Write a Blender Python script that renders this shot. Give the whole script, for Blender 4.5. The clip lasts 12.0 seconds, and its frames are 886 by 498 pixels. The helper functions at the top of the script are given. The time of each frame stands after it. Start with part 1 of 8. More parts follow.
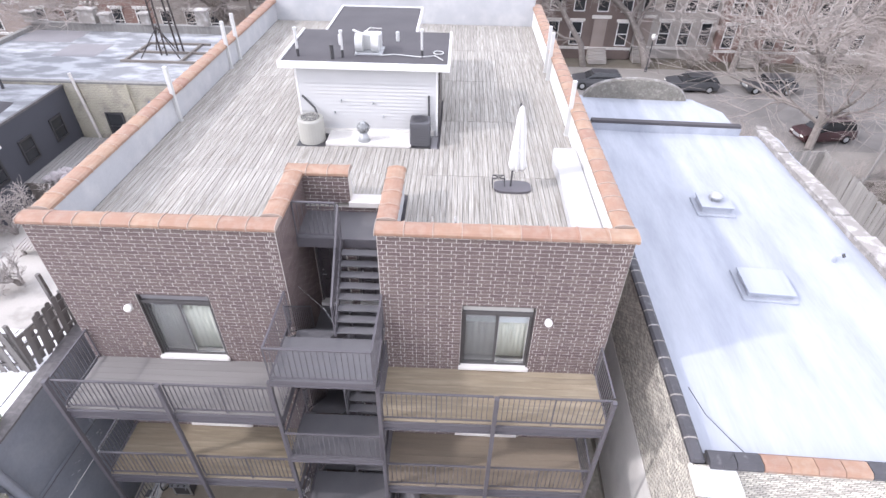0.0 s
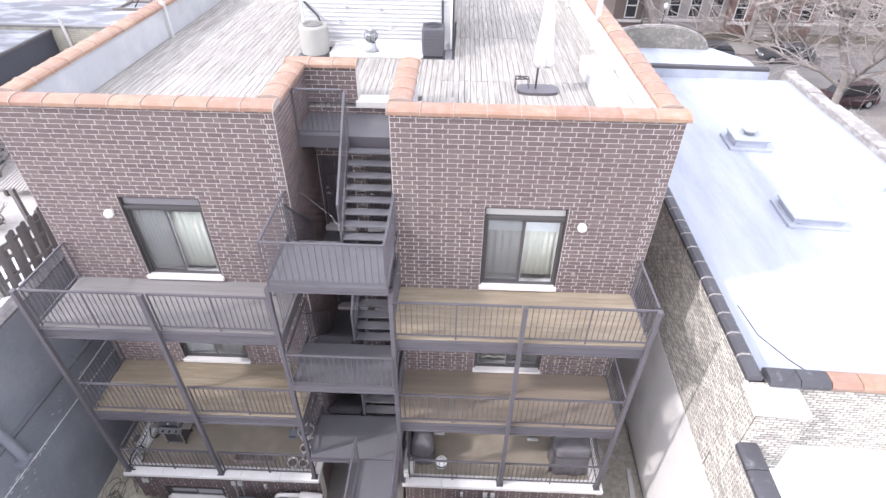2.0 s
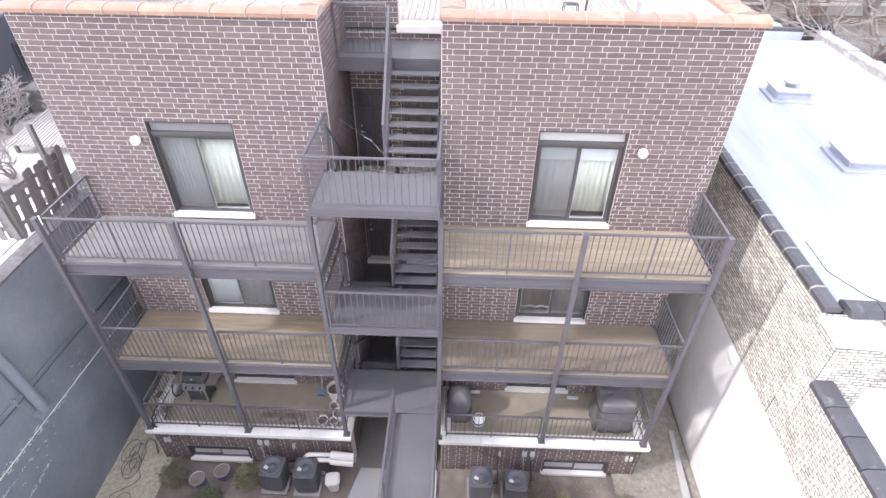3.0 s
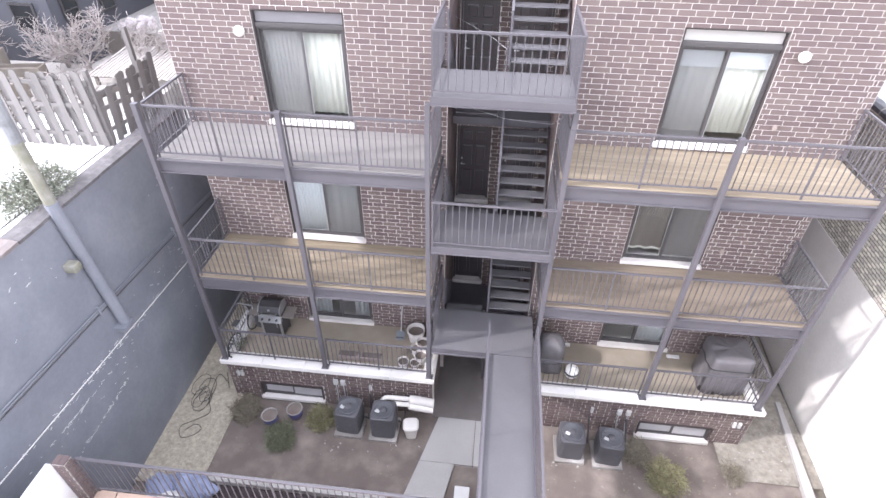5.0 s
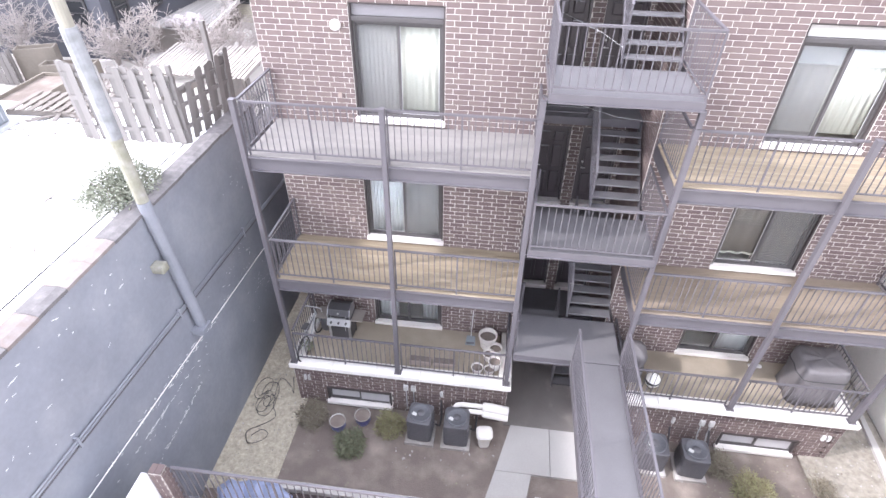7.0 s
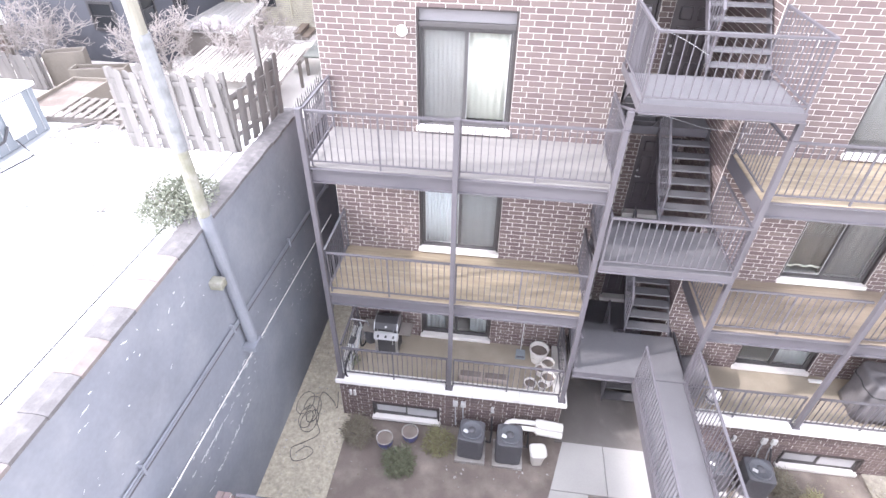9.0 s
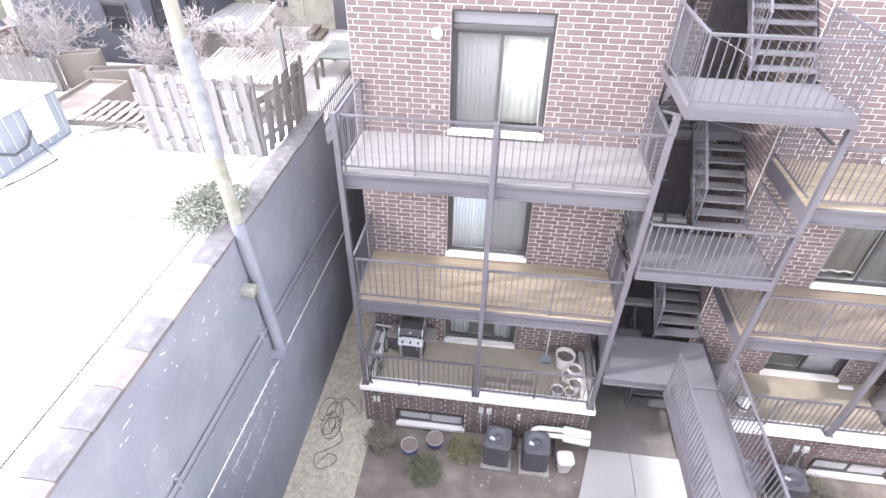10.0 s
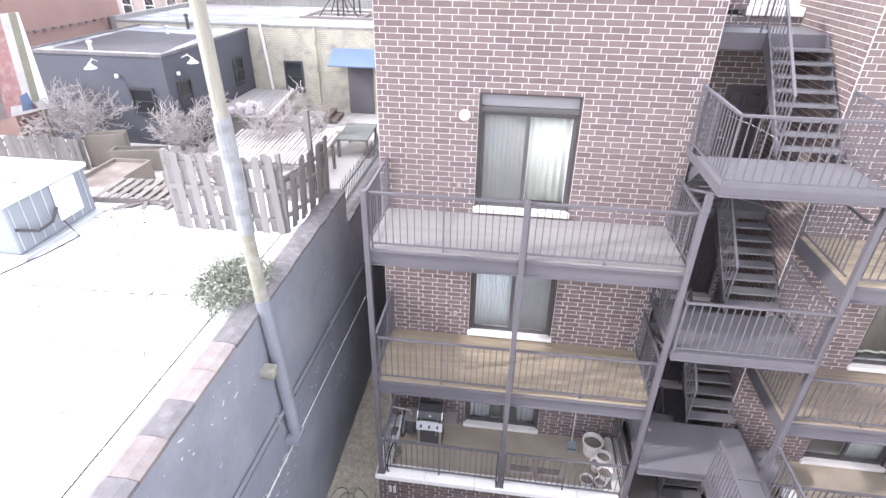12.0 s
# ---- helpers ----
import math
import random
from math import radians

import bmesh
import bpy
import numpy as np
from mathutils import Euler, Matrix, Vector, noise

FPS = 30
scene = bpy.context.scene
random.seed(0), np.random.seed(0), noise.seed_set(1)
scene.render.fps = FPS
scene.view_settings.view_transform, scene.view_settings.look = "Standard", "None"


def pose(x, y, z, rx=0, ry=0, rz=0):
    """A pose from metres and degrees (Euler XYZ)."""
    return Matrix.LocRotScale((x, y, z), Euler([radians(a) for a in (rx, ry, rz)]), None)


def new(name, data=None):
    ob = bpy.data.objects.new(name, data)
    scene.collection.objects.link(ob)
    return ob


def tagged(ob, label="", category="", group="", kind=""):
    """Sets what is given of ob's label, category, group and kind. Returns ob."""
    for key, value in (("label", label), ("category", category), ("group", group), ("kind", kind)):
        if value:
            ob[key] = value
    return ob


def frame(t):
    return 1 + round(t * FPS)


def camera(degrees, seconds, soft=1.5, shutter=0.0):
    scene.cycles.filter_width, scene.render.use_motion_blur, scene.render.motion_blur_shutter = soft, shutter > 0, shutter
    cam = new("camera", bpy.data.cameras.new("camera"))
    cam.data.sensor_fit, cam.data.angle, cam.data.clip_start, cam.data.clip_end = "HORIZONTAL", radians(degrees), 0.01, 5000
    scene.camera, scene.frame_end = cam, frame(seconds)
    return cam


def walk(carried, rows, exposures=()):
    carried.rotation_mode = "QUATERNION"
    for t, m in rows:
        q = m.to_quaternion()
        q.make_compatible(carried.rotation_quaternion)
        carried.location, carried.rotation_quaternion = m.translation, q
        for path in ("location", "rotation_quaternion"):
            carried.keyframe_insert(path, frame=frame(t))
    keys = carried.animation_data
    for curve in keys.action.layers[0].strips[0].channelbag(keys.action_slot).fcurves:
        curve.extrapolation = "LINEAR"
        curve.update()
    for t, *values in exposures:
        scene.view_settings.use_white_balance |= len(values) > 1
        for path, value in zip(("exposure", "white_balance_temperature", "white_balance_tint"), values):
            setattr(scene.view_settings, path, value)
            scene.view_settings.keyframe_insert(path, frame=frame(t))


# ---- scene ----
cam = camera(78.9, 12.0, soft=1.5)
METRES, EYE, TILT, LEAN, TURN = 11.5, 18.6, 0.0, 0.0, 1.2
EAST, NORTH = 2.8, -9.21
ROWS = [
    (0.0, 0.0, 0.0, 0.0, 0.73, -38.18, -0.93),
    (0.5, 0.0014, 0.0012, -0.0554, 0.77, -38.14, -0.86),
    (1.0, 0.0011, 0.0002, -0.1142, 0.79, -38.1, -0.8),
    (1.5, -0.0078, -0.0071, -0.1737, 0.83, -38.1, -0.77),
    (2.0, -0.0296, -0.0201, -0.2309, 0.8, -38.11, -0.69),
    (2.5, -0.0641, -0.0333, -0.2978, 0.8, -38.21, -0.67),
    (3.0, -0.1143, -0.0452, -0.3683, 0.78, -38.26, -0.6),
    (3.5, -0.1773, -0.0562, -0.4321, 0.79, -38.25, -0.58),
    (3.7, -0.2, -0.0602, -0.4535, 0.8, -38.25, -0.58),
    (5.3, -0.26, -0.0735, -0.5462, 5.9, -38.28, -0.6),
    (5.5, -0.2739, -0.074, -0.5482, 5.97, -38.28, -0.6),
    (6.0, -0.3109, -0.0752, -0.5524, 5.99, -38.26, -0.6),
    (6.5, -0.352, -0.0663, -0.5568, 6.02, -38.18, -0.64),
    (7.0, -0.3993, -0.0582, -0.5601, 6.07, -38.15, -0.63),
    (7.5, -0.4497, -0.0506, -0.5637, 6.12, -38.12, -0.66),
    (7.7, -0.467, -0.0475, -0.565, 6.12, -38.11, -0.66),
    (9.3, -0.5205, -0.0245, -0.5667, 6.1, -38.02, -0.68),
    (9.5, -0.5303, -0.0222, -0.5669, 6.09, -38.02, -0.68),
    (10.0, -0.5659, -0.0159, -0.5682, 6.09, -38.05, -0.66),
    (10.5, -0.5955, -0.0132, -0.5714, 6.14, -38.09, -0.66),
    (11.0, -0.6076, -0.0095, -0.5736, 6.18, -37.74, -0.69),
    (11.5, -0.6115, -0.0076, -0.577, 6.2, -34.18, -0.77),
    (12.0, -0.6077, -0.0055, -0.5778, 6.24, -29.87, -0.76),
]
walk(cam, [(t, pose(EAST, NORTH, EYE, TILT, LEAN, TURN) @ pose(METRES * x, METRES * y, METRES * z, 90 + pitch, roll, yaw)) for t, x, y, z, yaw, pitch, roll in ROWS], exposures=[(t, e, 6150, 17) for t, e in ((0.0, 1.74), (1.0, 1.88), (2.5, 2.12), (3.5, 2.34), (6.0, 2.68), (9.5, 3.0), (11.0, 2.9), (12.0, 2.6))])

# ---- light ----
SUN_DIR = Vector((1.0, 0.36, -0.8))
world = bpy.data.worlds.new("sky")
scene.world = world
world.use_nodes = True
wn = world.node_tree.nodes
sky = wn.new("ShaderNodeTexSky")
sky.sky_type, sky.sun_disc = "NISHITA", False
sky.sun_elevation, sky.sun_rotation = radians(37), radians(250)
sky.dust_density, sky.air_density, sky.ozone_density = 1.5, 1.0, 1.0
wn["Background"].inputs[1].default_value = 0.15
haze = wn.new("ShaderNodeHueSaturation")
haze.inputs["Saturation"].default_value = 0.3
world.node_tree.links.new(sky.outputs[0], haze.inputs["Color"])
veil = wn.new("ShaderNodeMix")
veil.data_type = "RGBA"
veil.inputs[0].default_value = 0.72
veil.inputs[7].default_value = (4.85, 4.98, 5.3, 1)
world.node_tree.links.new(haze.outputs[0], veil.inputs[6])
world.node_tree.links.new(veil.outputs[2], wn["Background"].inputs[0])
sun = new("sun", bpy.data.lights.new("sun", "SUN"))
sun.data.energy, sun.data.angle, sun.data.color = 0.76, radians(2.2), (1.0, 0.965, 0.92)
sun.matrix_world = Matrix.Translation((0, 0, 60)) @ SUN_DIR.to_track_quat("-Z", "Y").to_matrix().to_4x4()

# ---- helpers ----
ORIG = {}


def thing(name, at=(0, 0, 0), rz=0, label="", category="", group="", kind=""):
    ob = new(name)
    ob.empty_display_size = 0.1
    ob.matrix_basis = ORIG[ob] = pose(*at, 0, 0, rz)
    return tagged(ob, label, category, group, kind)


def part(name, bm, material, parent=None, label="", smooth=False, local=False, kind=""):
    """One mesh object. Its coordinates are the world's, or the thing's own where local is set."""
    if parent is not None:
        ORIG_m = ORIG[parent]
        if not local:
            bm.transform(ORIG_m.inverted())
    bmesh.ops.recalc_face_normals(bm, faces=bm.faces)
    me = bpy.data.meshes.new(name)
    bm.to_mesh(me)
    bm.free()
    me.materials.append(material)
    if smooth:
        for p in me.polygons:
            p.use_smooth = True
    ob = new(name, me)
    if parent is not None:
        ob.parent = parent
        ORIG[ob] = ORIG[parent]
    else:
        ORIG[ob] = Matrix()
    if label:
        ob["label"] = label
    if kind:
        ob["kind"] = kind
    return ob


def solo(name, bm, material, label, category="", kind="", group="", smooth=False):
    return tagged(part(name, bm, material, None, "", smooth), label, category, group, kind)


def piece(name, me, parent, loc, rot=(0, 0, 0), size=(1, 1, 1)):
    """One of many alike pieces: an object on a shared mesh, in its parent's own coordinates."""
    ob = new(name, me)
    ob.parent = parent
    ob.location, ob.rotation_euler, ob.scale = loc, [radians(a) for a in rot], size
    return ob


def B():
    return bmesh.new()


def box(bm, x0, x1, y0, y1, z0, z1, r=0.0):
    m = Matrix.LocRotScale(((x0 + x1) / 2, (y0 + y1) / 2, (z0 + z1) / 2), None, (abs(x1 - x0), abs(y1 - y0), abs(z1 - z0)))
    g = bmesh.ops.create_cube(bm, size=1, matrix=m)
    if r > 0:
        es = list({e for v in g["verts"] for e in v.link_edges})
        bmesh.ops.bevel(bm, geom=es, offset=r, segments=2, affect="EDGES", profile=0.5)
    return bm


def cyl(bm, p, q, r, n=10, r2=None):
    p, q = Vector(p), Vector(q)
    d = q - p
    m = Matrix.Translation((p + q) / 2) @ d.to_track_quat("Z", "Y").to_matrix().to_4x4()
    bmesh.ops.create_cone(bm, cap_ends=True, segments=n, radius1=r, radius2=r if r2 is None else r2, depth=d.length, matrix=m)
    return bm


def bar(bm, p, q, w, h, up=(0, 0, 1)):
    """A straight bar of w x h from p to q."""
    p, q = Vector(p), Vector(q)
    d = (q - p)
    z = d.normalized()
    u = Vector(up)
    if abs(z.dot(u)) > 0.98:
        u = Vector((0, 1, 0))
    x = u.cross(z).normalized()
    y = z.cross(x)
    m = Matrix((x, y, z)).transposed().to_4x4()
    m = Matrix.Translation((p + q) / 2) @ m @ Matrix.Diagonal((w, h, d.length, 1))
    bmesh.ops.create_cube(bm, size=1, matrix=m)
    return bm


def tube(bm, pts, r, n=6):
    """A round tube swept along the points."""
    P = [Vector(p) for p in pts]
    rings, x = [], None
    for k, p in enumerate(P):
        d = (P[min(k + 1, len(P) - 1)] - P[max(k - 1, 0)])
        d = d.normalized() if d.length > 1e-6 else Vector((0, 0, 1))
        x = d.orthogonal() if x is None else x - d * x.dot(d)
        if x.length < 1e-5:
            x = d.orthogonal()
        x.normalize()
        y = d.cross(x)
        rings.append([bm.verts.new(p + x * (r * math.cos(2 * math.pi * q / n)) + y * (r * math.sin(2 * math.pi * q / n))) for q in range(n)])
    for a, b in zip(rings, rings[1:]):
        for q in range(n):
            bm.faces.new((a[q], a[(q + 1) % n], b[(q + 1) % n], b[q]))
    bm.faces.new(rings[0][::-1])
    bm.faces.new(rings[-1])
    return bm


def lathe(bm, profile, at=(0, 0, 0), n=20):
    """A turned shape: profile rows of (radius, height)."""
    rings = []
    for r, h in profile:
        rings.append([bm.verts.new((at[0] + r * math.cos(2 * math.pi * k / n), at[1] + r * math.sin(2 * math.pi * k / n), at[2] + h)) for k in range(n)])
    for a, b in zip(rings, rings[1:]):
        for k in range(n):
            bm.faces.new((a[k], a[(k + 1) % n], b[(k + 1) % n], b[k]))
    for ring in (rings[0], rings[-1]):
        bm.faces.new(ring)
    return bm


def loft(bm, sections, close=True):
    """A skin over equal loops of points."""
    rings = [[bm.verts.new(p) for p in s] for s in sections]
    n = len(rings[0])
    for a, b in zip(rings, rings[1:]):
        for k in range(n if close else n - 1):
            bm.faces.new((a[k], a[(k + 1) % n], b[(k + 1) % n], b[k]))
    if close:
        bm.faces.new(rings[0])
        bm.faces.new(rings[-1])
    return bm


def mesh_of(name, bm, material):
    bmesh.ops.recalc_face_normals(bm, faces=bm.faces)
    me = bpy.data.meshes.new(name)
    bm.to_mesh(me)
    bm.free()
    me.materials.append(material)
    return me


# ---- materials ----
def mat(name, col, rough=0.8, metal=0.0, var=0.15, s1=1.5, s2=40.0, bump=0.15, stretch=(1, 1, 1), rand=0.0, col2=None, cover=0.5, edge=0.12, hue=0.0, spec=0.4):
    """Base colour with large and fine variation, an optional second colour in patches, and a value that differs from piece to piece."""
    m = bpy.data.materials.new(name)
    m.use_nodes = True
    nt = m.node_tree
    N, L = nt.nodes, nt.links
    b = N["Principled BSDF"]
    b.inputs["Roughness"].default_value, b.inputs["Metallic"].default_value = rough, metal
    b.inputs["Specular IOR Level"].default_value = spec
    tc = N.new("ShaderNodeTexCoord")
    oi = N.new("ShaderNodeObjectInfo")
    ge = N.new("ShaderNodeNewGeometry")
    add = N.new("ShaderNodeMath")
    add.operation = "ADD"
    L.new(oi.outputs["Random"], add.inputs[0])
    L.new(ge.outputs["Random Per Island"], add.inputs[1])
    fr = N.new("ShaderNodeMath")
    fr.operation = "FRACT"
    L.new(add.outputs[0], fr.inputs[0])
    mp = N.new("ShaderNodeMapping")
    mp.inputs["Scale"].default_value = stretch
    L.new(tc.outputs["Object"], mp.inputs[0])
    shift = N.new("ShaderNodeVectorMath")
    shift.operation = "MULTIPLY_ADD"
    comb = N.new("ShaderNodeCombineXYZ")
    for k in range(3):
        L.new((fr if rand else oi).outputs[0 if rand else "Random"], comb.inputs[k])
    L.new(comb.outputs[0], shift.inputs[0])
    shift.inputs[1].default_value = (7.3, 5.1, 3.7) if rand else (0, 0, 0)
    L.new(mp.outputs[0], shift.inputs[2])
    n1, n2 = N.new("ShaderNodeTexNoise"), N.new("ShaderNodeTexNoise")
    for n, s, d in ((n1, s1, 5), (n2, s2, 3)):
        n.inputs["Scale"].default_value, n.inputs["Detail"].default_value = s, d
        L.new(shift.outputs[0], n.inputs["Vector"])
    base = N.new("ShaderNodeRGB")
    base.outputs[0].default_value = (*col, 1)
    cur = base.outputs[0]
    if col2:
        ramp = N.new("ShaderNodeMapRange")
        ramp.inputs["From Min"].default_value, ramp.inputs["From Max"].default_value = 1 - cover - edge / 2, 1 - cover + edge / 2
        n3 = N.new("ShaderNodeTexNoise")
        n3.inputs["Scale"].default_value, n3.inputs["Detail"].default_value = s1 * 1.7, 8
        L.new(shift.outputs[0], n3.inputs["Vector"])
        L.new(n3.outputs[0], ramp.inputs[0])
        mx = N.new("ShaderNodeMix")
        mx.data_type = "RGBA"
        L.new(ramp.outputs[0], mx.inputs[0])
        L.new(cur, mx.inputs[6])
        mx.inputs[7].default_value = (*col2, 1)
        cur = mx.outputs[2]
    v = N.new("ShaderNodeMath")
    v.operation = "MULTIPLY_ADD"
    L.new(n1.outputs[0], v.inputs[0])
    v.inputs[1].default_value, v.inputs[2].default_value = 2 * var, 1 - 1.5 * var
    v2 = N.new("ShaderNodeMath")
    v2.operation = "MULTIPLY_ADD"
    L.new(n2.outputs[0], v2.inputs[0])
    v2.inputs[1].default_value = var
    L.new(v.outputs[0], v2.inputs[2])
    v3 = N.new("ShaderNodeMath")
    v3.operation = "MULTIPLY_ADD"
    L.new(fr.outputs[0], v3.inputs[0])
    v3.inputs[1].default_value = rand
    L.new(v2.outputs[0], v3.inputs[2])
    hsv = N.new("ShaderNodeHueSaturation")
    L.new(v3.outputs[0], hsv.inputs["Value"])
    if hue:
        h = N.new("ShaderNodeMath")
        h.operation = "MULTIPLY_ADD"
        L.new(fr.outputs[0], h.inputs[0])
        h.inputs[1].default_value, h.inputs[2].default_value = hue, 0.5 - hue / 2
        L.new(h.outputs[0], hsv.inputs["Hue"])
    L.new(cur, hsv.inputs["Color"])
    L.new(hsv.outputs[0], b.inputs["Base Color"])
    if bump:
        bp = N.new("ShaderNodeBump")
        bp.inputs["Strength"].default_value, bp.inputs["Distance"].default_value = bump, 0.02
        L.new(n2.outputs[0], bp.inputs["Height"])
        L.new(bp.outputs[0], b.inputs["Normal"])
    return m


def glass_mat(name, tint=(0.96, 0.975, 0.98), clear=0.75):
    m = bpy.data.materials.new(name)
    m.use_nodes = True
    N, L = m.node_tree.nodes, m.node_tree.links
    N.remove(N["Principled BSDF"])
    tr, gl, mx, lw = N.new("ShaderNodeBsdfTransparent"), N.new("ShaderNodeBsdfGlossy"), N.new("ShaderNodeMixShader"), N.new("ShaderNodeLayerWeight")
    fz, sc = N.new("ShaderNodeMath"), N.new("ShaderNodeMath")
    fz.operation, sc.operation = "POWER", "MULTIPLY_ADD"
    lw.inputs[0].default_value, fz.inputs[1].default_value = 0.5, 4.0
    sc.inputs[1].default_value, sc.inputs[2].default_value = 0.85, 0.045
    L.new(lw.outputs["Facing"], fz.inputs[0])
    L.new(fz.outputs[0], sc.inputs[0])
    tr.inputs[0].default_value = (*tint, 1)
    gl.inputs["Roughness"].default_value = 0.03
    L.new(sc.outputs[0], mx.inputs[0])
    L.new(tr.outputs[0], mx.inputs[1])
    L.new(gl.outputs[0], mx.inputs[2])
    L.new(mx.outputs[0], N["Material Output"].inputs[0])
    return m


M_BRICK = mat("dark brick", (0.122, 0.0925, 0.088), 0.85, var=0.2, s1=4, s2=70, bump=0.3, rand=0.3, hue=0.025)
M_MORTAR = mat("pale mortar", (0.58, 0.55, 0.51), 0.95, var=0.12, s1=2.5, s2=60)
M_STONE = mat("limestone", (0.62, 0.59, 0.56), 0.85, var=0.12, s1=3, s2=50, rand=0.06)
M_TERRA = mat("terracotta", (0.27, 0.162, 0.112), 0.6, var=0.16, s1=3, s2=45, rand=0.18, hue=0.015, col2=(0.3, 0.212, 0.16), cover=0.42, edge=0.3)
M_TERRA_JOINT = mat("coping joint", (0.36, 0.295, 0.255), 0.9)
M_STEEL = mat("grey painted steel", (0.099, 0.092, 0.101), 0.5, var=0.12, s1=2, s2=60, bump=0.05)
M_PLATE = mat("grey steel plate", (0.126, 0.122, 0.128), 0.55, var=0.18, s1=1.6, s2=30, bump=0.08)
M_GREYDECK = mat("grey deck boards", (0.19, 0.178, 0.17), 0.8, var=0.16, s1=1.2, s2=30, stretch=(0.3, 3, 3), rand=0.06)
M_TANDECK = mat("tan deck boards", (0.238, 0.192, 0.134), 0.75, var=0.22, s1=1.6, s2=22, stretch=(0.35, 3, 3), rand=0.08, col2=(0.292, 0.243, 0.176), cover=0.45, edge=0.2)
M_REDDECK = mat("brown deck boards", (0.225, 0.182, 0.138), 0.75, var=0.2, s1=1.6, s2=22, stretch=(0.35, 3, 3), rand=0.07)
M_TERRACE = mat("terrace floor", (0.285, 0.243, 0.19), 0.85, var=0.2, s1=1.0, s2=30, col2=(0.345, 0.297, 0.238), cover=0.4, edge=0.3)
M_ROOFBOARD = mat("weathered roof boards", (0.2, 0.181, 0.154), 0.88, var=0.24, s1=2.4, s2=30, bump=0.35, stretch=(15, 0.3, 4), rand=0.22, col2=(0.38, 0.365, 0.338), cover=0.5, edge=0.3)
M_PARAPET = mat("painted parapet", (0.42, 0.425, 0.44), 0.85, var=0.14, s1=0.9, s2=20, col2=(0.5, 0.5, 0.5), cover=0.4, edge=0.3)
M_SIDING = mat("white vinyl siding", (0.48, 0.475, 0.47), 0.55, var=0.06)
M_WHITE = mat("white paint", (0.68, 0.67, 0.655), 0.6, var=0.07)
M_PVC = mat("white plastic", (0.52, 0.52, 0.51), 0.4, var=0.06)
M_BLACKROOF = mat("black roofing", (0.075, 0.07, 0.075), 0.85, var=0.25, s1=1.2, s2=60)
M_SILVER = mat("silver coating", (0.38, 0.4, 0.445), 0.75, var=0.16, s1=0.35, s2=5, stretch=(2.6, 0.45, 1), col2=(0.31, 0.33, 0.375), cover=0.45, edge=0.3)
M_WHITEROOF = mat("white roof coating", (0.84, 0.84, 0.84), 0.7, var=0.06, s1=0.5, s2=8, col2=(0.72, 0.72, 0.72), cover=0.3, edge=0.2)
M_GREYWALL = mat("grey painted wall", (0.194, 0.203, 0.23), 0.8, var=0.2, s1=0.7, s2=12, col2=(0.235, 0.242, 0.264), cover=0.4, edge=0.35)
M_FLAKE = mat("flaked paint", (0.5, 0.5, 0.51), 0.9, var=0.1)
M_BRONZE = mat("dark bronze frame", (0.056, 0.047, 0.046), 0.45, var=0.12, s2=50, bump=0.02)
M_FRAME = mat("grey window frame", (0.075, 0.07, 0.07), 0.4, var=0.1, bump=0.02)
M_GLASS = glass_mat("window glass")
M_CURTAIN = mat("cream curtain", (0.58, 0.57, 0.49), 0.9, var=0.05)
M_SHEER = mat("grey sheer curtain", (0.45, 0.435, 0.405), 0.9, var=0.06)
M_BLIND = mat("white blind", (0.64, 0.65, 0.65), 0.7, var=0.05)
M_ROOM = mat("room paint", (0.45, 0.43, 0.4), 0.9)
M_DOOR = mat("black door paint", (0.07, 0.06, 0.066), 0.32, var=0.15, bump=0.03, spec=0.6)
M_SOIL = mat("yard soil", (0.165, 0.136, 0.12), 0.95, var=0.32, s1=1.2, s2=40, bump=0.8, col2=(0.25, 0.215, 0.185), cover=0.4, edge=0.3)
M_GRAVEL = mat("pale gravel", (0.44, 0.397, 0.315), 0.95, var=0.42, s1=9, s2=55, bump=1.0, col2=(0.31, 0.28, 0.222), cover=0.45, edge=0.4)
M_CONC = mat("concrete", (0.385, 0.37, 0.352), 0.9, var=0.2, s1=0.8, s2=35, bump=0.15, rand=0.05)
M_ASPHALT = mat("asphalt", (0.235, 0.22, 0.21), 0.9, var=0.22, s1=0.3, s2=30, col2=(0.185, 0.174, 0.166), cover=0.4, edge=0.3)
M_DARKSIDING = mat("dark blue-grey stucco", (0.078, 0.081, 0.096), 0.8, var=0.12, s1=0.5, s2=25)
M_YELLOWBRICK = mat("painted pale brick", (0.46, 0.43, 0.34), 0.9, var=0.16, s1=0.9, s2=30, col2=(0.31, 0.285, 0.24), cover=0.42, edge=0.16)
M_OLDBRICK = mat("old common brick", (0.37, 0.346, 0.3), 0.9, var=0.26, s1=1.3, s2=50, rand=0.8, hue=0.03)
M_OLDMORTAR = mat("old mortar", (0.105, 0.098, 0.09), 0.95, var=0.2)
M_PARGE = mat("cement parging", (0.68, 0.655, 0.62), 0.9, var=0.14, s1=0.5, s2=14, col2=(0.57, 0.55, 0.52), cover=0.35, edge=0.3)
M_WOOD = mat("weathered grey wood", (0.15, 0.14, 0.133), 0.85, var=0.24, s1=2, s2=18, stretch=(6, 6, 0.5), rand=0.25, bump=0.3)
M_OLDWOOD = mat("old lumber", (0.16, 0.143, 0.128), 0.9, var=0.25, s1=3, s2=20, rand=0.3, bump=0.3)
M_BARK = mat("pale bark", (0.3, 0.265, 0.235), 0.9, var=0.25, s1=3, s2=25, bump=0.5)
M_TWIG = mat("bare twigs", (0.31, 0.275, 0.255), 0.9, var=0.2, rand=0.2)
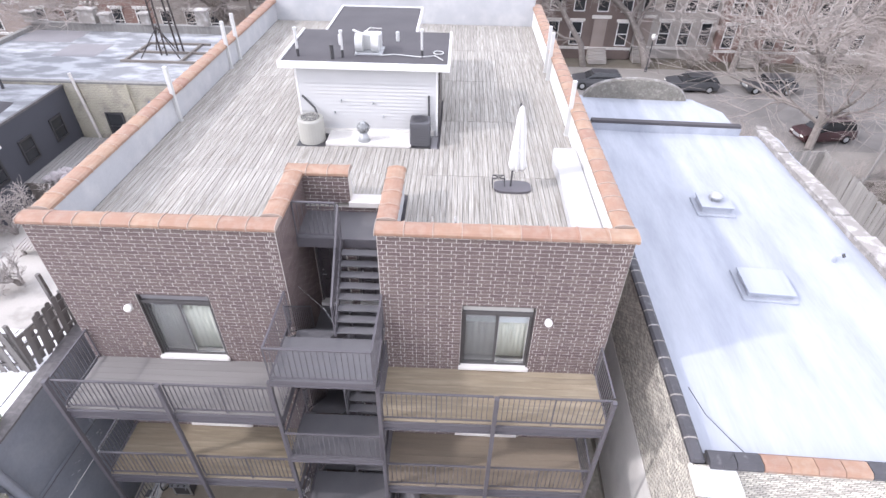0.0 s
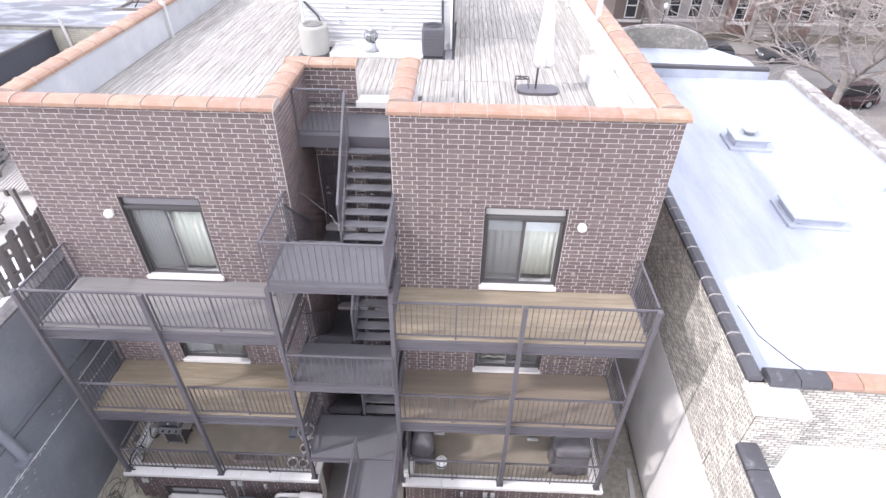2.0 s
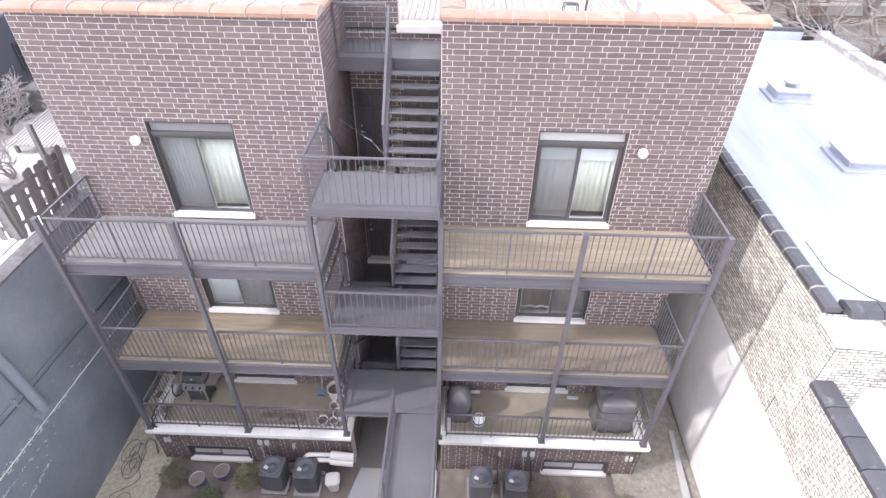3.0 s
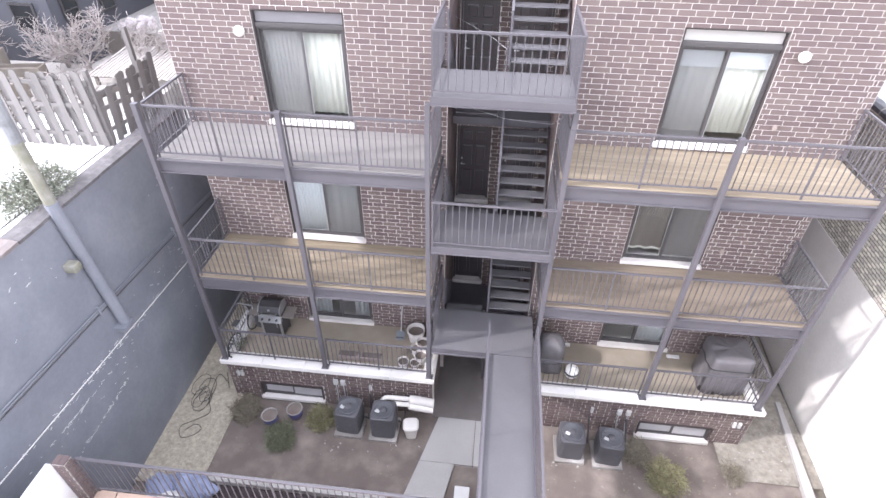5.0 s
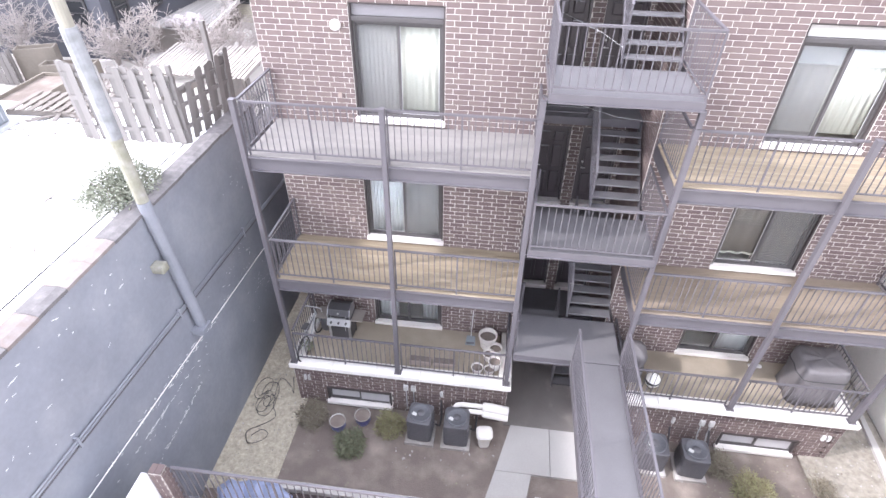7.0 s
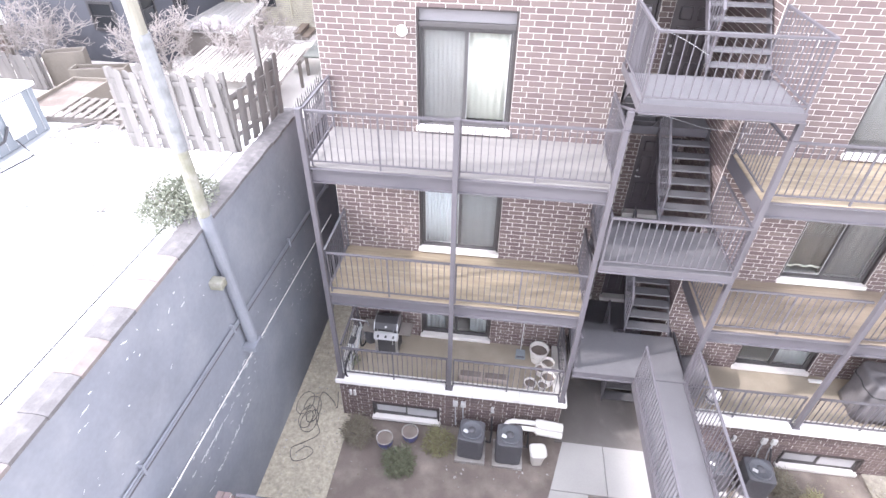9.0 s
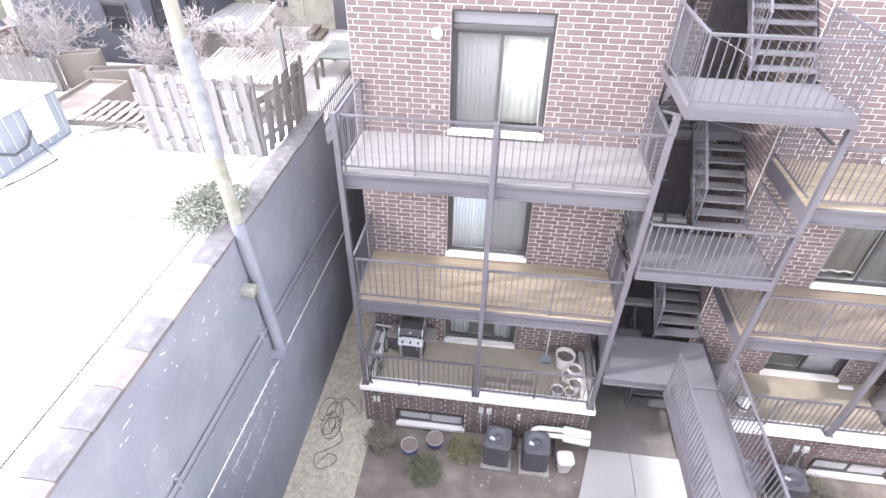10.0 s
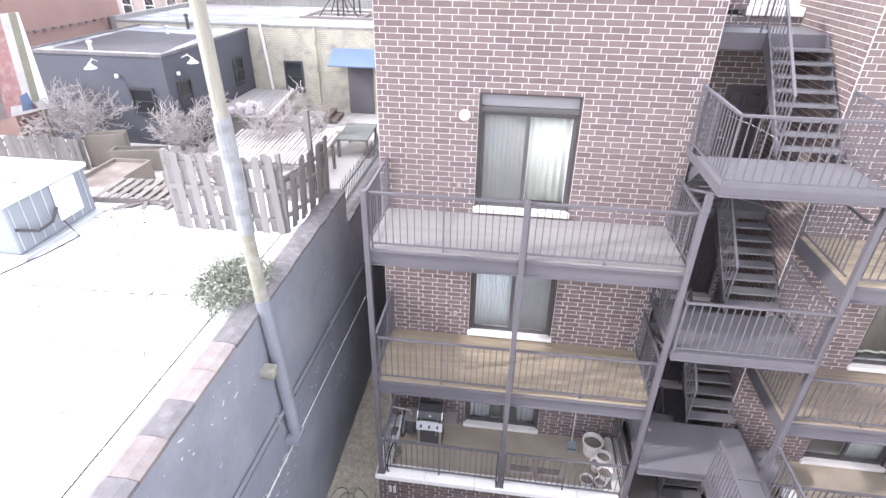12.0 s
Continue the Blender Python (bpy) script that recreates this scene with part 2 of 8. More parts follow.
M_LEAF = mat("evergreen leaf", (0.115, 0.122, 0.078), 0.8, var=0.25, rand=0.6, hue=0.06)
M_DRYGRASS = mat("dry grass", (0.17, 0.158, 0.09), 0.85, var=0.25, rand=0.5, hue=0.05)
M_ACGREY = mat("dark condenser steel", (0.092, 0.09, 0.098), 0.5, var=0.14)
M_ACLIGHT = mat("beige condenser steel", (0.38, 0.37, 0.335), 0.5, var=0.12)
M_GALV = mat("galvanised steel", (0.42, 0.43, 0.44), 0.5, metal=0.35, var=0.12, s1=3)
M_BLACK = mat("black plastic", (0.055, 0.053, 0.056), 0.5, var=0.15)
M_CHROME = mat("stainless steel", (0.55, 0.55, 0.56), 0.3, metal=0.9, var=0.08)
M_BLUEPOT = mat("blue glazed pot", (0.085, 0.085, 0.2), 0.35, var=0.15)
M_BLUETARP = mat("blue tarp", (0.27, 0.31, 0.45), 0.5, var=0.2)
M_REDBRICK = mat("red brick facade", (0.25, 0.165, 0.142), 0.9, var=0.25, s1=0.6, s2=40)
M_DULLDOOR = mat("dull grey door paint", (0.11, 0.103, 0.112), 0.6, var=0.15)
M_RUBBLE = mat("rough rubble stone", (0.2, 0.188, 0.162), 0.95, var=0.4, s1=5, s2=30, bump=0.8, col2=(0.3, 0.28, 0.25), cover=0.4, edge=0.2)
M_DARKBED = mat("dark brown bed surface", (0.055, 0.042, 0.043), 0.95, var=0.4, s1=6, s2=50, bump=0.8)
M_GRIT = mat("gritty pale soil", (0.3, 0.275, 0.235), 0.95, var=0.42, s1=5, s2=50, bump=1.0, col2=(0.2, 0.18, 0.15), cover=0.45, edge=0.4)
M_DARKFACE = mat("dark brown brick facade", (0.165, 0.128, 0.115), 0.9, var=0.28, s1=0.6, s2=30)
M_BROWNSTONE = mat("brown stone facade", (0.3, 0.25, 0.225), 0.9, var=0.28, s1=0.6, s2=30)
M_GREYSTONE = mat("grey stone facade", (0.38, 0.35, 0.325), 0.9, var=0.28, s1=0.6, s2=20)
M_DARKGLASS = mat("dark pane", (0.03, 0.032, 0.036), 0.12, var=0.1, bump=0, spec=0.6)
M_CARPAINT = mat("maroon car paint", (0.05, 0.019, 0.022), 0.3, var=0.08, bump=0, spec=0.5)
M_CARDARK = mat("dark car paint", (0.065, 0.066, 0.072), 0.3, var=0.08, bump=0, spec=0.5)
M_RUBBER = mat("rubber", (0.02, 0.02, 0.02), 0.8)
M_GRASS = mat("winter lawn", (0.17, 0.15, 0.12), 0.95, var=0.3, s1=0.7, s2=30, bump=0.5)
M_UMBRELLA = mat("white canvas", (0.66, 0.65, 0.635), 0.9, var=0.06)
M_AWNING = mat("blue awning", (0.11, 0.155, 0.235), 0.6, var=0.15)
M_PAVER = mat("terrace pavers", (0.45, 0.33, 0.26), 0.9, var=0.15, rand=0.15)
M_LAMP = mat("opal lamp globe", (0.84, 0.82, 0.78), 0.3, var=0.03, bump=0)
M_YELLOWWOOD = mat("old planter boards", (0.175, 0.155, 0.13), 0.85, var=0.25, s1=2, s2=18, rand=0.25)
M_PINK = mat("pale pink tile", (0.165, 0.138, 0.128), 0.9, var=0.28, s1=3.2, s2=30, rand=0.25, col2=(0.185, 0.17, 0.166), cover=0.42, edge=0.3)
M_PAVE = mat("street pavement", (0.27, 0.25, 0.23), 0.9, var=0.22, s1=0.5, s2=20)
M_YARD = mat("bleached yard ground", (0.46, 0.435, 0.405), 0.9, var=0.25, s1=0.6, s2=20, bump=0.5, col2=(0.24, 0.22, 0.2), cover=0.36, edge=0.25)
M_COVER = mat("black fabric cover", (0.13, 0.122, 0.126), 0.6, var=0.3, s1=3, s2=30)
M_HEADER = mat("grey header panel", (0.22, 0.21, 0.218), 0.6, var=0.1)
M_UNIT = mat("pale grey unit steel", (0.19, 0.207, 0.224), 0.5, var=0.08)
M_PALESAGE = mat("pale grey-green leaf", (0.13, 0.138, 0.105), 0.75, var=0.25, rand=0.7, hue=0.05)
M_PALETWIG = mat("pale bare twigs", (0.3, 0.272, 0.258), 0.9, var=0.2, rand=0.25)
M_DARKBARK = mat("street tree bark", (0.23, 0.205, 0.188), 0.9, var=0.3, s1=2, s2=20, bump=0.6, col2=(0.35, 0.32, 0.295), cover=0.35, edge=0.25)
M_OLDSTONE = mat("rough old coping stone", (0.245, 0.228, 0.213), 0.95, var=0.25, s1=1.4, s2=22, bump=0.6, rand=0.2, col2=(0.44, 0.425, 0.41), cover=0.4, edge=0.25)
M_PATCHROOF = mat("patched silver roofing", (0.36, 0.37, 0.385), 0.8, var=0.16, s1=0.6, s2=8, stretch=(0.7, 1.4, 1), col2=(0.2, 0.205, 0.215), cover=0.52, edge=0.16)
M_PARCH = mat("bleached pole wood", (0.21, 0.203, 0.193), 0.85, var=0.22, s1=2, s2=25, stretch=(4, 4, 0.4), bump=0.2, col2=(0.26, 0.255, 0.245), cover=0.4, edge=0.3)
M_POLEWOOD = mat("bare pole wood", (0.26, 0.245, 0.2), 0.9, var=0.25, s1=2, s2=25, stretch=(4, 4, 0.4), col2=(0.19, 0.182, 0.15), cover=0.4, edge=0.3)
M_MOTTLE = mat("mottled pole sleeve", (0.24, 0.245, 0.25), 0.6, var=0.2, s1=3, s2=20, col2=(0.14, 0.142, 0.14), cover=0.4, edge=0.3)
M_DRYTWIG = mat("dry brown sprigs", (0.16, 0.142, 0.108), 0.9, var=0.25, rand=0.5, hue=0.04)
M_PALEWOOD = mat("bleached fence boards", (0.28, 0.268, 0.255), 0.9, var=0.25, s1=2, s2=18, stretch=(6, 6, 0.5), rand=0.2, bump=0.3)
M_ROSE = mat("faded red paint", (0.3, 0.165, 0.155), 0.8, var=0.3, s1=2, s2=9, col2=(0.38, 0.28, 0.26), cover=0.4, edge=0.3)
M_OLIVE = mat("faded olive paint", (0.2, 0.195, 0.145), 0.8, var=0.3, s1=2, s2=9)
M_OFFWHITE = mat("stained white paint", (0.45, 0.43, 0.41), 0.8, var=0.25, s1=2, s2=9)
M_DARKCONC = mat("dark mottled concrete", (0.17, 0.155, 0.145), 0.9, var=0.25, s1=1.2, s2=35, col2=(0.25, 0.23, 0.215), cover=0.3, edge=0.3)
M_PANEGREY = mat("pale glazed panel", (0.42, 0.41, 0.42), 0.25, var=0.08, bump=0)
M_GUARD = mat("grey fan guard", (0.13, 0.133, 0.145), 0.4, metal=0.3, var=0.1)
M_SHEET = mat("bleached slats", (0.4, 0.37, 0.345), 0.8, var=0.2, s1=1.2, s2=20)
# brown with the darkness of an unlit room put into the colour
M_DIMROOM = mat("dim room brown", (0.17, 0.15, 0.13), 0.9, var=0.15)
M_COPESTONE = mat("worn coping stone", (0.115, 0.108, 0.109), 0.9, var=0.28, s1=3.5, s2=30, rand=0.16, col2=(0.168, 0.156, 0.156), cover=0.4, edge=0.3)
M_PALESHEER = mat("pale sheer curtain", (0.46, 0.46, 0.44), 0.9, var=0.06)
M_BENCHCOVER = mat("white bench cover", (0.45, 0.445, 0.44), 0.8, var=0.08)
M_MOSS = mat("mossy pole wood", (0.215, 0.21, 0.16), 0.9, var=0.25, s1=3, s2=25, bump=0.3, col2=(0.3, 0.29, 0.26), cover=0.4, edge=0.3)
M_TUB = mat("old barrel wood", (0.27, 0.25, 0.2), 0.85, var=0.25, s1=3, s2=20)
M_TABLE = mat("weathered table top", (0.125, 0.13, 0.118), 0.85, var=0.25, s1=2, s2=20)
M_SACK = mat("pale sacking", (0.46, 0.42, 0.42), 0.9, var=0.2)
M_STEPWOOD = mat("brown step boards", (0.15, 0.118, 0.092), 0.85, var=0.25, s1=2, s2=20)
M_TAR = mat("tarred coping tile", (0.062, 0.06, 0.066), 0.6, var=0.3, s1=2.5, s2=40, bump=0.3, rand=0.2, col2=(0.15, 0.148, 0.155), cover=0.3, edge=0.2)


def screen_mat(name, col, cover):
    """Fine woven mesh: part of the light passes between the threads."""
    m = bpy.data.materials.new(name)
    m.use_nodes = True
    N, L = m.node_tree.nodes, m.node_tree.links
    b, tr, mx = N["Principled BSDF"], N.new("ShaderNodeBsdfTransparent"), N.new("ShaderNodeMixShader")
    b.inputs["Base Color"].default_value, b.inputs["Roughness"].default_value = (*col, 1), 0.7
    tr.inputs[0].default_value = (0.9, 0.9, 0.9, 1)
    mx.inputs[0].default_value = cover
    L.new(tr.outputs[0], mx.inputs[1])
    L.new(b.outputs[0], mx.inputs[2])
    L.new(mx.outputs[0], N["Material Output"].inputs[0])
    return m


M_SCREEN = screen_mat("woven insect screen", (0.36, 0.355, 0.345), 0.14)

# ---- brickwork ----
COURSE, BRICK_L, JOINT, BED = 0.1045, 0.305, 0.0135, 0.0095


def full_brick(name, facing, length, height, proud, material, joint, bed):
    bm = B()
    a, h = (length - joint) / 2, (height - bed) / 2
    c = 0.004
    if facing in "sn":
        sgn = -1 if facing == "s" else 1
        loft(bm, [[(-a, 0, -h), (a, 0, -h), (a, 0, h), (-a, 0, h)], [(-a, sgn * (proud - c), -h), (a, sgn * (proud - c), -h), (a, sgn * (proud - c), h), (-a, sgn * (proud - c), h)],
                  [(-a + c, sgn * proud, -h + c), (a - c, sgn * proud, -h + c), (a - c, sgn * proud, h - c), (-a + c, sgn * proud, h - c)]])
    else:
        sgn = -1 if facing == "w" else 1
        loft(bm, [[(0, -a, -h), (0, a, -h), (0, a, h), (0, -a, h)], [(sgn * (proud - c), -a, -h), (sgn * (proud - c), a, -h), (sgn * (proud - c), a, h), (sgn * (proud - c), -a, h)],
                  [(sgn * proud, -a + c, -h + c), (sgn * proud, a - c, -h + c), (sgn * proud, a - c, h - c), (sgn * proud, -a + c, h - c)]])
    return mesh_of(name, bm, material)


def brick_wall(name, facing, plane, u0, u1, z0, z1, thick, label, holes=(), near=None, brick=M_BRICK, mortar=M_MORTAR, course=COURSE, length=BRICK_L, proud=0.007, parent=None, quoin=True, uneven=0.0, joint=JOINT):
    """A wall with a mortar core and proud bricks round its openings. near: (u0, u1, z0, z1) of the stretch whose bricks are pieces of their own."""
    sgn = {"s": -1, "n": 1, "e": 1, "w": -1}[facing]
    bed = BED if joint == JOINT else joint
    us = sorted({u0, u1, *[h[0] for h in holes], *[h[1] for h in holes]})
    zs = sorted({z0, z1, *[h[2] for h in holes], *[h[3] for h in holes]})
    bm = B()
    for a, b in zip(us, us[1:]):
        for c, d in zip(zs, zs[1:]):
            if any(h[0] <= (a + b) / 2 <= h[1] and h[2] <= (c + d) / 2 <= h[3] for h in holes):
                continue
            if facing in "sn":
                box(bm, a, b, plane, plane - sgn * thick, c, d)
            else:
                box(bm, plane, plane - sgn * thick, a, b, c, d)
    if parent is None:
        wall = tagged(part(name, bm, mortar), label, "wall", "", "structure")
    else:
        wall = part(name, bm, mortar, parent, label, local=True)
    rng = random.Random(len(name) * 7 + int(100 * abs(u0)))
    rest, whole = [], []
    k, z = 0, z0
    while z + course * 0.6 < z1:
        zt = min(z + course, z1)
        cuts = [u0]
        if quoin:
            edges = [u0 + (0.1 if k % 2 else 0.2)]
            while edges[-1] < u1 - 0.42:
                edges.append(edges[-1] + length)
            edges += [u1 - (0.2 if k % 2 else 0.1)]
        else:
            edges = [u0 + (length / 2 if k % 2 else length)]
            while edges[-1] < u1 - length:
                edges.append(edges[-1] + length)
        cuts += edges + [u1]
        for a, b in zip(cuts, cuts[1:]):
            runs = [(a, b)]
            for h in holes:
                if h[3] > z + 0.02 and h[2] < zt - 0.02:
                    runs = [r for p, q in runs for r in ((p, min(q, h[0])), (max(p, h[1]), q)) if r[1] - r[0] > 0.03]
            for h in holes:
                if z + 0.02 < h[3] < zt - 0.02 and min(b, h[1]) - max(a, h[0]) > 0.03:
                    rest.append((max(a, h[0]) + JOINT / 2, min(b, h[1]) - JOINT / 2, h[3], zt - JOINT / 2, proud))
            for p, q in runs:
                mid = (p + q) / 2
                if near and abs(q - p - length) < 0.002 and zt - z > course * 0.99 and near[0] < mid < near[1] and near[2] < z < near[3] and len(whole) < 300:
                    whole.append((mid, (z + zt) / 2))
                elif q - p > 0.03:
                    rest.append((p + joint / 2, q - joint / 2, z + bed / 2, zt - bed / 2, proud * (1 + uneven * rng.uniform(-1, 1))))
        z, k = zt, k + 1
    n = len(rest)
    R = np.array(rest)
    V = np.zeros((n, 8, 3))
    au, ap = (0, 1) if facing in "sn" else (1, 0)
    c = 0.004
    for j, (uu, zz) in enumerate(((0, 2), (1, 2), (1, 3), (0, 3))):
        V[:, j, au], V[:, j, 2], V[:, j, ap] = R[:, uu], R[:, zz], plane
        V[:, 4 + j, au] = R[:, uu] + (c if uu == 0 else -c)
        V[:, 4 + j, 2] = R[:, zz] + (c if zz == 2 else -c)
        V[:, 4 + j, ap] = plane + sgn * R[:, 4]
    quad = np.array([(4, 5, 6, 7), (0, 1, 5, 4), (1, 2, 6, 5), (2, 3, 7, 6), (3, 0, 4, 7)])
    if facing in "nw":
        quad = quad[:, ::-1]
    Fc = (quad[None] + 8 * np.arange(n)[:, None, None]).reshape(-1, 4)
    me = bpy.data.meshes.new("brickwork")
    me.from_pydata(V.reshape(-1, 3).tolist(), [], Fc.tolist())
    me.materials.append(brick)
    ob = new("brickwork", me)
    ob.parent = wall
    ob["kind"] = "stuff"
    if whole:
        LATER.append((wall, facing, plane, whole, length, course, proud, brick, joint, bed))
    return wall


LATER = []

# ---- the plan of the brick house ----
XL, XA, XB, XR = -6.57, -1.03, 1.17, 6.72
Z2, Z3, Z4, ZR, ZTOP = 1.5, 4.36, 7.36, 10.88, 11.72
YN, YA = 18.9, 2.4
WIN_L, WIN_R = (-4.75, -2.97), (3.09, 4.86)
HEADS = ((Z2 + 0.14, 3.75), (Z3 + 0.14, 6.68), (Z4 + 0.14, 9.68))
holes_l = [(WIN_L[0], WIN_L[1], a, b) for a, b in HEADS]
holes_r = [(WIN_R[0], WIN_R[1], a, b) for a, b in HEADS]
brick_wall("wall_south_left", "s", 0.0, XL, XA, Z2, ZTOP, 0.3, "dark purple-brown brick wall with pale raked mortar joints", holes_l, near=(-6.4, -1.3, 6.7, 8.9))
brick_wall("wall_south_right", "s", 0.0, XB, XR, Z2, ZTOP, 0.3, "dark purple-brown brick wall with pale raked mortar joints", holes_r, near=(1.4, 6.5, 8.9, 11.1))
brick_wall("wall_alcove_left", "e", XA + 0.004, 0.002, YA, 0.0, ZTOP, 0.3, "dark brick side wall of the stair recess", quoin=False)
brick_wall("wall_alcove_right", "w", XB - 0.004, 0.002, YA + 0.3, 0.0, ZTOP, 0.3, "dark brick side wall of the stair recess", quoin=False)
DOORS = [(a, b, zf, zf + 2.12) for zf in (Z2 - 0.1, Z3, Z4) for a, b in ((-1.0, -0.14), (0.14, 1.04))]
brick_wall("wall_alcove_back_upper", "s", YA, XA, 0.15, ZR, ZTOP, 0.3, "dark brick parapet behind the stair head", quoin=False)
brick_wall("wall_alcove_back", "s", YA, XA, XB, 0.0, ZR - 0.12, 0.3, "dark brick back wall of the stair recess with black doors", DOORS, quoin=False)
brick_wall("wall_terrace_left", "s", -1.6, -6.56, XA - 0.1, -0.1, Z2 + 0.03, 0.3, "dark brick basement wall under the terrace", [(-5.75, -4.05, 0.2, 0.68)])
brick_wall("wall_terrace_right", "s", -1.6, XB + 0.14, XR, -0.1, Z2 + 0.03, 0.3, "dark brick basement wall under the terrace", [(4.12, 5.9, 0.14, 0.64)])
brick_wall("wall_terrace_side_left", "e", XA - 0.1, -1.3, 0.3, 0.0, Z2 - 0.02, 0.25, "dark brick side of the terrace base", quoin=False)
brick_wall("wall_terrace_side_right", "w", XB + 0.14, -1.3, 0.3, 0.0, Z2 - 0.02, 0.25, "dark brick side of the terrace base", quoin=False)
brick_wall("wall_terrace_outer_right", "e", XR, -1.3, -0.002, -0.1, Z2 - 0.02, 0.25, "dark brick outer side of the terrace base", quoin=False)
brick_wall("wall_terrace_outer_left", "w", -6.56, -1.3, -0.002, -0.1, Z2 - 0.02, 0.25, "dark brick outer side of the terrace base", quoin=False)
brick_wall("wall_west", "w", XL, 0.3, YN, 0.0, ZTOP, 0.3, "long brick side wall of the house", quoin=False, course=0.209, length=0.61)
brick_wall("wall_east", "e", XR, 0.3, YN, 0.0, ZTOP, 0.3, "long brick side wall of the house", quoin=False, course=0.209, length=0.61)
bm = B()
box(bm, XL + 0.3, XR - 0.3, YN - 0.3, YN, 0, 12.7)
solo("wall_north", bm, M_PARAPET, "pale painted front parapet wall of the roof", "wall", "structure")
# floors, ceilings and party walls inside
bm = B()
for z in (Z2, Z3, Z4):
    box(bm, XL + 0.3, XA - 0.3, 0.3, YN - 0.3, z - 0.3, z)
    box(bm, XB + 0.3, XR - 0.3, 0.3, YN - 0.3, z - 0.3, z)
solo("floor", bm, M_ROOM, "plain inside floors of the flats", "floor", "structure")
bm = B()
for x0, x1 in ((XL + 0.3, XA - 0.3), (XB + 0.3, XR - 0.3)):
    box(bm, x0, x1, 4.0, 4.1, 0.2, ZR - 0.3)
solo("wall_inner", bm, M_ROOM, "plain inside walls of the rear rooms", "wall", "structure")
bm = B()
box(bm, XL + 0.3, XA - 0.3, 0.3, YA + 0.3, ZR - 0.3, ZR - 0.04)
box(bm, XB + 0.3, XR - 0.3, 0.3, YA + 0.3, ZR - 0.3, ZR - 0.04)
box(bm, XL + 0.3, XR - 0.3, YA + 0.3, YN - 0.3, ZR - 0.3, ZR - 0.04)
solo("roof", bm, M_BLACKROOF, "flat roof slab under the boards", "roof", "structure")
# painted inner faces of the parapets
bm = B()
box(bm, XL + 0.3, XL + 0.34, 0.3, YN - 0.3, ZR, ZTOP - 0.003)
box(bm, XL + 0.34, XA - 0.34, 0.3, 0.34, ZR, ZTOP - 0.003)
solo("parapet_lining_left", bm, M_PARAPET, "pale grey painted inside of the parapet", "parapet", "structure")
bm = B()
box(bm, XR - 0.34, XR - 0.3, 0.3, YN - 0.3, ZR, ZTOP - 0.003)
box(bm, XB + 0.34, XR - 0.34, 0.3, 0.34, ZR, ZTOP - 0.003)
solo("parapet_lining_right", bm, M_WHITE, "white painted inside of the parapet", "parapet", "structure")
bm = B()
box(bm, XA - 0.34, XA - 0.3, 0.34, YA + 0.3, ZR, ZTOP - 0.003)
box(bm, XB + 0.3, XB + 0.34, 0.34, YA + 0.3, ZR, ZTOP - 0.003)
box(bm, XA - 0.3, 0.15, YA + 0.3, YA + 0.34, ZR, ZTOP - 0.003)
solo("parapet_lining_recess", bm, M_PARAPET, "pale painted inside of the recess parapet", "parapet", "structure")
bm = box(B(), 0.1, XB - 0.02, YA - 0.06, YA + 0.36, ZR - 0.1, ZR + 0.06, 0.012)
solo("roof_threshold", bm, M_STONE, "white stone threshold at the stair head", "threshold", "structure")

# ---- terracotta copings ----
def coping_mesh(w, length):
    """One coping tile along x with a raised collar at its end."""
    def prof(x, g):
        a, h = w / 2 + g, 0.1 + g
        return [(x, -a, -0.02), (x, -a, 0.05), (x, -a * 0.8, 0.085 + g), (x, -a * 0.4, h + 0.012), (x, 0, h + 0.02), (x, a * 0.4, h + 0.012), (x, a * 0.8, 0.085 + g), (x, a, 0.05), (x, a, -0.02)]
    bm = B()
    loft(bm, [prof(-length / 2 + 0.006, 0), prof(length / 2 - 0.06, 0), prof(length / 2 - 0.055, 0.012), prof(length / 2 - 0.006, 0.012)])
    return mesh_of("coping_tile", bm, M_TERRA)


COPING = {}


def coping(name, x0, y0, x1, y1, w, z, label="terracotta coping tiles with pale joints"):
    top = thing(name, (x0, y0, z), 0, label, "coping", "", "structure")
    d = Vector((x1 - x0, y1 - y0, 0))
    n = max(1, round(d.length / 0.6))
    step = d.length / n
    key = (round(w, 3), round(step, 3))
    if key not in COPING:
        COPING[key] = coping_mesh(w, step)
    ang = math.degrees(math.atan2(d.y, d.x))
    for k in range(n):
        p = d * ((k + 0.5) / n)
        piece("coping_tile", COPING[key], top, (p.x, p.y, random.uniform(-0.003, 0.003)), (0, 0, ang + random.uniform(-0.4, 0.4)))
    bm = B()
    for k in range(n + 1):
        p = Vector((x0, y0, z)) + d * (k / n)
        u = d.normalized()
        v = Vector((-u.y, u.x, 0)) * (w / 2 + 0.013)
        rows = [(-1, -0.02), (-1, 0.055), (-0.8, 0.105), (0, 0.14), (0.8, 0.105), (1, 0.055), (1, -0.02)]
        loft(bm, [[p + v * s + Vector((0, 0, h)) - u * e for s, h in rows] for e in (0.011, -0.004)])
    part("mortar_joint", bm, M_TERRA_JOINT, top, "pale mortar joints")
    return top


CW = 0.46
coping("coping_front_left", XL - 0.06, 0.17, XA + 0.04, 0.17, CW, ZTOP)
coping("coping_front_right", XB - 0.04, 0.17, XR + 0.06, 0.17, CW, ZTOP)
coping("coping_recess_left", XA - 0.17, 0.42, XA - 0.17, YA - 0.05, CW, ZTOP)
coping("coping_recess_right", XB + 0.17, 0.42, XB + 0.17, YA + 0.33, CW, ZTOP)
coping("coping_recess_back", XA - 0.4, YA + 0.17, 0.17, YA + 0.17, CW, ZTOP)
coping("coping_west", XL + 0.17, 0.42, XL + 0.17, YN, CW, ZTOP)
coping("coping_east", XR - 0.17, YN, XR - 0.17, 0.42, CW, ZTOP)

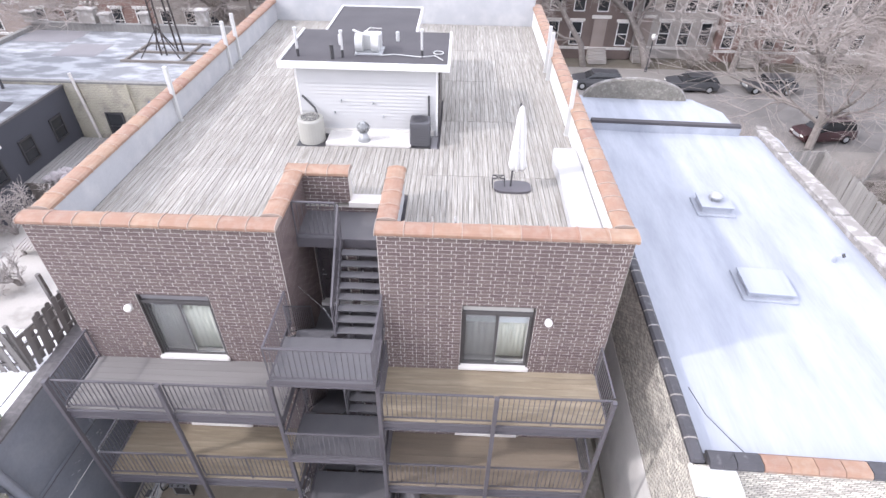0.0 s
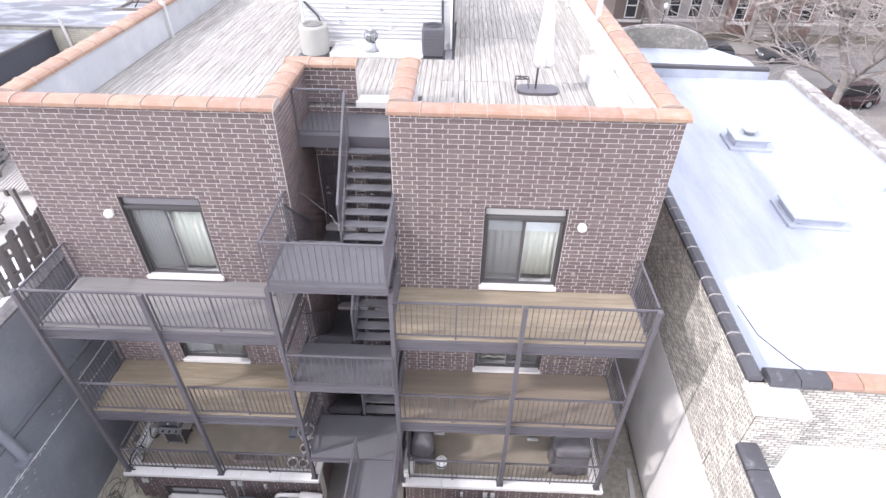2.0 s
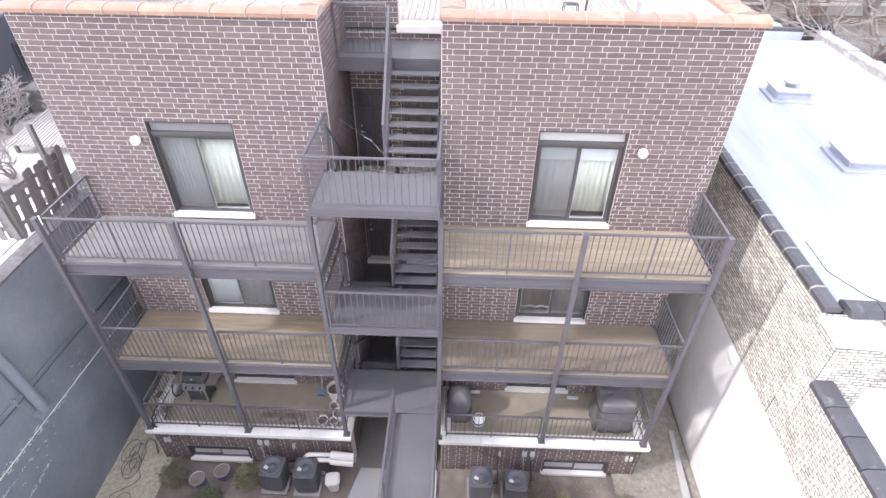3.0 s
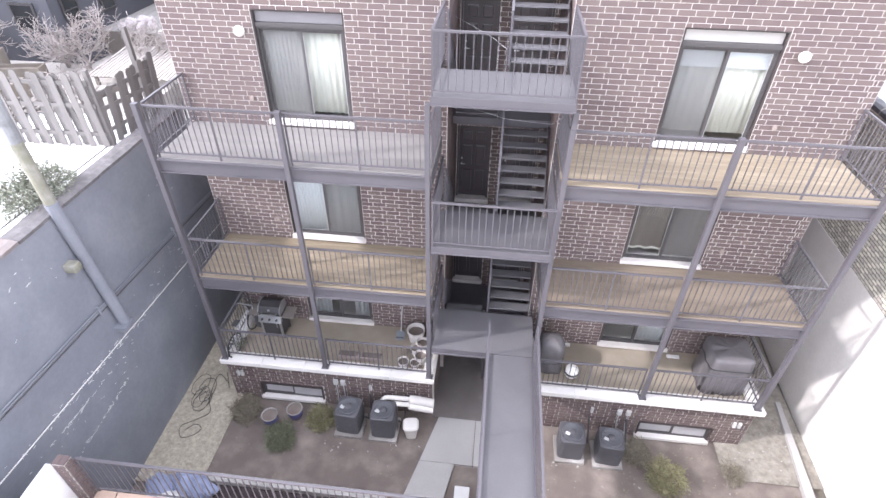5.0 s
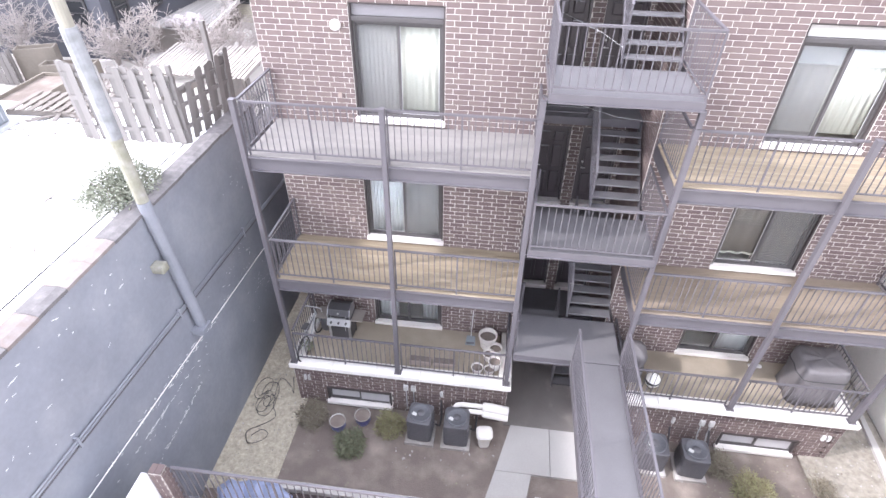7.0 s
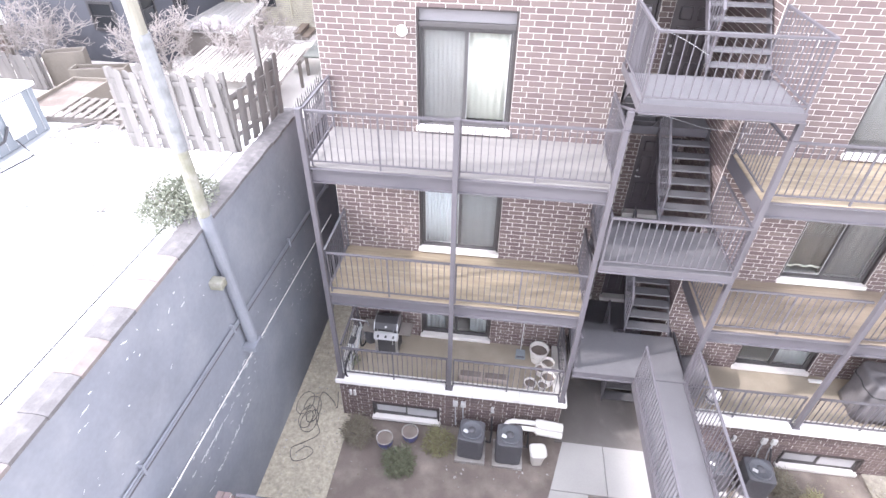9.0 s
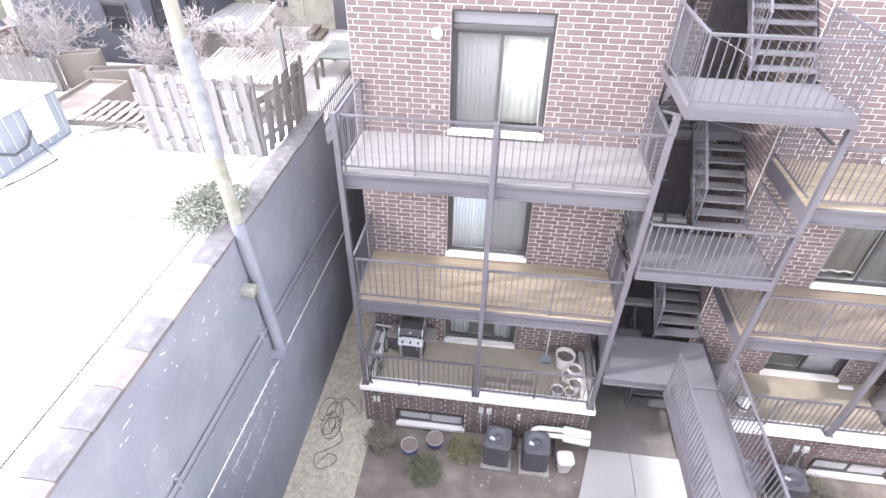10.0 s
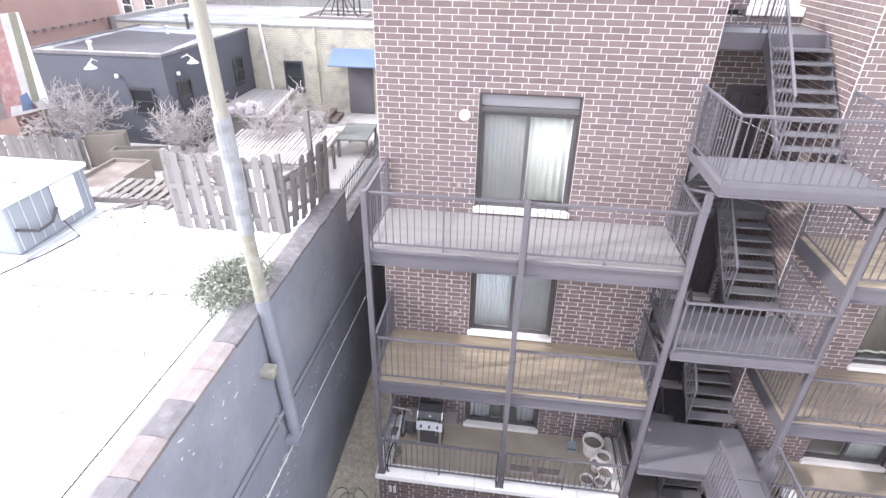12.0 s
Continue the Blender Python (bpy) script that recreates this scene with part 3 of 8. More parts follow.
# ---- windows ----
def window(name, x0, x1, z0, z1, y, label, transom=0.3, panes=2, sill=True, header=M_FRAME, glazing=M_GLASS, f=0.06, s=0.045, screen=None):
    w = thing(name, ((x0 + x1) / 2, y, z0), 0, label, "window", "", "structure")
    bm = B()
    for a, b in ((x0, x0 + 0.035), (x1 - 0.035, x1)):
        box(bm, a, b, y + 0.012, y + 0.2, z0, z1)
    box(bm, x0 + 0.035, x1 - 0.035, y + 0.012, y + 0.2, z1 - 0.03, z1)
    part("reveal", bm, M_BRONZE, w, "dark bronze reveal lining")
    zt = z1 - 0.03 - transom
    bm = B()
    box(bm, x0 + 0.035, x0 + 0.035 + f, y + 0.07, y + 0.17, z0, zt, 0.006)
    box(bm, x1 - 0.035 - f, x1 - 0.035, y + 0.07, y + 0.17, z0, zt, 0.006)
    box(bm, x0 + 0.036 + f, x1 - 0.036 - f, y + 0.07, y + 0.17, z0, z0 + f, 0.006)
    box(bm, x0 + 0.036 + f, x1 - 0.036 - f, y + 0.07, y + 0.17, zt - f, zt - 0.001, 0.006)
    part("window_frame", bm, M_FRAME, w, "dark grey aluminium frame")
    if transom:
        bm = box(B(), x0 + 0.04, x1 - 0.04, y + 0.1, y + 0.16, zt + 0.09, z1 - 0.035)
        part("transom_panel", bm, header, w, "pale panel over the sliding door")
        bm = box(B(), x0 + 0.036, x1 - 0.036, y + 0.03, y + 0.18, zt + 0.001, zt + 0.085, 0.008)
        part("transom_bar", bm, M_FRAME, w)
    a, b = x0 + 0.036 + f, x1 - 0.036 - f
    for k in range(panes):
        p, q = a + (b - a) * k / panes, a + (b - a) * (k + 1) / panes
        yy = y + (0.09 if k % 2 else 0.125)
        bm = B()
        box(bm, p - (0.02 if k else 0), p + s, yy, yy + 0.03, z0 + f, zt - f, 0.004)
        box(bm, q - s, q + (0 if k else 0.02), yy, yy + 0.03, z0 + f, zt - f, 0.004)
        box(bm, p + s, q - s, yy, yy + 0.03, z0 + f, z0 + f + s, 0.004)
        box(bm, p + s, q - s, yy, yy + 0.03, zt - f - s, zt - f, 0.004)
        sash = part("sash", bm, M_FRAME, w)
        bm = box(B(), p + s - 0.01, q - s + 0.01, yy + 0.012, yy + 0.018, z0 + f + s - 0.01, zt - f - s + 0.01)
        part("pane", bm, glazing, sash).visible_shadow = False
        if screen == k:
            part("fly_screen", box(B(), p + s + 0.001, q - s - 0.001, yy - 0.002, yy + 0.002, z0 + f + s + 0.001, zt - f - s - 0.001), M_SCREEN, sash, "grey insect screen")
        elif screen is not None:
            bm = B()
            for u0, u1 in ((p + s, p + s + 0.009), (q - s - 0.009, q - s)):
                box(bm, u0, u1, yy + 0.004, yy + 0.011, z0 + f + s, zt - f - s)
            box(bm, p + s + 0.01, q - s - 0.01, yy + 0.004, yy + 0.011, z0 + f + s, z0 + f + s + 0.009)
            part("glazing_bead", bm, M_PVC, sash, "pale glazing bead")
    if sill:
        bm = box(B(), x0 - 0.02, x1 + 0.02, y - 0.07, y + 0.2, z0 - 0.09, z0 + 0.007, 0.006)
        part("window_sill", bm, M_STONE, w, "white limestone sill")
    return w


def curtain(x0, x1, z0, z1, y, material, label, folds=9, amp=0.03, seed=1):
    rng = random.Random(seed)
    bm = B()
    n = folds * 6
    rows = []
    for k in range(n + 1):
        u = k / n
        rows.append((x0 + (x1 - x0) * u, y + amp * math.sin(u * folds * 2 * math.pi + rng.uniform(-0.4, 0.4)) + rng.uniform(-0.004, 0.004)))
    for (a, ya), (b, yb) in zip(rows, rows[1:]):
        loft(bm, [[(a, ya, z0), (b, yb, z0)], [(a, ya * 0.6 + y * 0.4, z1), (b, yb * 0.6 + y * 0.4, z1)]], close=False)
    bmesh.ops.remove_doubles(bm, verts=bm.verts, dist=1e-5)
    bmesh.ops.solidify(bm, geom=list(bm.faces), thickness=0.004)
    return solo("curtain", bm, material, label, "curtain", "", "window curtains", True)


k = 1
for zi, (z0, z1) in enumerate(HEADS):
    for side, (x0, x1) in enumerate((WIN_L, WIN_R)):
        w = window(f"window_{k}", x0, x1, z0, z1, 0.0, "two-pane sliding balcony door in a dark frame with a stone sill", header=M_SHEER if side else M_HEADER, f=0.045, s=0.036, screen=(None, 1, 0)[zi])
        k += 1
xm = sum(WIN_L) / 2
xr = sum(WIN_R) / 2
curtain(-4.68, xm + 0.02, 7.6, 9.4, 0.235, M_SHEER, "grey sheer curtain drawn behind a balcony door", 10, 0.01, 1)
curtain(xm + 0.02, -3.02, 7.62, 9.4, 0.225, M_CURTAIN, "cream curtain drawn behind a balcony door", 6, 0.018, 2)
curtain(-4.68, xm, 4.5, 6.5, 0.225, M_BLIND, "white vertical blind behind a balcony door", 12, 0.03, 3)
curtain(xm, -3.0, 4.5, 6.5, 0.235, M_PALESHEER, "pale grey curtain drawn behind a balcony door", 4, 0.015, 4)
curtain(-4.68, -4.15, 1.66, 3.6, 0.225, M_BLIND, "white curtain gathered behind a balcony door", 5, 0.03, 5)
curtain(-3.5, -3.0, 1.66, 3.6, 0.225, M_BLIND, "white curtain gathered behind a balcony door", 5, 0.03, 6)
curtain(3.14, xr, 7.66, 9.4, 0.27, M_SHEER, "grey sheer curtain drawn behind a balcony door", 5, 0.012, 7)
curtain(xr, 4.82, 7.66, 9.4, 0.26, M_CURTAIN, "pale curtain drawn behind a balcony door", 7, 0.014, 8)
# brown sheets added in place of the dark interior behind this door
curtain(3.14, xr, 4.74, 6.5, 0.235, M_DIMROOM, "brown folded sheet standing for the dim room behind a balcony door", 3, 0.025, 9)
curtain(3.14, xr, 4.69, 4.74, 0.232, M_CURTAIN, "white lace edge of a curtain behind a balcony door", 3, 0.03, 9)
curtain(xr, 4.82, 4.5, 6.5, 0.3, M_DIMROOM, "brown sheet standing for the dim room behind a balcony door", 5, 0.012, 10)
curtain(xr, 4.82, 1.66, 3.6, 0.225, M_BLIND, "pale blind behind a balcony door", 8, 0.012, 11)
for x0, x1 in ((3.14, xr), (xr, 4.82)):
    bm = box(B(), x0, x1, 0.2, 0.215, 8.95, 9.38, 0.004)
    solo("roller_blind", bm, M_BLIND, "white roller blind pulled partly down in a balcony door", "blind", "", "roller blinds")
for kk, (x0, x1, z0, z1) in enumerate(((-5.75, -4.05, 0.2, 0.68), (4.12, 5.9, 0.14, 0.64))):
    window(f"window_{7 + kk}", x0, x1, z0, z1, -1.66, "low basement window with pale panels and a stone sill", 0, glazing=M_PANEGREY, f=0.02, s=0.022)
    bm = box(B(), x0 - 0.1, x1 + 0.1, -1.28, -1.25, z0 - 0.05, z1 + 0.05)
    solo("window_blind", bm, M_SHEER, "grey blind closing a basement window", "blind")


# ---- doors in the stair recess ----
def door(name, x0, x1, z0, y):
    d = thing(name, ((x0 + x1) / 2, y, z0), 0, "black six-panel entrance door with a brass handle", "door", "back doors", "structure")
    bm = B()
    box(bm, x0, x0 + 0.05, y + 0.01, y + 0.22, z0, z0 + 2.12)
    box(bm, x1 - 0.05, x1, y + 0.01, y + 0.22, z0, z0 + 2.12)
    box(bm, x0 + 0.05, x1 - 0.05, y + 0.01, y + 0.22, z0 + 2.07, z0 + 2.12)
    part("door_frame", bm, M_DOOR, d)
    bm = box(B(), x0 + 0.052, x1 - 0.052, y + 0.1, y + 0.145, z0 + 0.02, z0 + 2.065)
    leaf = part("door_leaf", bm, M_DOOR, d)
    w = (x1 - x0 - 0.1)
    for c in (0.28, 0.72):
        for a, b in ((0.2, 0.82), (0.97, 1.55), (1.68, 1.94)):
            xc = x0 + 0.05 + w * c
            bm = box(B(), xc - w * 0.16, xc + w * 0.16, y + 0.07, y + 0.102, z0 + a, z0 + b, 0.028)
            part("door_panel", bm, M_DOOR, leaf)
    bm = B()
    cyl(bm, (x0 + 0.13, y + 0.1, z0 + 1.0), (x0 + 0.13, y + 0.04, z0 + 1.0), 0.02)
    cyl(bm, (x0 + 0.1, y + 0.045, z0 + 1.0), (x0 + 0.22, y + 0.045, z0 + 1.0), 0.012)
    cyl(bm, (x0 + 0.13, y + 0.1, z0 + 1.15), (x0 + 0.13, y + 0.075, z0 + 1.15), 0.026)
    part("door_handle", bm, M_CHROME, leaf, "bright lever handle and lock")
    bm = box(B(), x0 - 0.02, x1 + 0.02, y - 0.12, y + 0.2, z0 - 0.1, z0 + 0.02, 0.008)
    part("doorstep", bm, M_STONE, d, "grey stone step")


for n, (x0, x1, z0, z1) in enumerate(DOORS):
    door(f"door_{n + 1}", x0, x1, z0, YA)

# ---- steel railings, balconies and stairs ----
BAL = {}


def baluster_mesh(h, w=0.0145):
    key = (round(h, 3), w)
    if key not in BAL:
        BAL[key] = mesh_of("baluster", box(B(), -w / 2, w / 2, -w / 2, w / 2, 0, h), M_STEEL)
    return BAL[key]


RAIL_POSTS = []


def railing(top, p0, p1, h=1.03, gap=0.118, foot=0.1, posts=(True, True), rail=0.045):
    """Rails and balusters from p0 to p1 along the walking surface, as parts of top."""
    p0, p1 = Vector(p0), Vector(p1)
    up = Vector((0, 0, 1))
    bm = bar(B(), p0 + up * h, p1 + up * h, rail, 0.035)
    part("top_rail", bm, M_STEEL, top)
    bm = bar(B(), p0 + up * foot, p1 + up * foot, 0.03, 0.025)
    part("bottom_rail", bm, M_STEEL, top)
    d = p1 - p0
    n = max(2, round(Vector((d.x, d.y, 0)).length / gap))
    me = baluster_mesh(h - foot - 0.02)
    off = ORIG[top].inverted()
    for k in range(1, n):
        q = p0 + d * (k / n) + up * (foot + 0.008)
        piece("baluster", me, top, off @ q)
    for on, q in zip(posts, (p0, p1)):
        if on and all((q - o).length > 0.03 for o in RAIL_POSTS):
            RAIL_POSTS.append(q.copy())
            bm = box(B(), q.x - 0.016, q.x + 0.016, q.y - 0.016, q.y + 0.016, q.z - 0.04, q.z + h + 0.02, 0.004)
            part("rail_post", bm, M_STEEL, top)


def balcony(name, x0, x1, z, boards, label):
    yf = -1.66
    top = thing(name, ((x0 + x1) / 2, -0.8, z - 0.3), 0, label, "balcony", "balconies")
    prof = [(0.014, -0.29), (-0.05, -0.29), (-0.05, -0.272), (0, -0.272), (0, -0.03), (-0.05, -0.03), (-0.05, -0.012), (0.014, -0.012)]
    bm = loft(B(), [[(x, yf + a, z + b) for a, b in prof] for x in (x0, x1)])
    part("front_beam", bm, M_STEEL, top, "grey painted steel channel")
    for a in (x0, x1 - 0.014):
        bm = box(B(), a, a + 0.014, yf + 0.014, -0.01, z - 0.29, z - 0.012)
        part("side_beam", bm, M_STEEL, top)
    for k in range(1, 6):
        a = x0 + (x1 - x0) * k / 6
        part("joist", box(B(), a - 0.025, a + 0.025, yf + 0.015, -0.01, z - 0.2, z - 0.035), M_STEEL, top)
    n = 9
    w = 1.63 / n
    me = mesh_of("deck_board", box(B(), x0 + 0.02, x1 - 0.02, -w / 2 + 0.0015, w / 2 - 0.0015, -0.03, 0.0, 0.003), boards)
    for k in range(n):
        piece("deck_board", me, top, ORIG[top].inverted() @ Vector((0, yf + 0.025 + w * (k + 0.5), z + random.uniform(-0.001, 0.001))))
    xm = -3.82 if x0 < 0 else 3.93
    yr = yf + 0.05
    for a, b in ((x0 + 0.1, (x0 + xm) / 2), ((x0 + xm) / 2, xm - 0.06), (xm + 0.06, (x1 + xm) / 2), ((x1 + xm) / 2, x1 - 0.1)):
        railing(top, (a, yr, z), (b, yr, z), posts=(True, False))
    railing(top, (x0 + 0.03, yr + 0.08, z), (x0 + 0.03, -0.04, z), posts=(False, True))
    railing(top, (x1 - 0.03, yr + 0.08, z), (x1 - 0.03, -0.04, z), posts=(False, True))
    return top


BX = ((-6.46, XA - 0.1), (XB + 0.02, 6.66))
POSTS_X = ((-6.43, -3.82, -1.2), (1.24, 3.93, 6.58))
balcony("balcony", *BX[0], Z4, M_GREYDECK, "grey steel balcony with a grey board floor and picket railing")
balcony("balcony", *BX[1], Z4, M_TANDECK, "grey steel balcony with a tan board floor and picket railing")
balcony("balcony", *BX[0], Z3, M_TANDECK, "grey steel balcony with a tan board floor and picket railing")
balcony("balcony", *BX[1], Z3, M_REDDECK, "grey steel balcony with a shaded brown board floor and picket railing")
for row in POSTS_X:
    for x in row:
        ztop = 8.46
        p = thing("steel_post", (x, -1.75, 1.68), 0, "tall square grey steel post carrying the balconies", "post", "balcony posts")
        part("shaft", box(B(), x - 0.047, x + 0.047, -1.76, -1.66, 1.69, ztop, 0.006), M_STEEL, p)
        part("base_plate", box(B(), x - 0.09, x + 0.09, -1.78, -1.62, 1.675, 1.69, 0.003), M_STEEL, p)
        part("cap", box(B(), x - 0.052, x + 0.052, -1.765, -1.655, ztop, ztop + 0.012, 0.003), M_STEEL, p)

# terraces with stone caps
for n, (x0, x1) in enumerate(BX):
    a, b = (-6.5, x1) if not n else (1.3, 6.7)
    bm = box(B(), a + 0.02, b - 0.02, -1.46, 0.0, Z2 - 0.2, Z2 + 0.035)
    solo(f"terrace_floor_{n + 1}", bm, M_TERRACE, "tan terrace floor over the basement", "floor", "structure")
    cap = thing(f"terrace_cap_{n + 1}", ((a + b) / 2, -1.5, Z2 + 0.04), 0, "white limestone cap round the terrace", "stone cap", "", "structure")
    m = 5
    for k in range(m):
        p, q = a - 0.06 + (b - a + 0.12) * k / m, a - 0.06 + (b - a + 0.12) * (k + 1) / m
        part("cap_stone", box(B(), p + 0.003, q - 0.003, -1.82, -1.47, Z2 + 0.04, Z2 + 0.17, 0.012), M_PARGE, cap)
    for s in (a - 0.06, b - 0.24):
        part("cap_stone", box(B(), s, s + 0.3, -1.455, -0.01, Z2 + 0.04, Z2 + 0.17, 0.012), M_PARGE, cap)
    rl = thing("terrace_railing", ((a + b) / 2, -1.62, Z2 + 0.17), 0, "dark grey steel picket railing on a stone cap", "railing", "terrace railings")
    xm = -3.82 if a < 0 else 3.93
    z = Z2 + 0.17
    for p, q in ((a + 0.14, (a + xm) / 2), ((a + xm) / 2, xm - 0.08), (xm + 0.08, (b + xm) / 2), ((b + xm) / 2, b - 0.14)):
        railing(rl, (p, -1.62, z), (q, -1.62, z), 0.93)
    for s in (a + 0.1, b - 0.1):
        railing(rl, (s, -1.54, z), (s, -0.06, z), 0.93, posts=(False, True))

# landings
LA = (2.87, 5.85, 8.93)
for n, z in enumerate(LA):
    x0, x1, y0, y1 = XA - 0.1, XB + 0.05, -1.82, -0.5
    top = thing("stair_landing", (0.05, -1.1, z - 0.18), 0, "grey painted steel stair landing", "landing", "stair landings")
    part("plate", box(B(), x0 + 0.012, x1 - 0.012, y0 + 0.012, y1, z - 0.012, z), M_PLATE, top, "grey steel floor plate")
    deep = 0.14
    prof = [(0.012, -deep), (-0.04, -deep), (-0.04, 0.014 - deep), (0, 0.014 - deep), (0, 0.006), (0.012, 0.006)]
    bm = loft(B(), [[(x, y0 + a, z + b) for a, b in prof] for x in (x0, x1)])
    part("front_beam", bm, M_STEEL, top)
    for a in (x0, x1 - 0.012):
        part("side_beam", box(B(), a, a + 0.012, y0 + 0.012, 0.02, z - deep, z + 0.006), M_STEEL, top)
    if n:
        railing(top, (x0 + 0.03, y0 + 0.03, z), (x1 - 0.03, y0 + 0.03, z), gap=0.125)
    else:
        railing(top, (x0 + 0.03, y0 + 0.03, z), (x0 + 0.03, -0.05, z), posts=(False, True))
    if n:
        railing(top, (x0 + 0.03, y0 + 0.06, z), (x0 + 0.03, -0.05, z), posts=(False, True))
        railing(top, (x1 - 0.03, y0 + 0.06, z), (x1 - 0.03, -0.05, z), posts=(False, True))
    for x in (x0 + 0.05, x1 - 0.05):
        part("brace", bar(B(), (x, -1.6, z - 0.2), (x, -0.05, z - 0.75), 0.04, 0.04), M_STEEL, top)
for x in (-1.19, 1.24):
    p = thing("steel_post", (x, -1.63, 8.46), 0, "short square grey steel post under the top landing", "post", "landing posts")
    part("shaft", box(B(), x - 0.047, x + 0.047, -1.76, -1.66, 8.475, 8.77, 0.006), M_STEEL, p)
# rear landings at the doors
for z, x0 in ((Z2 - 0.1, XA + 0.01), (Z3, XA + 0.01), (Z4, XA + 0.01), (10.62, XA + 0.01)):
    top = thing("rear_landing", (0.05, 1.8, z - 0.15), 0, "grey steel landing at the back of the stair recess", "landing", "rear landings")
    y0 = 1.2
    part("plate", box(B(), x0, XB - 0.01, y0, YA - 0.13 if z < 10 else YA - 0.01, z - 0.11, z - 0.1 if z < 10 else z), M_PLATE, top)
    part("front_beam", box(B(), x0, XB - 0.01, y0 - 0.012, y0, z - 0.28, z - 0.1 if z < 10 else z + 0.004), M_STEEL, top)
    if z > 10:
        railing(top, (x0 + 0.03, y0 + 0.02, z), (0.02, y0 + 0.02, z))


def flight(x0, x1, y0, z0, y1, z1, n, label, rails=(True, False)):
    """A steel stair from (y0, z0) to (y1, z1): n risers, open pan treads between two stringers."""
    st = thing("stair_flight", ((x0 + x1) / 2, y0, z0), 0, label, "stairs", "stair flights")
    for x in (x0, x1 - 0.012):
        bm = B()
        s = 0.13
        loft(bm, [[(xx, y0, z0 - 0.02), (xx, y0, z0 + s), (xx, y1, z1 + s * 0.3), (xx, y1, z1 - 0.25)] for xx in (x, x + 0.012)])
        part("stringer", bm, M_STEEL, st, "grey steel stringer")
    run, rise = (y1 - y0) / (n - 0.0), (z1 - z0) / n
    dep = abs(run) * 1.12
    me = mesh_of("tread", loft(B(), [[(x, -dep / 2, -0.035), (x, -dep / 2, 0.0), (x, dep / 2, 0.0), (x, dep / 2, -0.015), (x, -dep / 2 + 0.02, -0.015), (x, -dep / 2 + 0.02, -0.035)] for x in (-(x1 - x0) / 2 + 0.014, (x1 - x0) / 2 - 0.014)]), M_PLATE)
    for k in range(1, n):
        piece("tread", me, st, (0, run * (k - 0.5) + run * 0.1, rise * k), (0, 0, 0 if run > 0 else 180))
    for on, x in zip(rails, (x0 - 0.02, x1 + 0.02)):
        if on:
            railing(st, (x, y0, z0 + 0.12), (x, y1, z1 + 0.1), 0.9, 0.13, 0.06)
    return st


up = "grey steel stair flight with open pan treads"
flight(0.12, XB - 0.06, -0.5, LA[2], 1.2, 10.62, 9, up, (True, False))
flight(0.12, XB - 0.06, -0.5, LA[1], 1.2, Z4 - 0.1, 8, up, (True, False))
flight(0.12, XB - 0.06, -0.5, LA[0], 1.2, Z3 - 0.1, 8, up, (True, False))
for z0, z1 in ((LA[0], Z2 - 0.2), (LA[1], Z3 - 0.1), (LA[2], Z4 - 0.1)):
    flight(XA + 0.06, -0.02, 1.2, z1, -0.5, z0, 8, up, (True, False))
flight(0.12, XB - 0.06, -0.4, 0.1, 1.2, Z2 - 0.2, 7, up, (True, False))

# ---- bridge to the garage roof ----
br = thing("footbridge", (0.78, -4, 2.6), 0, "narrow grey steel footbridge to the garage roof", "footbridge")
part("plate", box(B(), 0.19, 1.16, -6.2, -1.83, LA[0] - 0.012, LA[0]), M_PLATE, br, "grey steel floor plate")
for x in (0.13, 1.16):
    part("side_beam", box(B(), x, x + 0.06, -6.2, -1.87, LA[0] - 0.2, LA[0] + 0.05, 0.004), M_STEEL, br)
    railing(br, (x + 0.03, -1.87, LA[0]), (x + 0.03, -4.0, LA[0]), 1.05, 0.1)
    railing(br, (x + 0.03, -4.0, LA[0]), (x + 0.03, -6.1, LA[0]), 1.05, 0.1)
for y in (-2.8, -3.8, -4.8):
    part("cross_beam", box(B(), 0.19, 1.16, y - 0.03, y + 0.03, LA[0] - 0.15, LA[0] - 0.013), M_STEEL, br)

# ---- ground ----
bm = B()
vs = [bm.verts.new(p) for p in ((-900, -900, -0.06), (900, -900, -0.06), (900, 900, -0.06), (-900, 900, -0.06))]
bm.faces.new(vs)
solo("ground", bm, M_GRASS, "dull winter ground", "ground", "structure")


def uneven(bm, x0, x1, y0, y1, z, amp, step=0.25, seed=0):
    nx, ny = max(2, int((x1 - x0) / step)), max(2, int((y1 - y0) / step))
    V = [[bm.verts.new((x0 + (x1 - x0) * i / nx, y0 + (y1 - y0) * j / ny, z + amp * noise.noise((i * 0.37 + seed, j * 0.37, seed)))) for i in range(nx + 1)] for j in range(ny + 1)]
    for j in range(ny):
        for i in range(nx):
            bm.faces.new((V[j][i], V[j][i + 1], V[j + 1][i + 1], V[j + 1][i]))
    return bm


solo("yard_soil", uneven(B(), -7.9, 8.2, -5.75, -1.4, 0.0, 0.05), M_SOIL, "bare brown yard soil with litter", "soil", "structure", smooth=True)
bm = uneven(B(), -7.95, -6.35, -4.3, 6.0, 0.045, 0.03, seed=3)
solo("gravel_strip", bm, M_GRAVEL, "pale gravel strip beside the grey wall", "gravel", "structure", smooth=True)
bm = uneven(B(), 6.1, 8.42, -2.6, 6.0, 0.05, 0.03, seed=5)
solo("side_passage", bm, M_GRIT, "gritty pale soil in the side passage", "soil", "structure", smooth=True)
# recess floor in a darker, browner concrete than the path slabs
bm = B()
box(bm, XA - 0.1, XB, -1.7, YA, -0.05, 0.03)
solo("recess_floor", bm, M_DARKCONC, "dark mottled concrete floor of the stair recess", "floor", "structure")
path = thing("concrete_path", (-0.3, -3, 0), 0, "pale concrete slab path", "path", "", "structure")
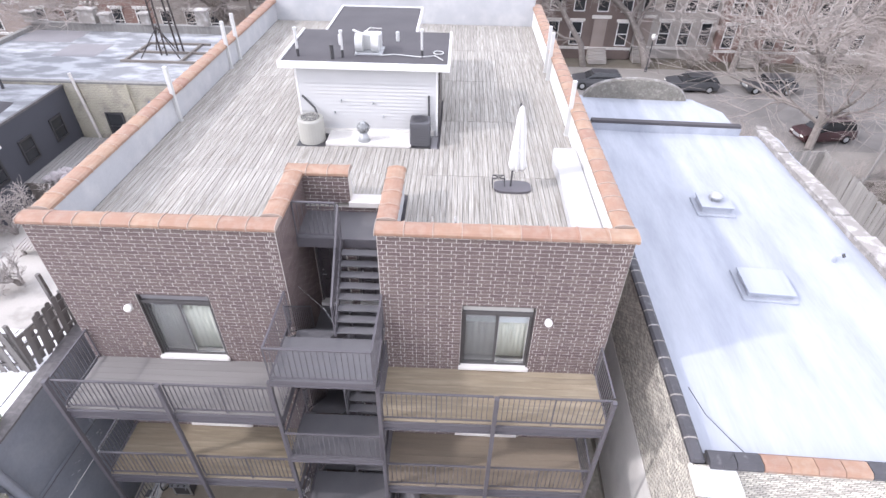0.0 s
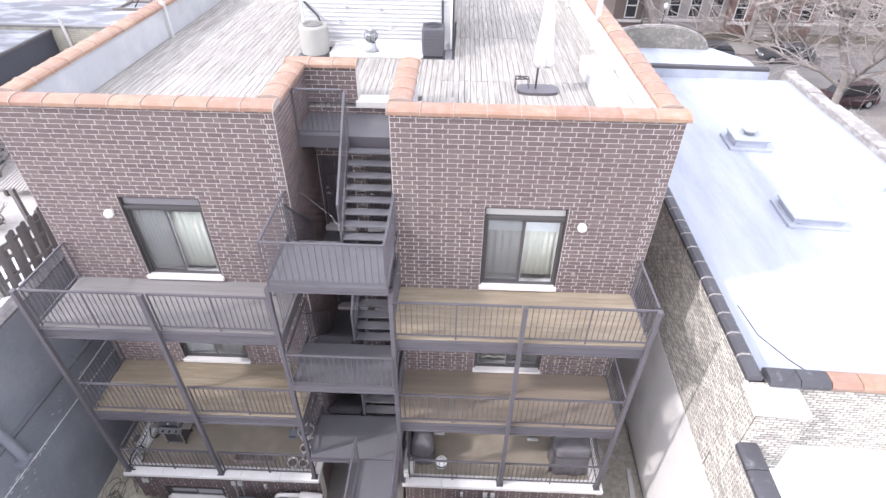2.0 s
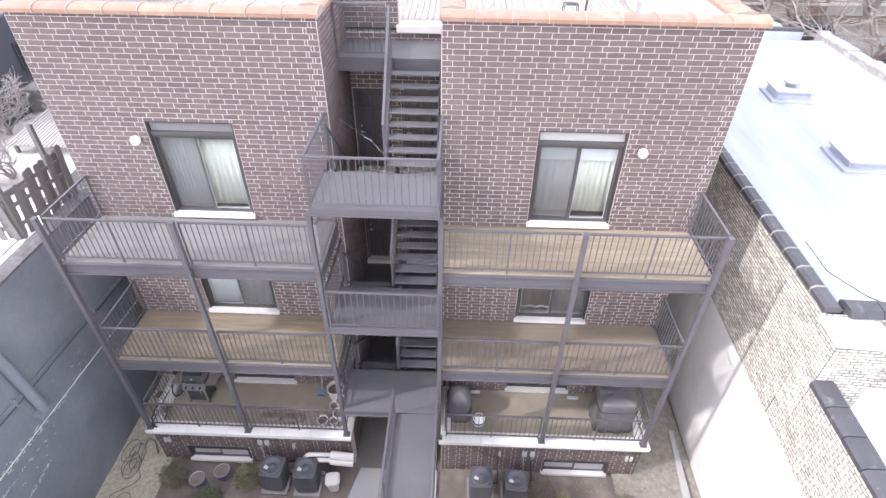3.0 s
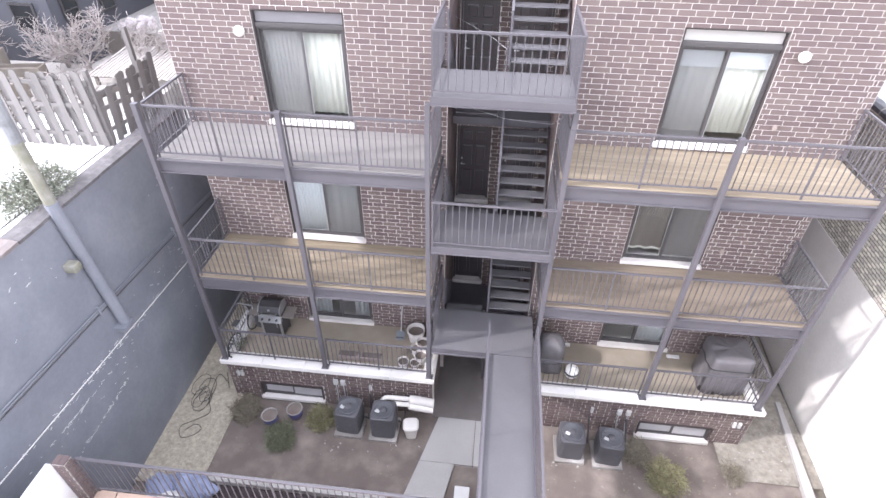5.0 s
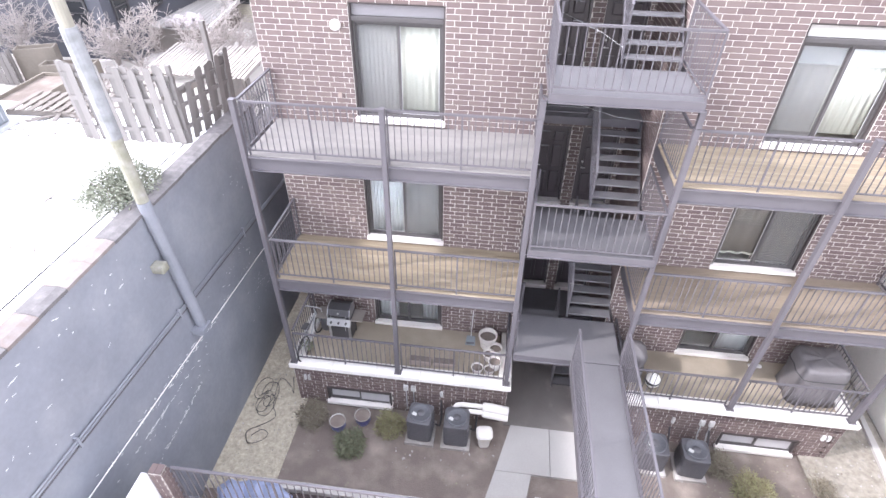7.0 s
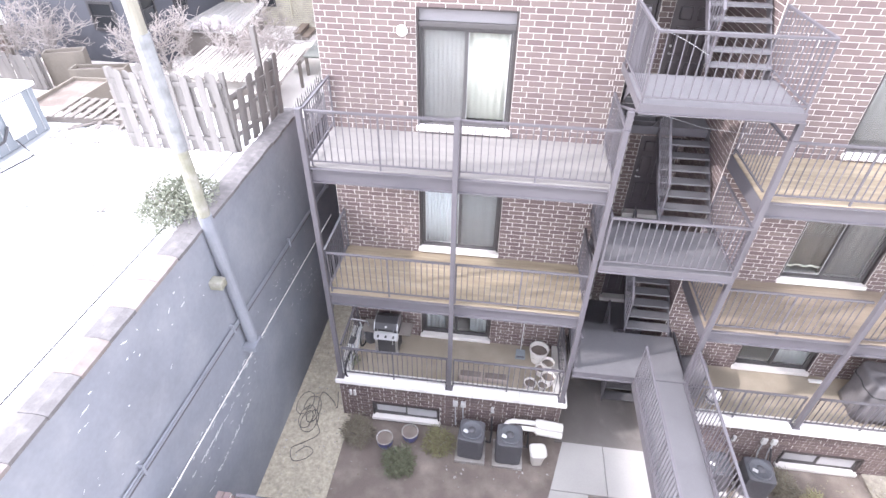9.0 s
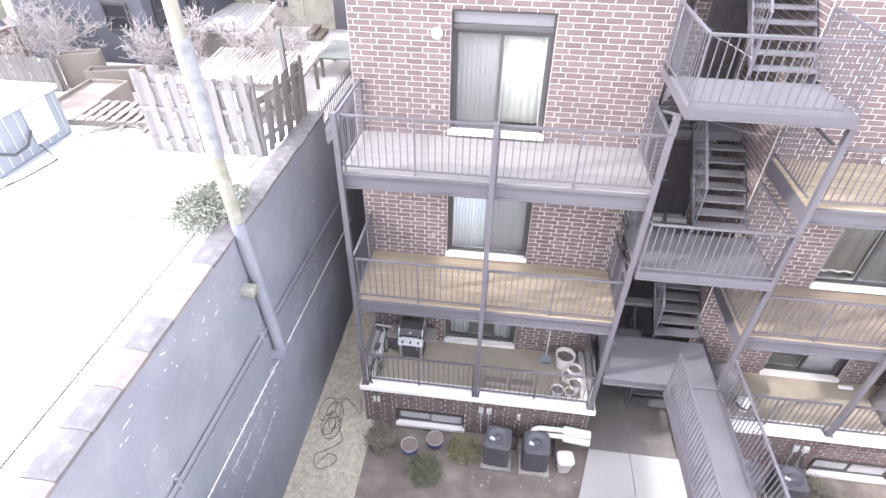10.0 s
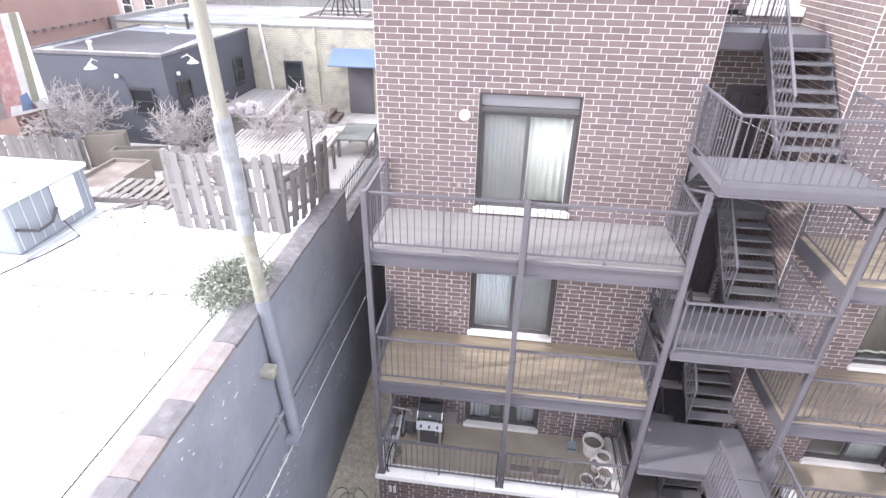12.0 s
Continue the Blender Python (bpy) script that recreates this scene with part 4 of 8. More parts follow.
for pts in (((-0.95, -1.72), (0.02, -1.72), (0.02, -3.0), (-1.28, -3.0)), ((0.035, -1.72), (1.2, -1.72), (1.2, -3.0), (0.035, -3.0)), ((-1.285, -3.012), (-0.42, -3.012), (-0.95, -5.7), (-2.0, -5.7))):
    bm = B()
    loft(bm, [[(x, y, z) for x, y in pts] for z in (0.0, 0.075)])
    part("slab", bm, M_CONC, path)
bm = B()
loft(bm, [[(8.1, -0.2, z), (8.22, -0.2, z), (8.0, -3.6, z), (7.75, -3.6, z)] for z in (0, 0.14)])
solo("concrete_curb", bm, M_CONC, "pale concrete curb along the party wall", "curb", "structure")
bm = box(B(), -6.6, -1.9, -4.18, -3.98, 0.0, 0.24, 0.015)
solo("concrete_curb", bm, M_CONC, "low concrete curb between soil and a dark brown bed", "curb", "structure")
# uneven dark brown strip between the curb and the garage
bm = uneven(B(), -6.6, -2.1, -5.84, -4.18, 0.1, 0.05, 0.15, 11)
solo("mulch_bed", bm, M_DARKBED, "dark brown bed behind the garage", "bed", "structure", smooth=True)

# garage with a roof terrace
bm = box(B(), -7.08, 7.6, -13.0, -5.85, -0.05, 2.72)
solo("garage", bm, M_OLDBRICK, "low garage with a paved roof terrace", "garage", "structure")
tp = thing("terrace_paving", (-3, -6.5, 2.72), 0, "pinkish terrace pavers on the garage roof", "paving", "", "structure")
me = mesh_of("paver", box(B(), -0.295, 0.295, -0.295, 0.295, 0, 0.05, 0.008), M_PAVER)
for i in range(24):
    for j in range(3):
        piece("paver", me, tp, (-3.66 + 0.6 * i, 0.38 - 0.6 * j, random.uniform(0, 0.004)))
rl = thing("garage_railing", (-3, -5.84, 2.78), 0, "dark steel picket railing on the garage terrace", "railing")
for a, b in ((-6.7, -5.0), (-5.0, -3.3), (-3.3, -1.6), (-1.6, 0.1)):
    railing(rl, (a, -5.84, 2.78), (b, -5.84, 2.78), 1.07)
pier = thing("brick_pier", (-6.95, -6.1, 2.78), 0, "dark brick pier at the end of a white painted wall", "pier")
brick_wall("pier_face", "s", 0.07, -0.02, 0.2, -0.06, 1.15, 0.17, "", parent=pier, quoin=False, length=0.2, course=0.075)
brick_wall("pier_flank", "e", 0.2, 0.072, 0.24, -0.06, 1.148, 0.02, "", parent=pier, quoin=False, length=0.2, course=0.075)
for k in range(2):
    part("top_brick", box(B(), -6.97 + 0.112 * k, -6.865 + 0.112 * k, -6.03, -5.86, 3.934, 3.962, 0.006), M_BRICK, pier)
part("painted_wall", box(B(), -7.07, -6.972, -9.5, -6.034, 2.71, 3.96, 0.01), M_WHITE, pier, "thin white painted wall")

tub = thing("barrel_tub", (-6.5, -6.5, 2.78), 0, "old half-barrel tub with soil on the garage terrace", "planter tub")
part("staves", lathe(B(), [(0.22, 0), (0.26, 0.2), (0.27, 0.42), (0.24, 0.42), (0.23, 0.3)], n=22), M_TUB, tub, local=True)
part("hoop", lathe(B(), [(0.268, 0.3), (0.274, 0.31), (0.276, 0.34), (0.27, 0.35)], n=22), M_GALV, tub, "rusty iron hoop", local=True)
part("soil", cyl(B(), (0, 0, 0.25), (0, 0, 0.36), 0.235, 18), M_SOIL, tub, local=True)

# ---- grey garage wall and white roof beside the yard ----
bm = B()
box(bm, -8.3, -7.95, -14, 1.95, -0.05, 6.72)
box(bm, -8.42, -7.95, 1.95, 13.0, -0.05, 5.9)
solo("wall_grey", bm, M_GREYWALL, "tall blue-grey painted party wall with flaking paint", "wall", "structure")
bm = box(B(), -30, -8.3, -14, 1.5, -0.05, 6.6)
solo("white_roof", bm, M_WHITEROOF, "bright white coated flat roof", "roof", "structure")
cp = thing("wall_coping", (-8.2, -4, 6.72), 0, "bleached pink tile and stone coping on a grey wall", "coping", "", "structure")
y, k = -13.0, 0
rng = random.Random(4)
while y < 12.4:
    ln = 0.58 if y < -2.6 else rng.uniform(0.4, 0.7)
    terr = y < -3.2
    bm = B()
    w0 = rng.uniform(-0.015, 0.015)
    if y < 1.95 < y + ln:
        ln = 1.95 - y if 1.95 - y > 0.1 else ln
    zc = 6.72 if y < 1.9 else 5.9
    loft(bm, [[(-8.36 + w0, yy, zc - 0.04), (-8.36 + w0, yy, zc + 0.03), (-8.28, yy, zc + 0.08), (-8.05, yy, zc + 0.09), (-7.92 + w0, yy, zc + 0.06), (-7.92 + w0, yy, zc)] for yy in (y + 0.004, y + ln - 0.004)])
    bmesh.ops.subdivide_edges(bm, edges=list(bm.edges), cuts=1)
    for v in bm.verts:
        v.co += Vector((0.018, 0.006, 0.008)) * noise.noise(v.co * 4.1) if zc - 0.01 < v.co.z else Vector()
    part("coping_tile", bm, (M_PINK if rng.random() < 0.4 else M_COPESTONE) if terr else M_COPESTONE, cp)
    y += ln
pp = thing("wall_conduit", (-7.9, -4, 4), 0, "grey painted conduits and a white pipe along a wall", "conduit")
for z, r, m in ((4.3, 0.017, M_GREYWALL), (4.24, 0.017, M_GREYWALL), (4.18, 0.012, M_STEEL)):
    part("conduit", cyl(B(), (-7.9, -13, z + 0.69), (-7.9, 7.0, z - 0.37), r, 8), m, pp)
part("white_pipe", cyl(B(), (-7.92, -13, 3.9), (-7.92, 3, 3.03), 0.012, 6), M_WHITE, pp, "thin white pipe")
for y in (-9, -6, -3, 0, 3):
    part("clamp", box(B(), -7.95, -7.875, y - 0.02, y + 0.02, 4.13 - 0.053 * y, 4.38 - 0.053 * y), M_GREYWALL, pp)
rng = random.Random(9)
fl = thing("paint_flakes", (-7.95, -4, 3), 0, "white scabs where the grey paint has flaked off", "flaked paint", "", "stuff")
bm = B()
# centre height and place, slope with y, spread, count and size
FLAKE_ROWS = ((3.33, -3.9, -0.055, 2.4, 0.06, 90, 0.09), (2.3, -3.9, 0.1, 1.3, 0.02, 46, 0.11), (2.95, -4.3, -0.05, 1.5, 0.02, 40, 0.09), (2.75, -4.4, -0.05, 1.6, 0.12, 12, 0.05), (6.35, -5.3, 0.0, 1.5, 0.14, 14, 0.08), (5.85, -4.0, 0.0, 1.6, 0.3, 8, 0.07),
              (5.3, -6.6, 0.0, 1.4, 0.3, 12, 0.06), (2.6, 0.6, -0.05, 1.2, 0.25, 40, 0.07), (3.75, -0.5, 0.0, 1.5, 0.25, 30, 0.06), (5.6, 0.2, 0.0, 1.2, 0.3, 10, 0.06))
for z0, yc, slope, sp, zs, cnt, size in FLAKE_ROWS:
    for k in range(cnt):
        dy = rng.gauss(0, sp * 0.5)
        y, z = yc + dy, z0 + slope * (dy if slope > 0 else yc + dy + 3.2) + rng.gauss(0, zs)
        a, b = 0.012 + size * rng.random() ** 2.2, rng.uniform(0.004, 0.012) + size * 0.12 * rng.random() ** 3
        tilt = rng.gauss(-0.1, 0.35)
        ca, sa = math.cos(tilt), math.sin(tilt)
        out = [(a * math.cos(t) * rng.uniform(0.5, 1.15), b * math.sin(t) * rng.uniform(0.4, 1.4)) for t in [i * math.pi / 4.5 for i in range(9)]]
        pts = [(-7.948, y + u * ca - v * sa, z + u * sa + v * ca) for u, v in out]
        loft(bm, [pts, [(-7.944, p[1], p[2]) for p in pts]])
part("flake", bm, M_FLAKE, fl)

# utility pole against the wall
pole = thing("utility_pole", (-8.05, -2.75, 3.55), 0, "weathered pole, silver sleeved above and grey below, on a wall", "pole")
part("lower_shaft", cyl(B(), (-7.82, -2.62, 3.75), (-7.86, -2.86, 7.0), 0.115, 14), M_GREYWALL, pole, "grey painted lower shaft")
part("middle_shaft", cyl(B(), (-7.86, -2.86, 7.0), (-7.9, -2.87, 8.2), 0.105, 14), M_MOSS, pole, "mossy bare wood")
part("sleeve", cyl(B(), (-7.9, -2.87, 8.2), (-7.94, -2.87, 9.9), 0.118, 14), M_MOTTLE, pole, "mottled metal sleeve")
part("upper_shaft", cyl(B(), (-7.94, -2.87, 9.9), (-8.02, -2.86, 14.0), 0.095, 14), M_POLEWOOD, pole, "pale yellowish bare wood")
part("bracket", box(B(), -7.96, -7.72, -3.2, -3.0, 5.62, 5.8, 0.025), M_MOSS, pole, "mossy timber bracket")
part("foot_bracket", box(B(), -7.95, -7.68, -2.85, -2.5, 3.62, 3.75, 0.01), M_GREYWALL, pole)

# fence on the roof's edge
def board_fence(x0, y0, x1, y1, z, h, label, lean=0.0, gaps=False, seed=1, wood=M_WOOD, ragged=0.05, rise=0.0):
    f = thing("board_fence", (x0, y0, z), math.degrees(math.atan2(y1 - y0, x1 - x0)), label, "fence", "fences")
    ln = math.hypot(x1 - x0, y1 - y0)
    rng = random.Random(seed)
    for zz in (0.25, h * 0.55, h - 0.25):
        part("rail", box(B(), 0, ln, -0.02, 0.02, zz, zz + 0.09), wood, f, local=True)
    n = int(ln / (0.165 if gaps else 0.185))
    for k in range(n):
        hh = h + rng.uniform(-ragged, ragged) + rise * (k / n - 0.5)
        bm = B()
        w = 0.15 if gaps else 0.179 if wood is M_PALEWOOD else 0.168
        s = 1 if (k % 2 or not gaps) else -1
        loft(bm, [[(-w / 2, yy, 0), (w / 2, yy, 0), (w / 2, yy, hh - 0.04), (w / 2 - 0.04, yy, hh), (-w / 2 + 0.04, yy, hh), (-w / 2, yy, hh - 0.04)] for yy in (-0.01, 0.01)])
        b = part("board", bm, wood, f, local=True)
        b.location = ((k + 0.5) * ln / n, -0.031 if s > 0 else 0.031, rng.uniform(-0.02, 0.02))
        b.rotation_euler = (0, radians(rng.gauss(lean, 1.2)), 0)
    for xx in (0.0, ln):
        part("fence_post", box(B(), xx - 0.045, xx + 0.045, 0.03, 0.12, -0.05, h + 0.05), wood, f, local=True)
    return f


board_fence(-10.95, -0.1, -8.62, -0.02, 6.6, 1.66, "weathered grey board fence standing on a white roof", 0, True, 2)
board_fence(-8.62, 0.0, -8.27, 1.72, 6.66, 1.32, "weathered grey board fence with gaps along a wall", 5, True, 3, ragged=0.1, rise=0.32)
solo("loose_plank", bar(B(), (-8.9, -0.06, 7.62), (-8.44, 0.62, 7.72), 0.03, 0.12), M_OLDWOOD, "loose grey plank nailed across a fence corner", "plank", "", "loose planks")
board_fence(-20.9, 5.6, -17.9, 5.65, 5.2, 1.1, "weathered grey board fence by a planted yard", 0, False, 5)
ir = thing("iron_fence", (-8.2, 4, 6.01), 0, "black iron picket fence on a grey wall", "fence")
me = mesh_of("picket", loft(B(), [[(-0.012, -0.012, 0), (0.012, -0.012, 0), (0.012, 0.012, 0), (-0.012, 0.012, 0)], [(-0.012, -0.012, 0.85), (0.012, -0.012, 0.85), (0.012, 0.012, 0.85), (-0.012, 0.012, 0.85)], [(-0.001, -0.001, 0.98), (0.001, -0.001, 0.98), (0.001, 0.001, 0.98), (-0.001, 0.001, 0.98)]]), M_BLACK)
for k in range(50):
    piece("picket", me, ir, (0, -1.75 + 0.15 * k, 0), (0, 0, 0), (0.8, 0.8, 0.72 + 0.03 * (k * 7 % 5)))
for z in (0.12, 0.5):
    part("rail", box(B(), -8.215, -8.185, 2.2, 9.6, 6.01 + z, 6.04 + z), M_BLACK, ir)

# ---- neighbours to the west ----
bm = B()
box(bm, -45, -8.43, 1.5, 30, -0.05, 4.55)
solo("raised_yard", bm, M_YARD, "raised pale yard behind the white roof", "yard", "structure")


def wall_window(parent, facing, plane, u, z, w, h, trim=M_BLACK, pane=M_DARKGLASS):
    """A framed window set on a wall face of a house."""
    s = {"s": -1, "n": 1, "e": 1, "w": -1}[facing]
    def q(bm, a, b, c, d, p0, p1):
        if facing in "sn":
            box(bm, u + a, u + b, plane + s * p0, plane + s * p1, z + c, z + d)
        else:
            box(bm, plane + s * p0, plane + s * p1, u + a, u + b, z + c, z + d)
        return bm
    f = B()
    t = 0.09
    q(f, -w / 2 - t, -w / 2, -t, h + t, 0.002, 0.06)
    q(f, w / 2, w / 2 + t, -t, h + t, 0.002, 0.06)
    q(f, -w / 2, w / 2, h, h + t, 0.002, 0.06)
    q(f, -w / 2, w / 2, -t, 0, 0.002, 0.08)
    win = part("window", f, trim, parent, "framed window")
    part("pane", q(B(), -w / 2, w / 2, 0, h, 0.001, 0.02), pane, win)
    b = q(B(), -w / 2, w / 2, h * 0.48, h * 0.52, 0.021, 0.045)
    part("meeting_rail", b, trim, win)
    return win


dk = thing("dark_building", (-20, 12, 4.5), 0, "low dark blue-grey stucco building with a flat roof", "building")
part("wall", box(B(), -22.0, -16.65, 9.07, 15.98, 4.5, 8.2), M_DARKSIDING, dk)
part("roof", box(B(), -21.92, -16.73, 9.15, 15.98, 8.2, 8.24), M_PATCHROOF, dk, "silver coated flat roofing")
part("roof_patch", loft(B(), [[(x, y, z) for x, y in ((-21.4, 9.7), (-16.95, 9.6), (-17.6, 13.8), (-21.6, 14.4))] for z in (8.242, 8.25)]), M_BLACKROOF, dk, "dark felt patch")
bm = B()
box(bm, -22.04, -16.61, 9.03, 9.15, 8.2, 8.3)
box(bm, -22.04, -21.92, 9.15, 15.98, 8.2, 8.3)
box(bm, -16.73, -16.61, 9.15, 15.98, 8.2, 8.3)
part("roof_edge", bm, M_COPESTONE, dk, "pale metal roof edge")
wall_window(dk, "s", 9.07, -17.72, 6.2, 0.8, 0.82)
for y in (10.1, 12.3, 14.55):
    wall_window(dk, "e", -16.65, y, 6.2, 0.75, 0.95)
for x, y, f in ((-19.1, 9.0, 0), (-16.58, 10.2, 1)):
    lm = thing("barn_lamp", (x, y, 7.9), 0, "white gooseneck wall lamp on a dark wall", "wall lamp", "gooseneck lamps")
    dx, dy = (0, -1) if not f else (1, 0)
    part("arm", tube(B(), [(x, y, 8.0), (x + dx * 0.25, y + dy * 0.25, 8.12), (x + dx * 0.42, y + dy * 0.42, 8.0)], 0.018, 6), M_WHITE, lm)
    part("shade", lathe(B(), [(0.21, -0.16), (0.2, -0.13), (0.1, -0.05), (0.04, 0.02), (0.03, 0.06)], (x + dx * 0.42, y + dy * 0.42, 7.98), 16), M_WHITE, lm)
    bx = thing("wall_box", (x + dy * 0.6, y + dx * 0.5, 7.3), 0, "small white box fixed to a dark wall", "junction box")
    part("box_body", box(B(), x - dy * 0.6 - 0.06, x - dy * 0.6 + 0.06, y - 0.4 * dx - 0.06, y - 0.4 * dx + 0.05, 7.44, 7.57, 0.02), M_WHITE, bx)

yh = thing("pale_brick_house", (-12.5, 18, 4.5), 0, "pale painted brick house with a patched flat roof", "house")
part("wall", box(B(), -23.2, -7.0, 16.006, 24.4, 4.45, 8.35), M_YELLOWBRICK, yh)
brick_wall("brick_face", "s", 16.0 - 18, -10.7, 5.5, -0.05, 3.85, 0.004, "painted brick face, flaking", parent=yh, brick=M_YELLOWBRICK, mortar=M_OLDSTONE, course=0.085, length=0.22, proud=0.012, quoin=False, uneven=0.6, joint=0.016)
part("roof", box(B(), -23.2, -7.0, 16.2, 24.1, 8.36, 8.4), M_PATCHROOF, yh, "patched silver roofing")
bm = B()
box(bm, -23.2, -7, 15.97, 16.2, 8.36, 8.46)
box(bm, -23.2, -7, 24.1, 24.4, 8.36, 8.85)
box(bm, -23.5, -23.2, 16, 24.4, 4.5, 8.6)
part("parapet", bm, M_PARCH, yh)
wall_window(yh, "s", 16.0, -14.6, 5.5, 0.75, 1.3)
bm = box(B(), -11.95, -10.75, 15.94, 15.99, 4.5, 6.7)
part("door", bm, M_DULLDOOR, yh, "dull dark grey door")
bm = B()
loft(bm, [[(x, 15.99, 7.55), (x, 15.0, 6.95), (x, 15.0, 6.9), (x, 15.99, 7.5)] for x in (-12.6, -10.2)])
part("awning", bm, M_AWNING, yh, "small blue awning over the door")
part("drainpipe", tube(B(), [(-16.0, 15.9, 8.9), (-15.7, 15.9, 5.0), (-15.7, 15.9, 4.5)], 0.07, 8), M_STONE, yh)
part("drainpipe", tube(B(), [(-13.4, 15.9, 8.4), (-13.4, 15.9, 5.0)], 0.05, 8), M_YELLOWBRICK, yh)
for x, w, h in ((-23.2, 0.3, 0.5), (-19.6, 0.5, 0.75), (-18.5, 0.3, 0.5), (-16.1, 0.25, 0.6), (-12.6, 0.32, 0.85)):
    c = part("chimney", box(B(), x - w, x + w, 24.0, 24.5, 8.851, 8.85 + h, 0.03), M_OLDSTONE, yh)
    part("chimney_cap", box(B(), x - w - 0.08, x + w + 0.08, 23.94, 24.56, 8.85 + h, 8.95 + h, 0.02), M_OLDSTONE, c)
part("roof_patch", box(B(), -23.0, -19.6, 21.9, 24.0, 8.402, 8.41), M_HEADER, yh)
part("roof_patch", box(B(), -19.4, -17.0, 19.6, 21.7, 8.402, 8.41), M_HEADER, yh)
bm = B()
for a, b in (((-15.2, 19), (-11, 19)), ((-15.2, 20.5), (-11, 20.5)), ((-15, 22), (-11.5, 22)), ((-15, 19), (-15, 22)), ((-12, 19), (-12, 22))):
    bar(bm, (*a, 8.46), (*b, 8.46), 0.12, 0.12)
part("roof_timber", bm, M_OLDWOOD, yh)
am = thing("antenna_mast", (-13.4, 20.2, 8.4), 0, "old lattice antenna mast on a flat roof", "mast")
bm = B()
for s in (-0.15, 0.15):
    cyl(bm, (-13.4 + s, 20.2, 8.4), (-13.35 + s, 20.2, 14), 0.05, 6)
    cyl(bm, (-12.6 + s, 20.6, 8.4), (-12.75 + s, 20.5, 12.5), 0.05, 6)
for k in range(12):
    bar(bm, (-13.55, 20.2, 8.6 + 0.4 * k), (-13.25, 20.2, 8.9 + 0.4 * k), 0.03, 0.03)
part("lattice", bm, M_BRONZE, am)
bm = B()
for dx, dy in ((-1, -0.6), (1.1, -0.5), (0.1, 1.2), (-0.8, 0.8)):
    bar(bm, (-13.4 + dx, 20.2 + dy, 8.4), (-13.4, 20.2, 9.9), 0.05, 0.05)
part("brace", bm, M_BRONZE, am)

rb = thing("red_brick_building", (-30, 13, 4), 0, "tall red brick building beyond the yards", "building")
part("wall", box(B(), -40, -23.6, 9.3, 17.0, 4.0, 15), M_REDBRICK, rb)
for y in (10.6, 13.0, 15.4):
    wall_window(rb, "e", -23.6, y, 11.2, 1.2, 2.0, M_WHITE)
bm = B()
for k in range(14):
    box(bm, -23.6, -23.45, 9.5 + 0.5 * k, 9.66 + 0.5 * k, 8.5, 8.56)
part("sill_course", bm, M_COPESTONE, rb)

for x, y, z, h, r, m, lb in ((-19.2, 15.4, 8.24, 0.55, 0.07, M_BLACK, "short black vent pipe on a patched flat roof"), (-19.25, 13.8, 8.24, 0.26, 0.06, M_PVC, "short white vent pipe on a flat roof"), (-19.7, 9.6, 8.24, 0.26, 0.07, M_PVC, "short white vent pipe on a flat roof")):
    t = thing("vent_pipe", (x, y, z), 0, lb, "vent pipe", "yard roof vents")
    part("pipe", cyl(B(), (0, 0, 0), (0, 0, h), r, 12), m, t, local=True)
    part("cap", lathe(B(), [(r * 1.1, h), (r * 1.5, h + 0.02), (r * 1.5, h + 0.08), (r * 0.6, h + 0.11)], n=12), m, t, local=True)

# big rooftop unit on the white roof
ac = thing("rooftop_unit", (-14.6, -1.0, 6.6), 0, "large pale grey rooftop air conditioner with a white notice", "air conditioner")
part("cabinet", box(B(), -16.2, -13.1, -1.78, 0.28, 6.7, 7.68, 0.03), M_UNIT, ac)
part("lid", box(B(), -16.26, -13.04, -1.84, 0.33, 7.68, 7.78, 0.03), M_WHITEROOF, ac, "white lid with coil slots")
for k in range(8):
    y = -1.7 + 0.26 * k
    part("rib", box(B(), -13.1, -13.085, y, y + 0.018, 6.76, 7.66), M_GALV, ac)
for k in range(8):
    part("coil_slot", box(B(), -15.4 + 0.25 * k, -15.26 + 0.25 * k, -1.2 + 0.22 * (k % 3), -1.1 + 0.22 * (k % 3), 7.78, 7.787), M_STEEL, ac)
part("notice", box(B(), -13.08, -13.062, -0.72, -0.08, 6.9, 7.66, 0.004), M_WHITE, ac, "blank white notice board")
part("base_curb", box(B(), -16.1, -12.98, -1.85, 0.38, 6.6, 6.7, 0.01), M_GALV, ac)
part("cable", tube(B(), [(-13.07, -1.72, 7.2), (-13.0, -1.35, 7.0), (-13.0, -1.0, 7.02), (-13.07, -0.72, 7.2)], 0.03, 6), M_BLACK, ac, "black cable")
solo("roof_cable", tube(B(), [(-13.05, -0.7, 6.9), (-12.7, -0.8, 6.63), (-12.85, -1.5, 6.615), (-13.3, -2.9, 6.615)], 0.015, 5), M_BLACK, "loose black cable on a white roof", "cable")
for n, pts in enumerate((((-8.73, -13), (-8.74, -9), (-8.74, -4.2), (-8.72, 0.0)), ((-12.9, -2.55), (-10.4, -2.52), (-8.8, -2.35)), ((-18, -3.2), (-12.9, -2.55)))):
    solo("roof_seam", tube(B(), [(x, y, 6.607) for x, y in pts], 0.012, 4), M_BLACK, "black tarred seam on a white roof", "seam", "", "roof seams")

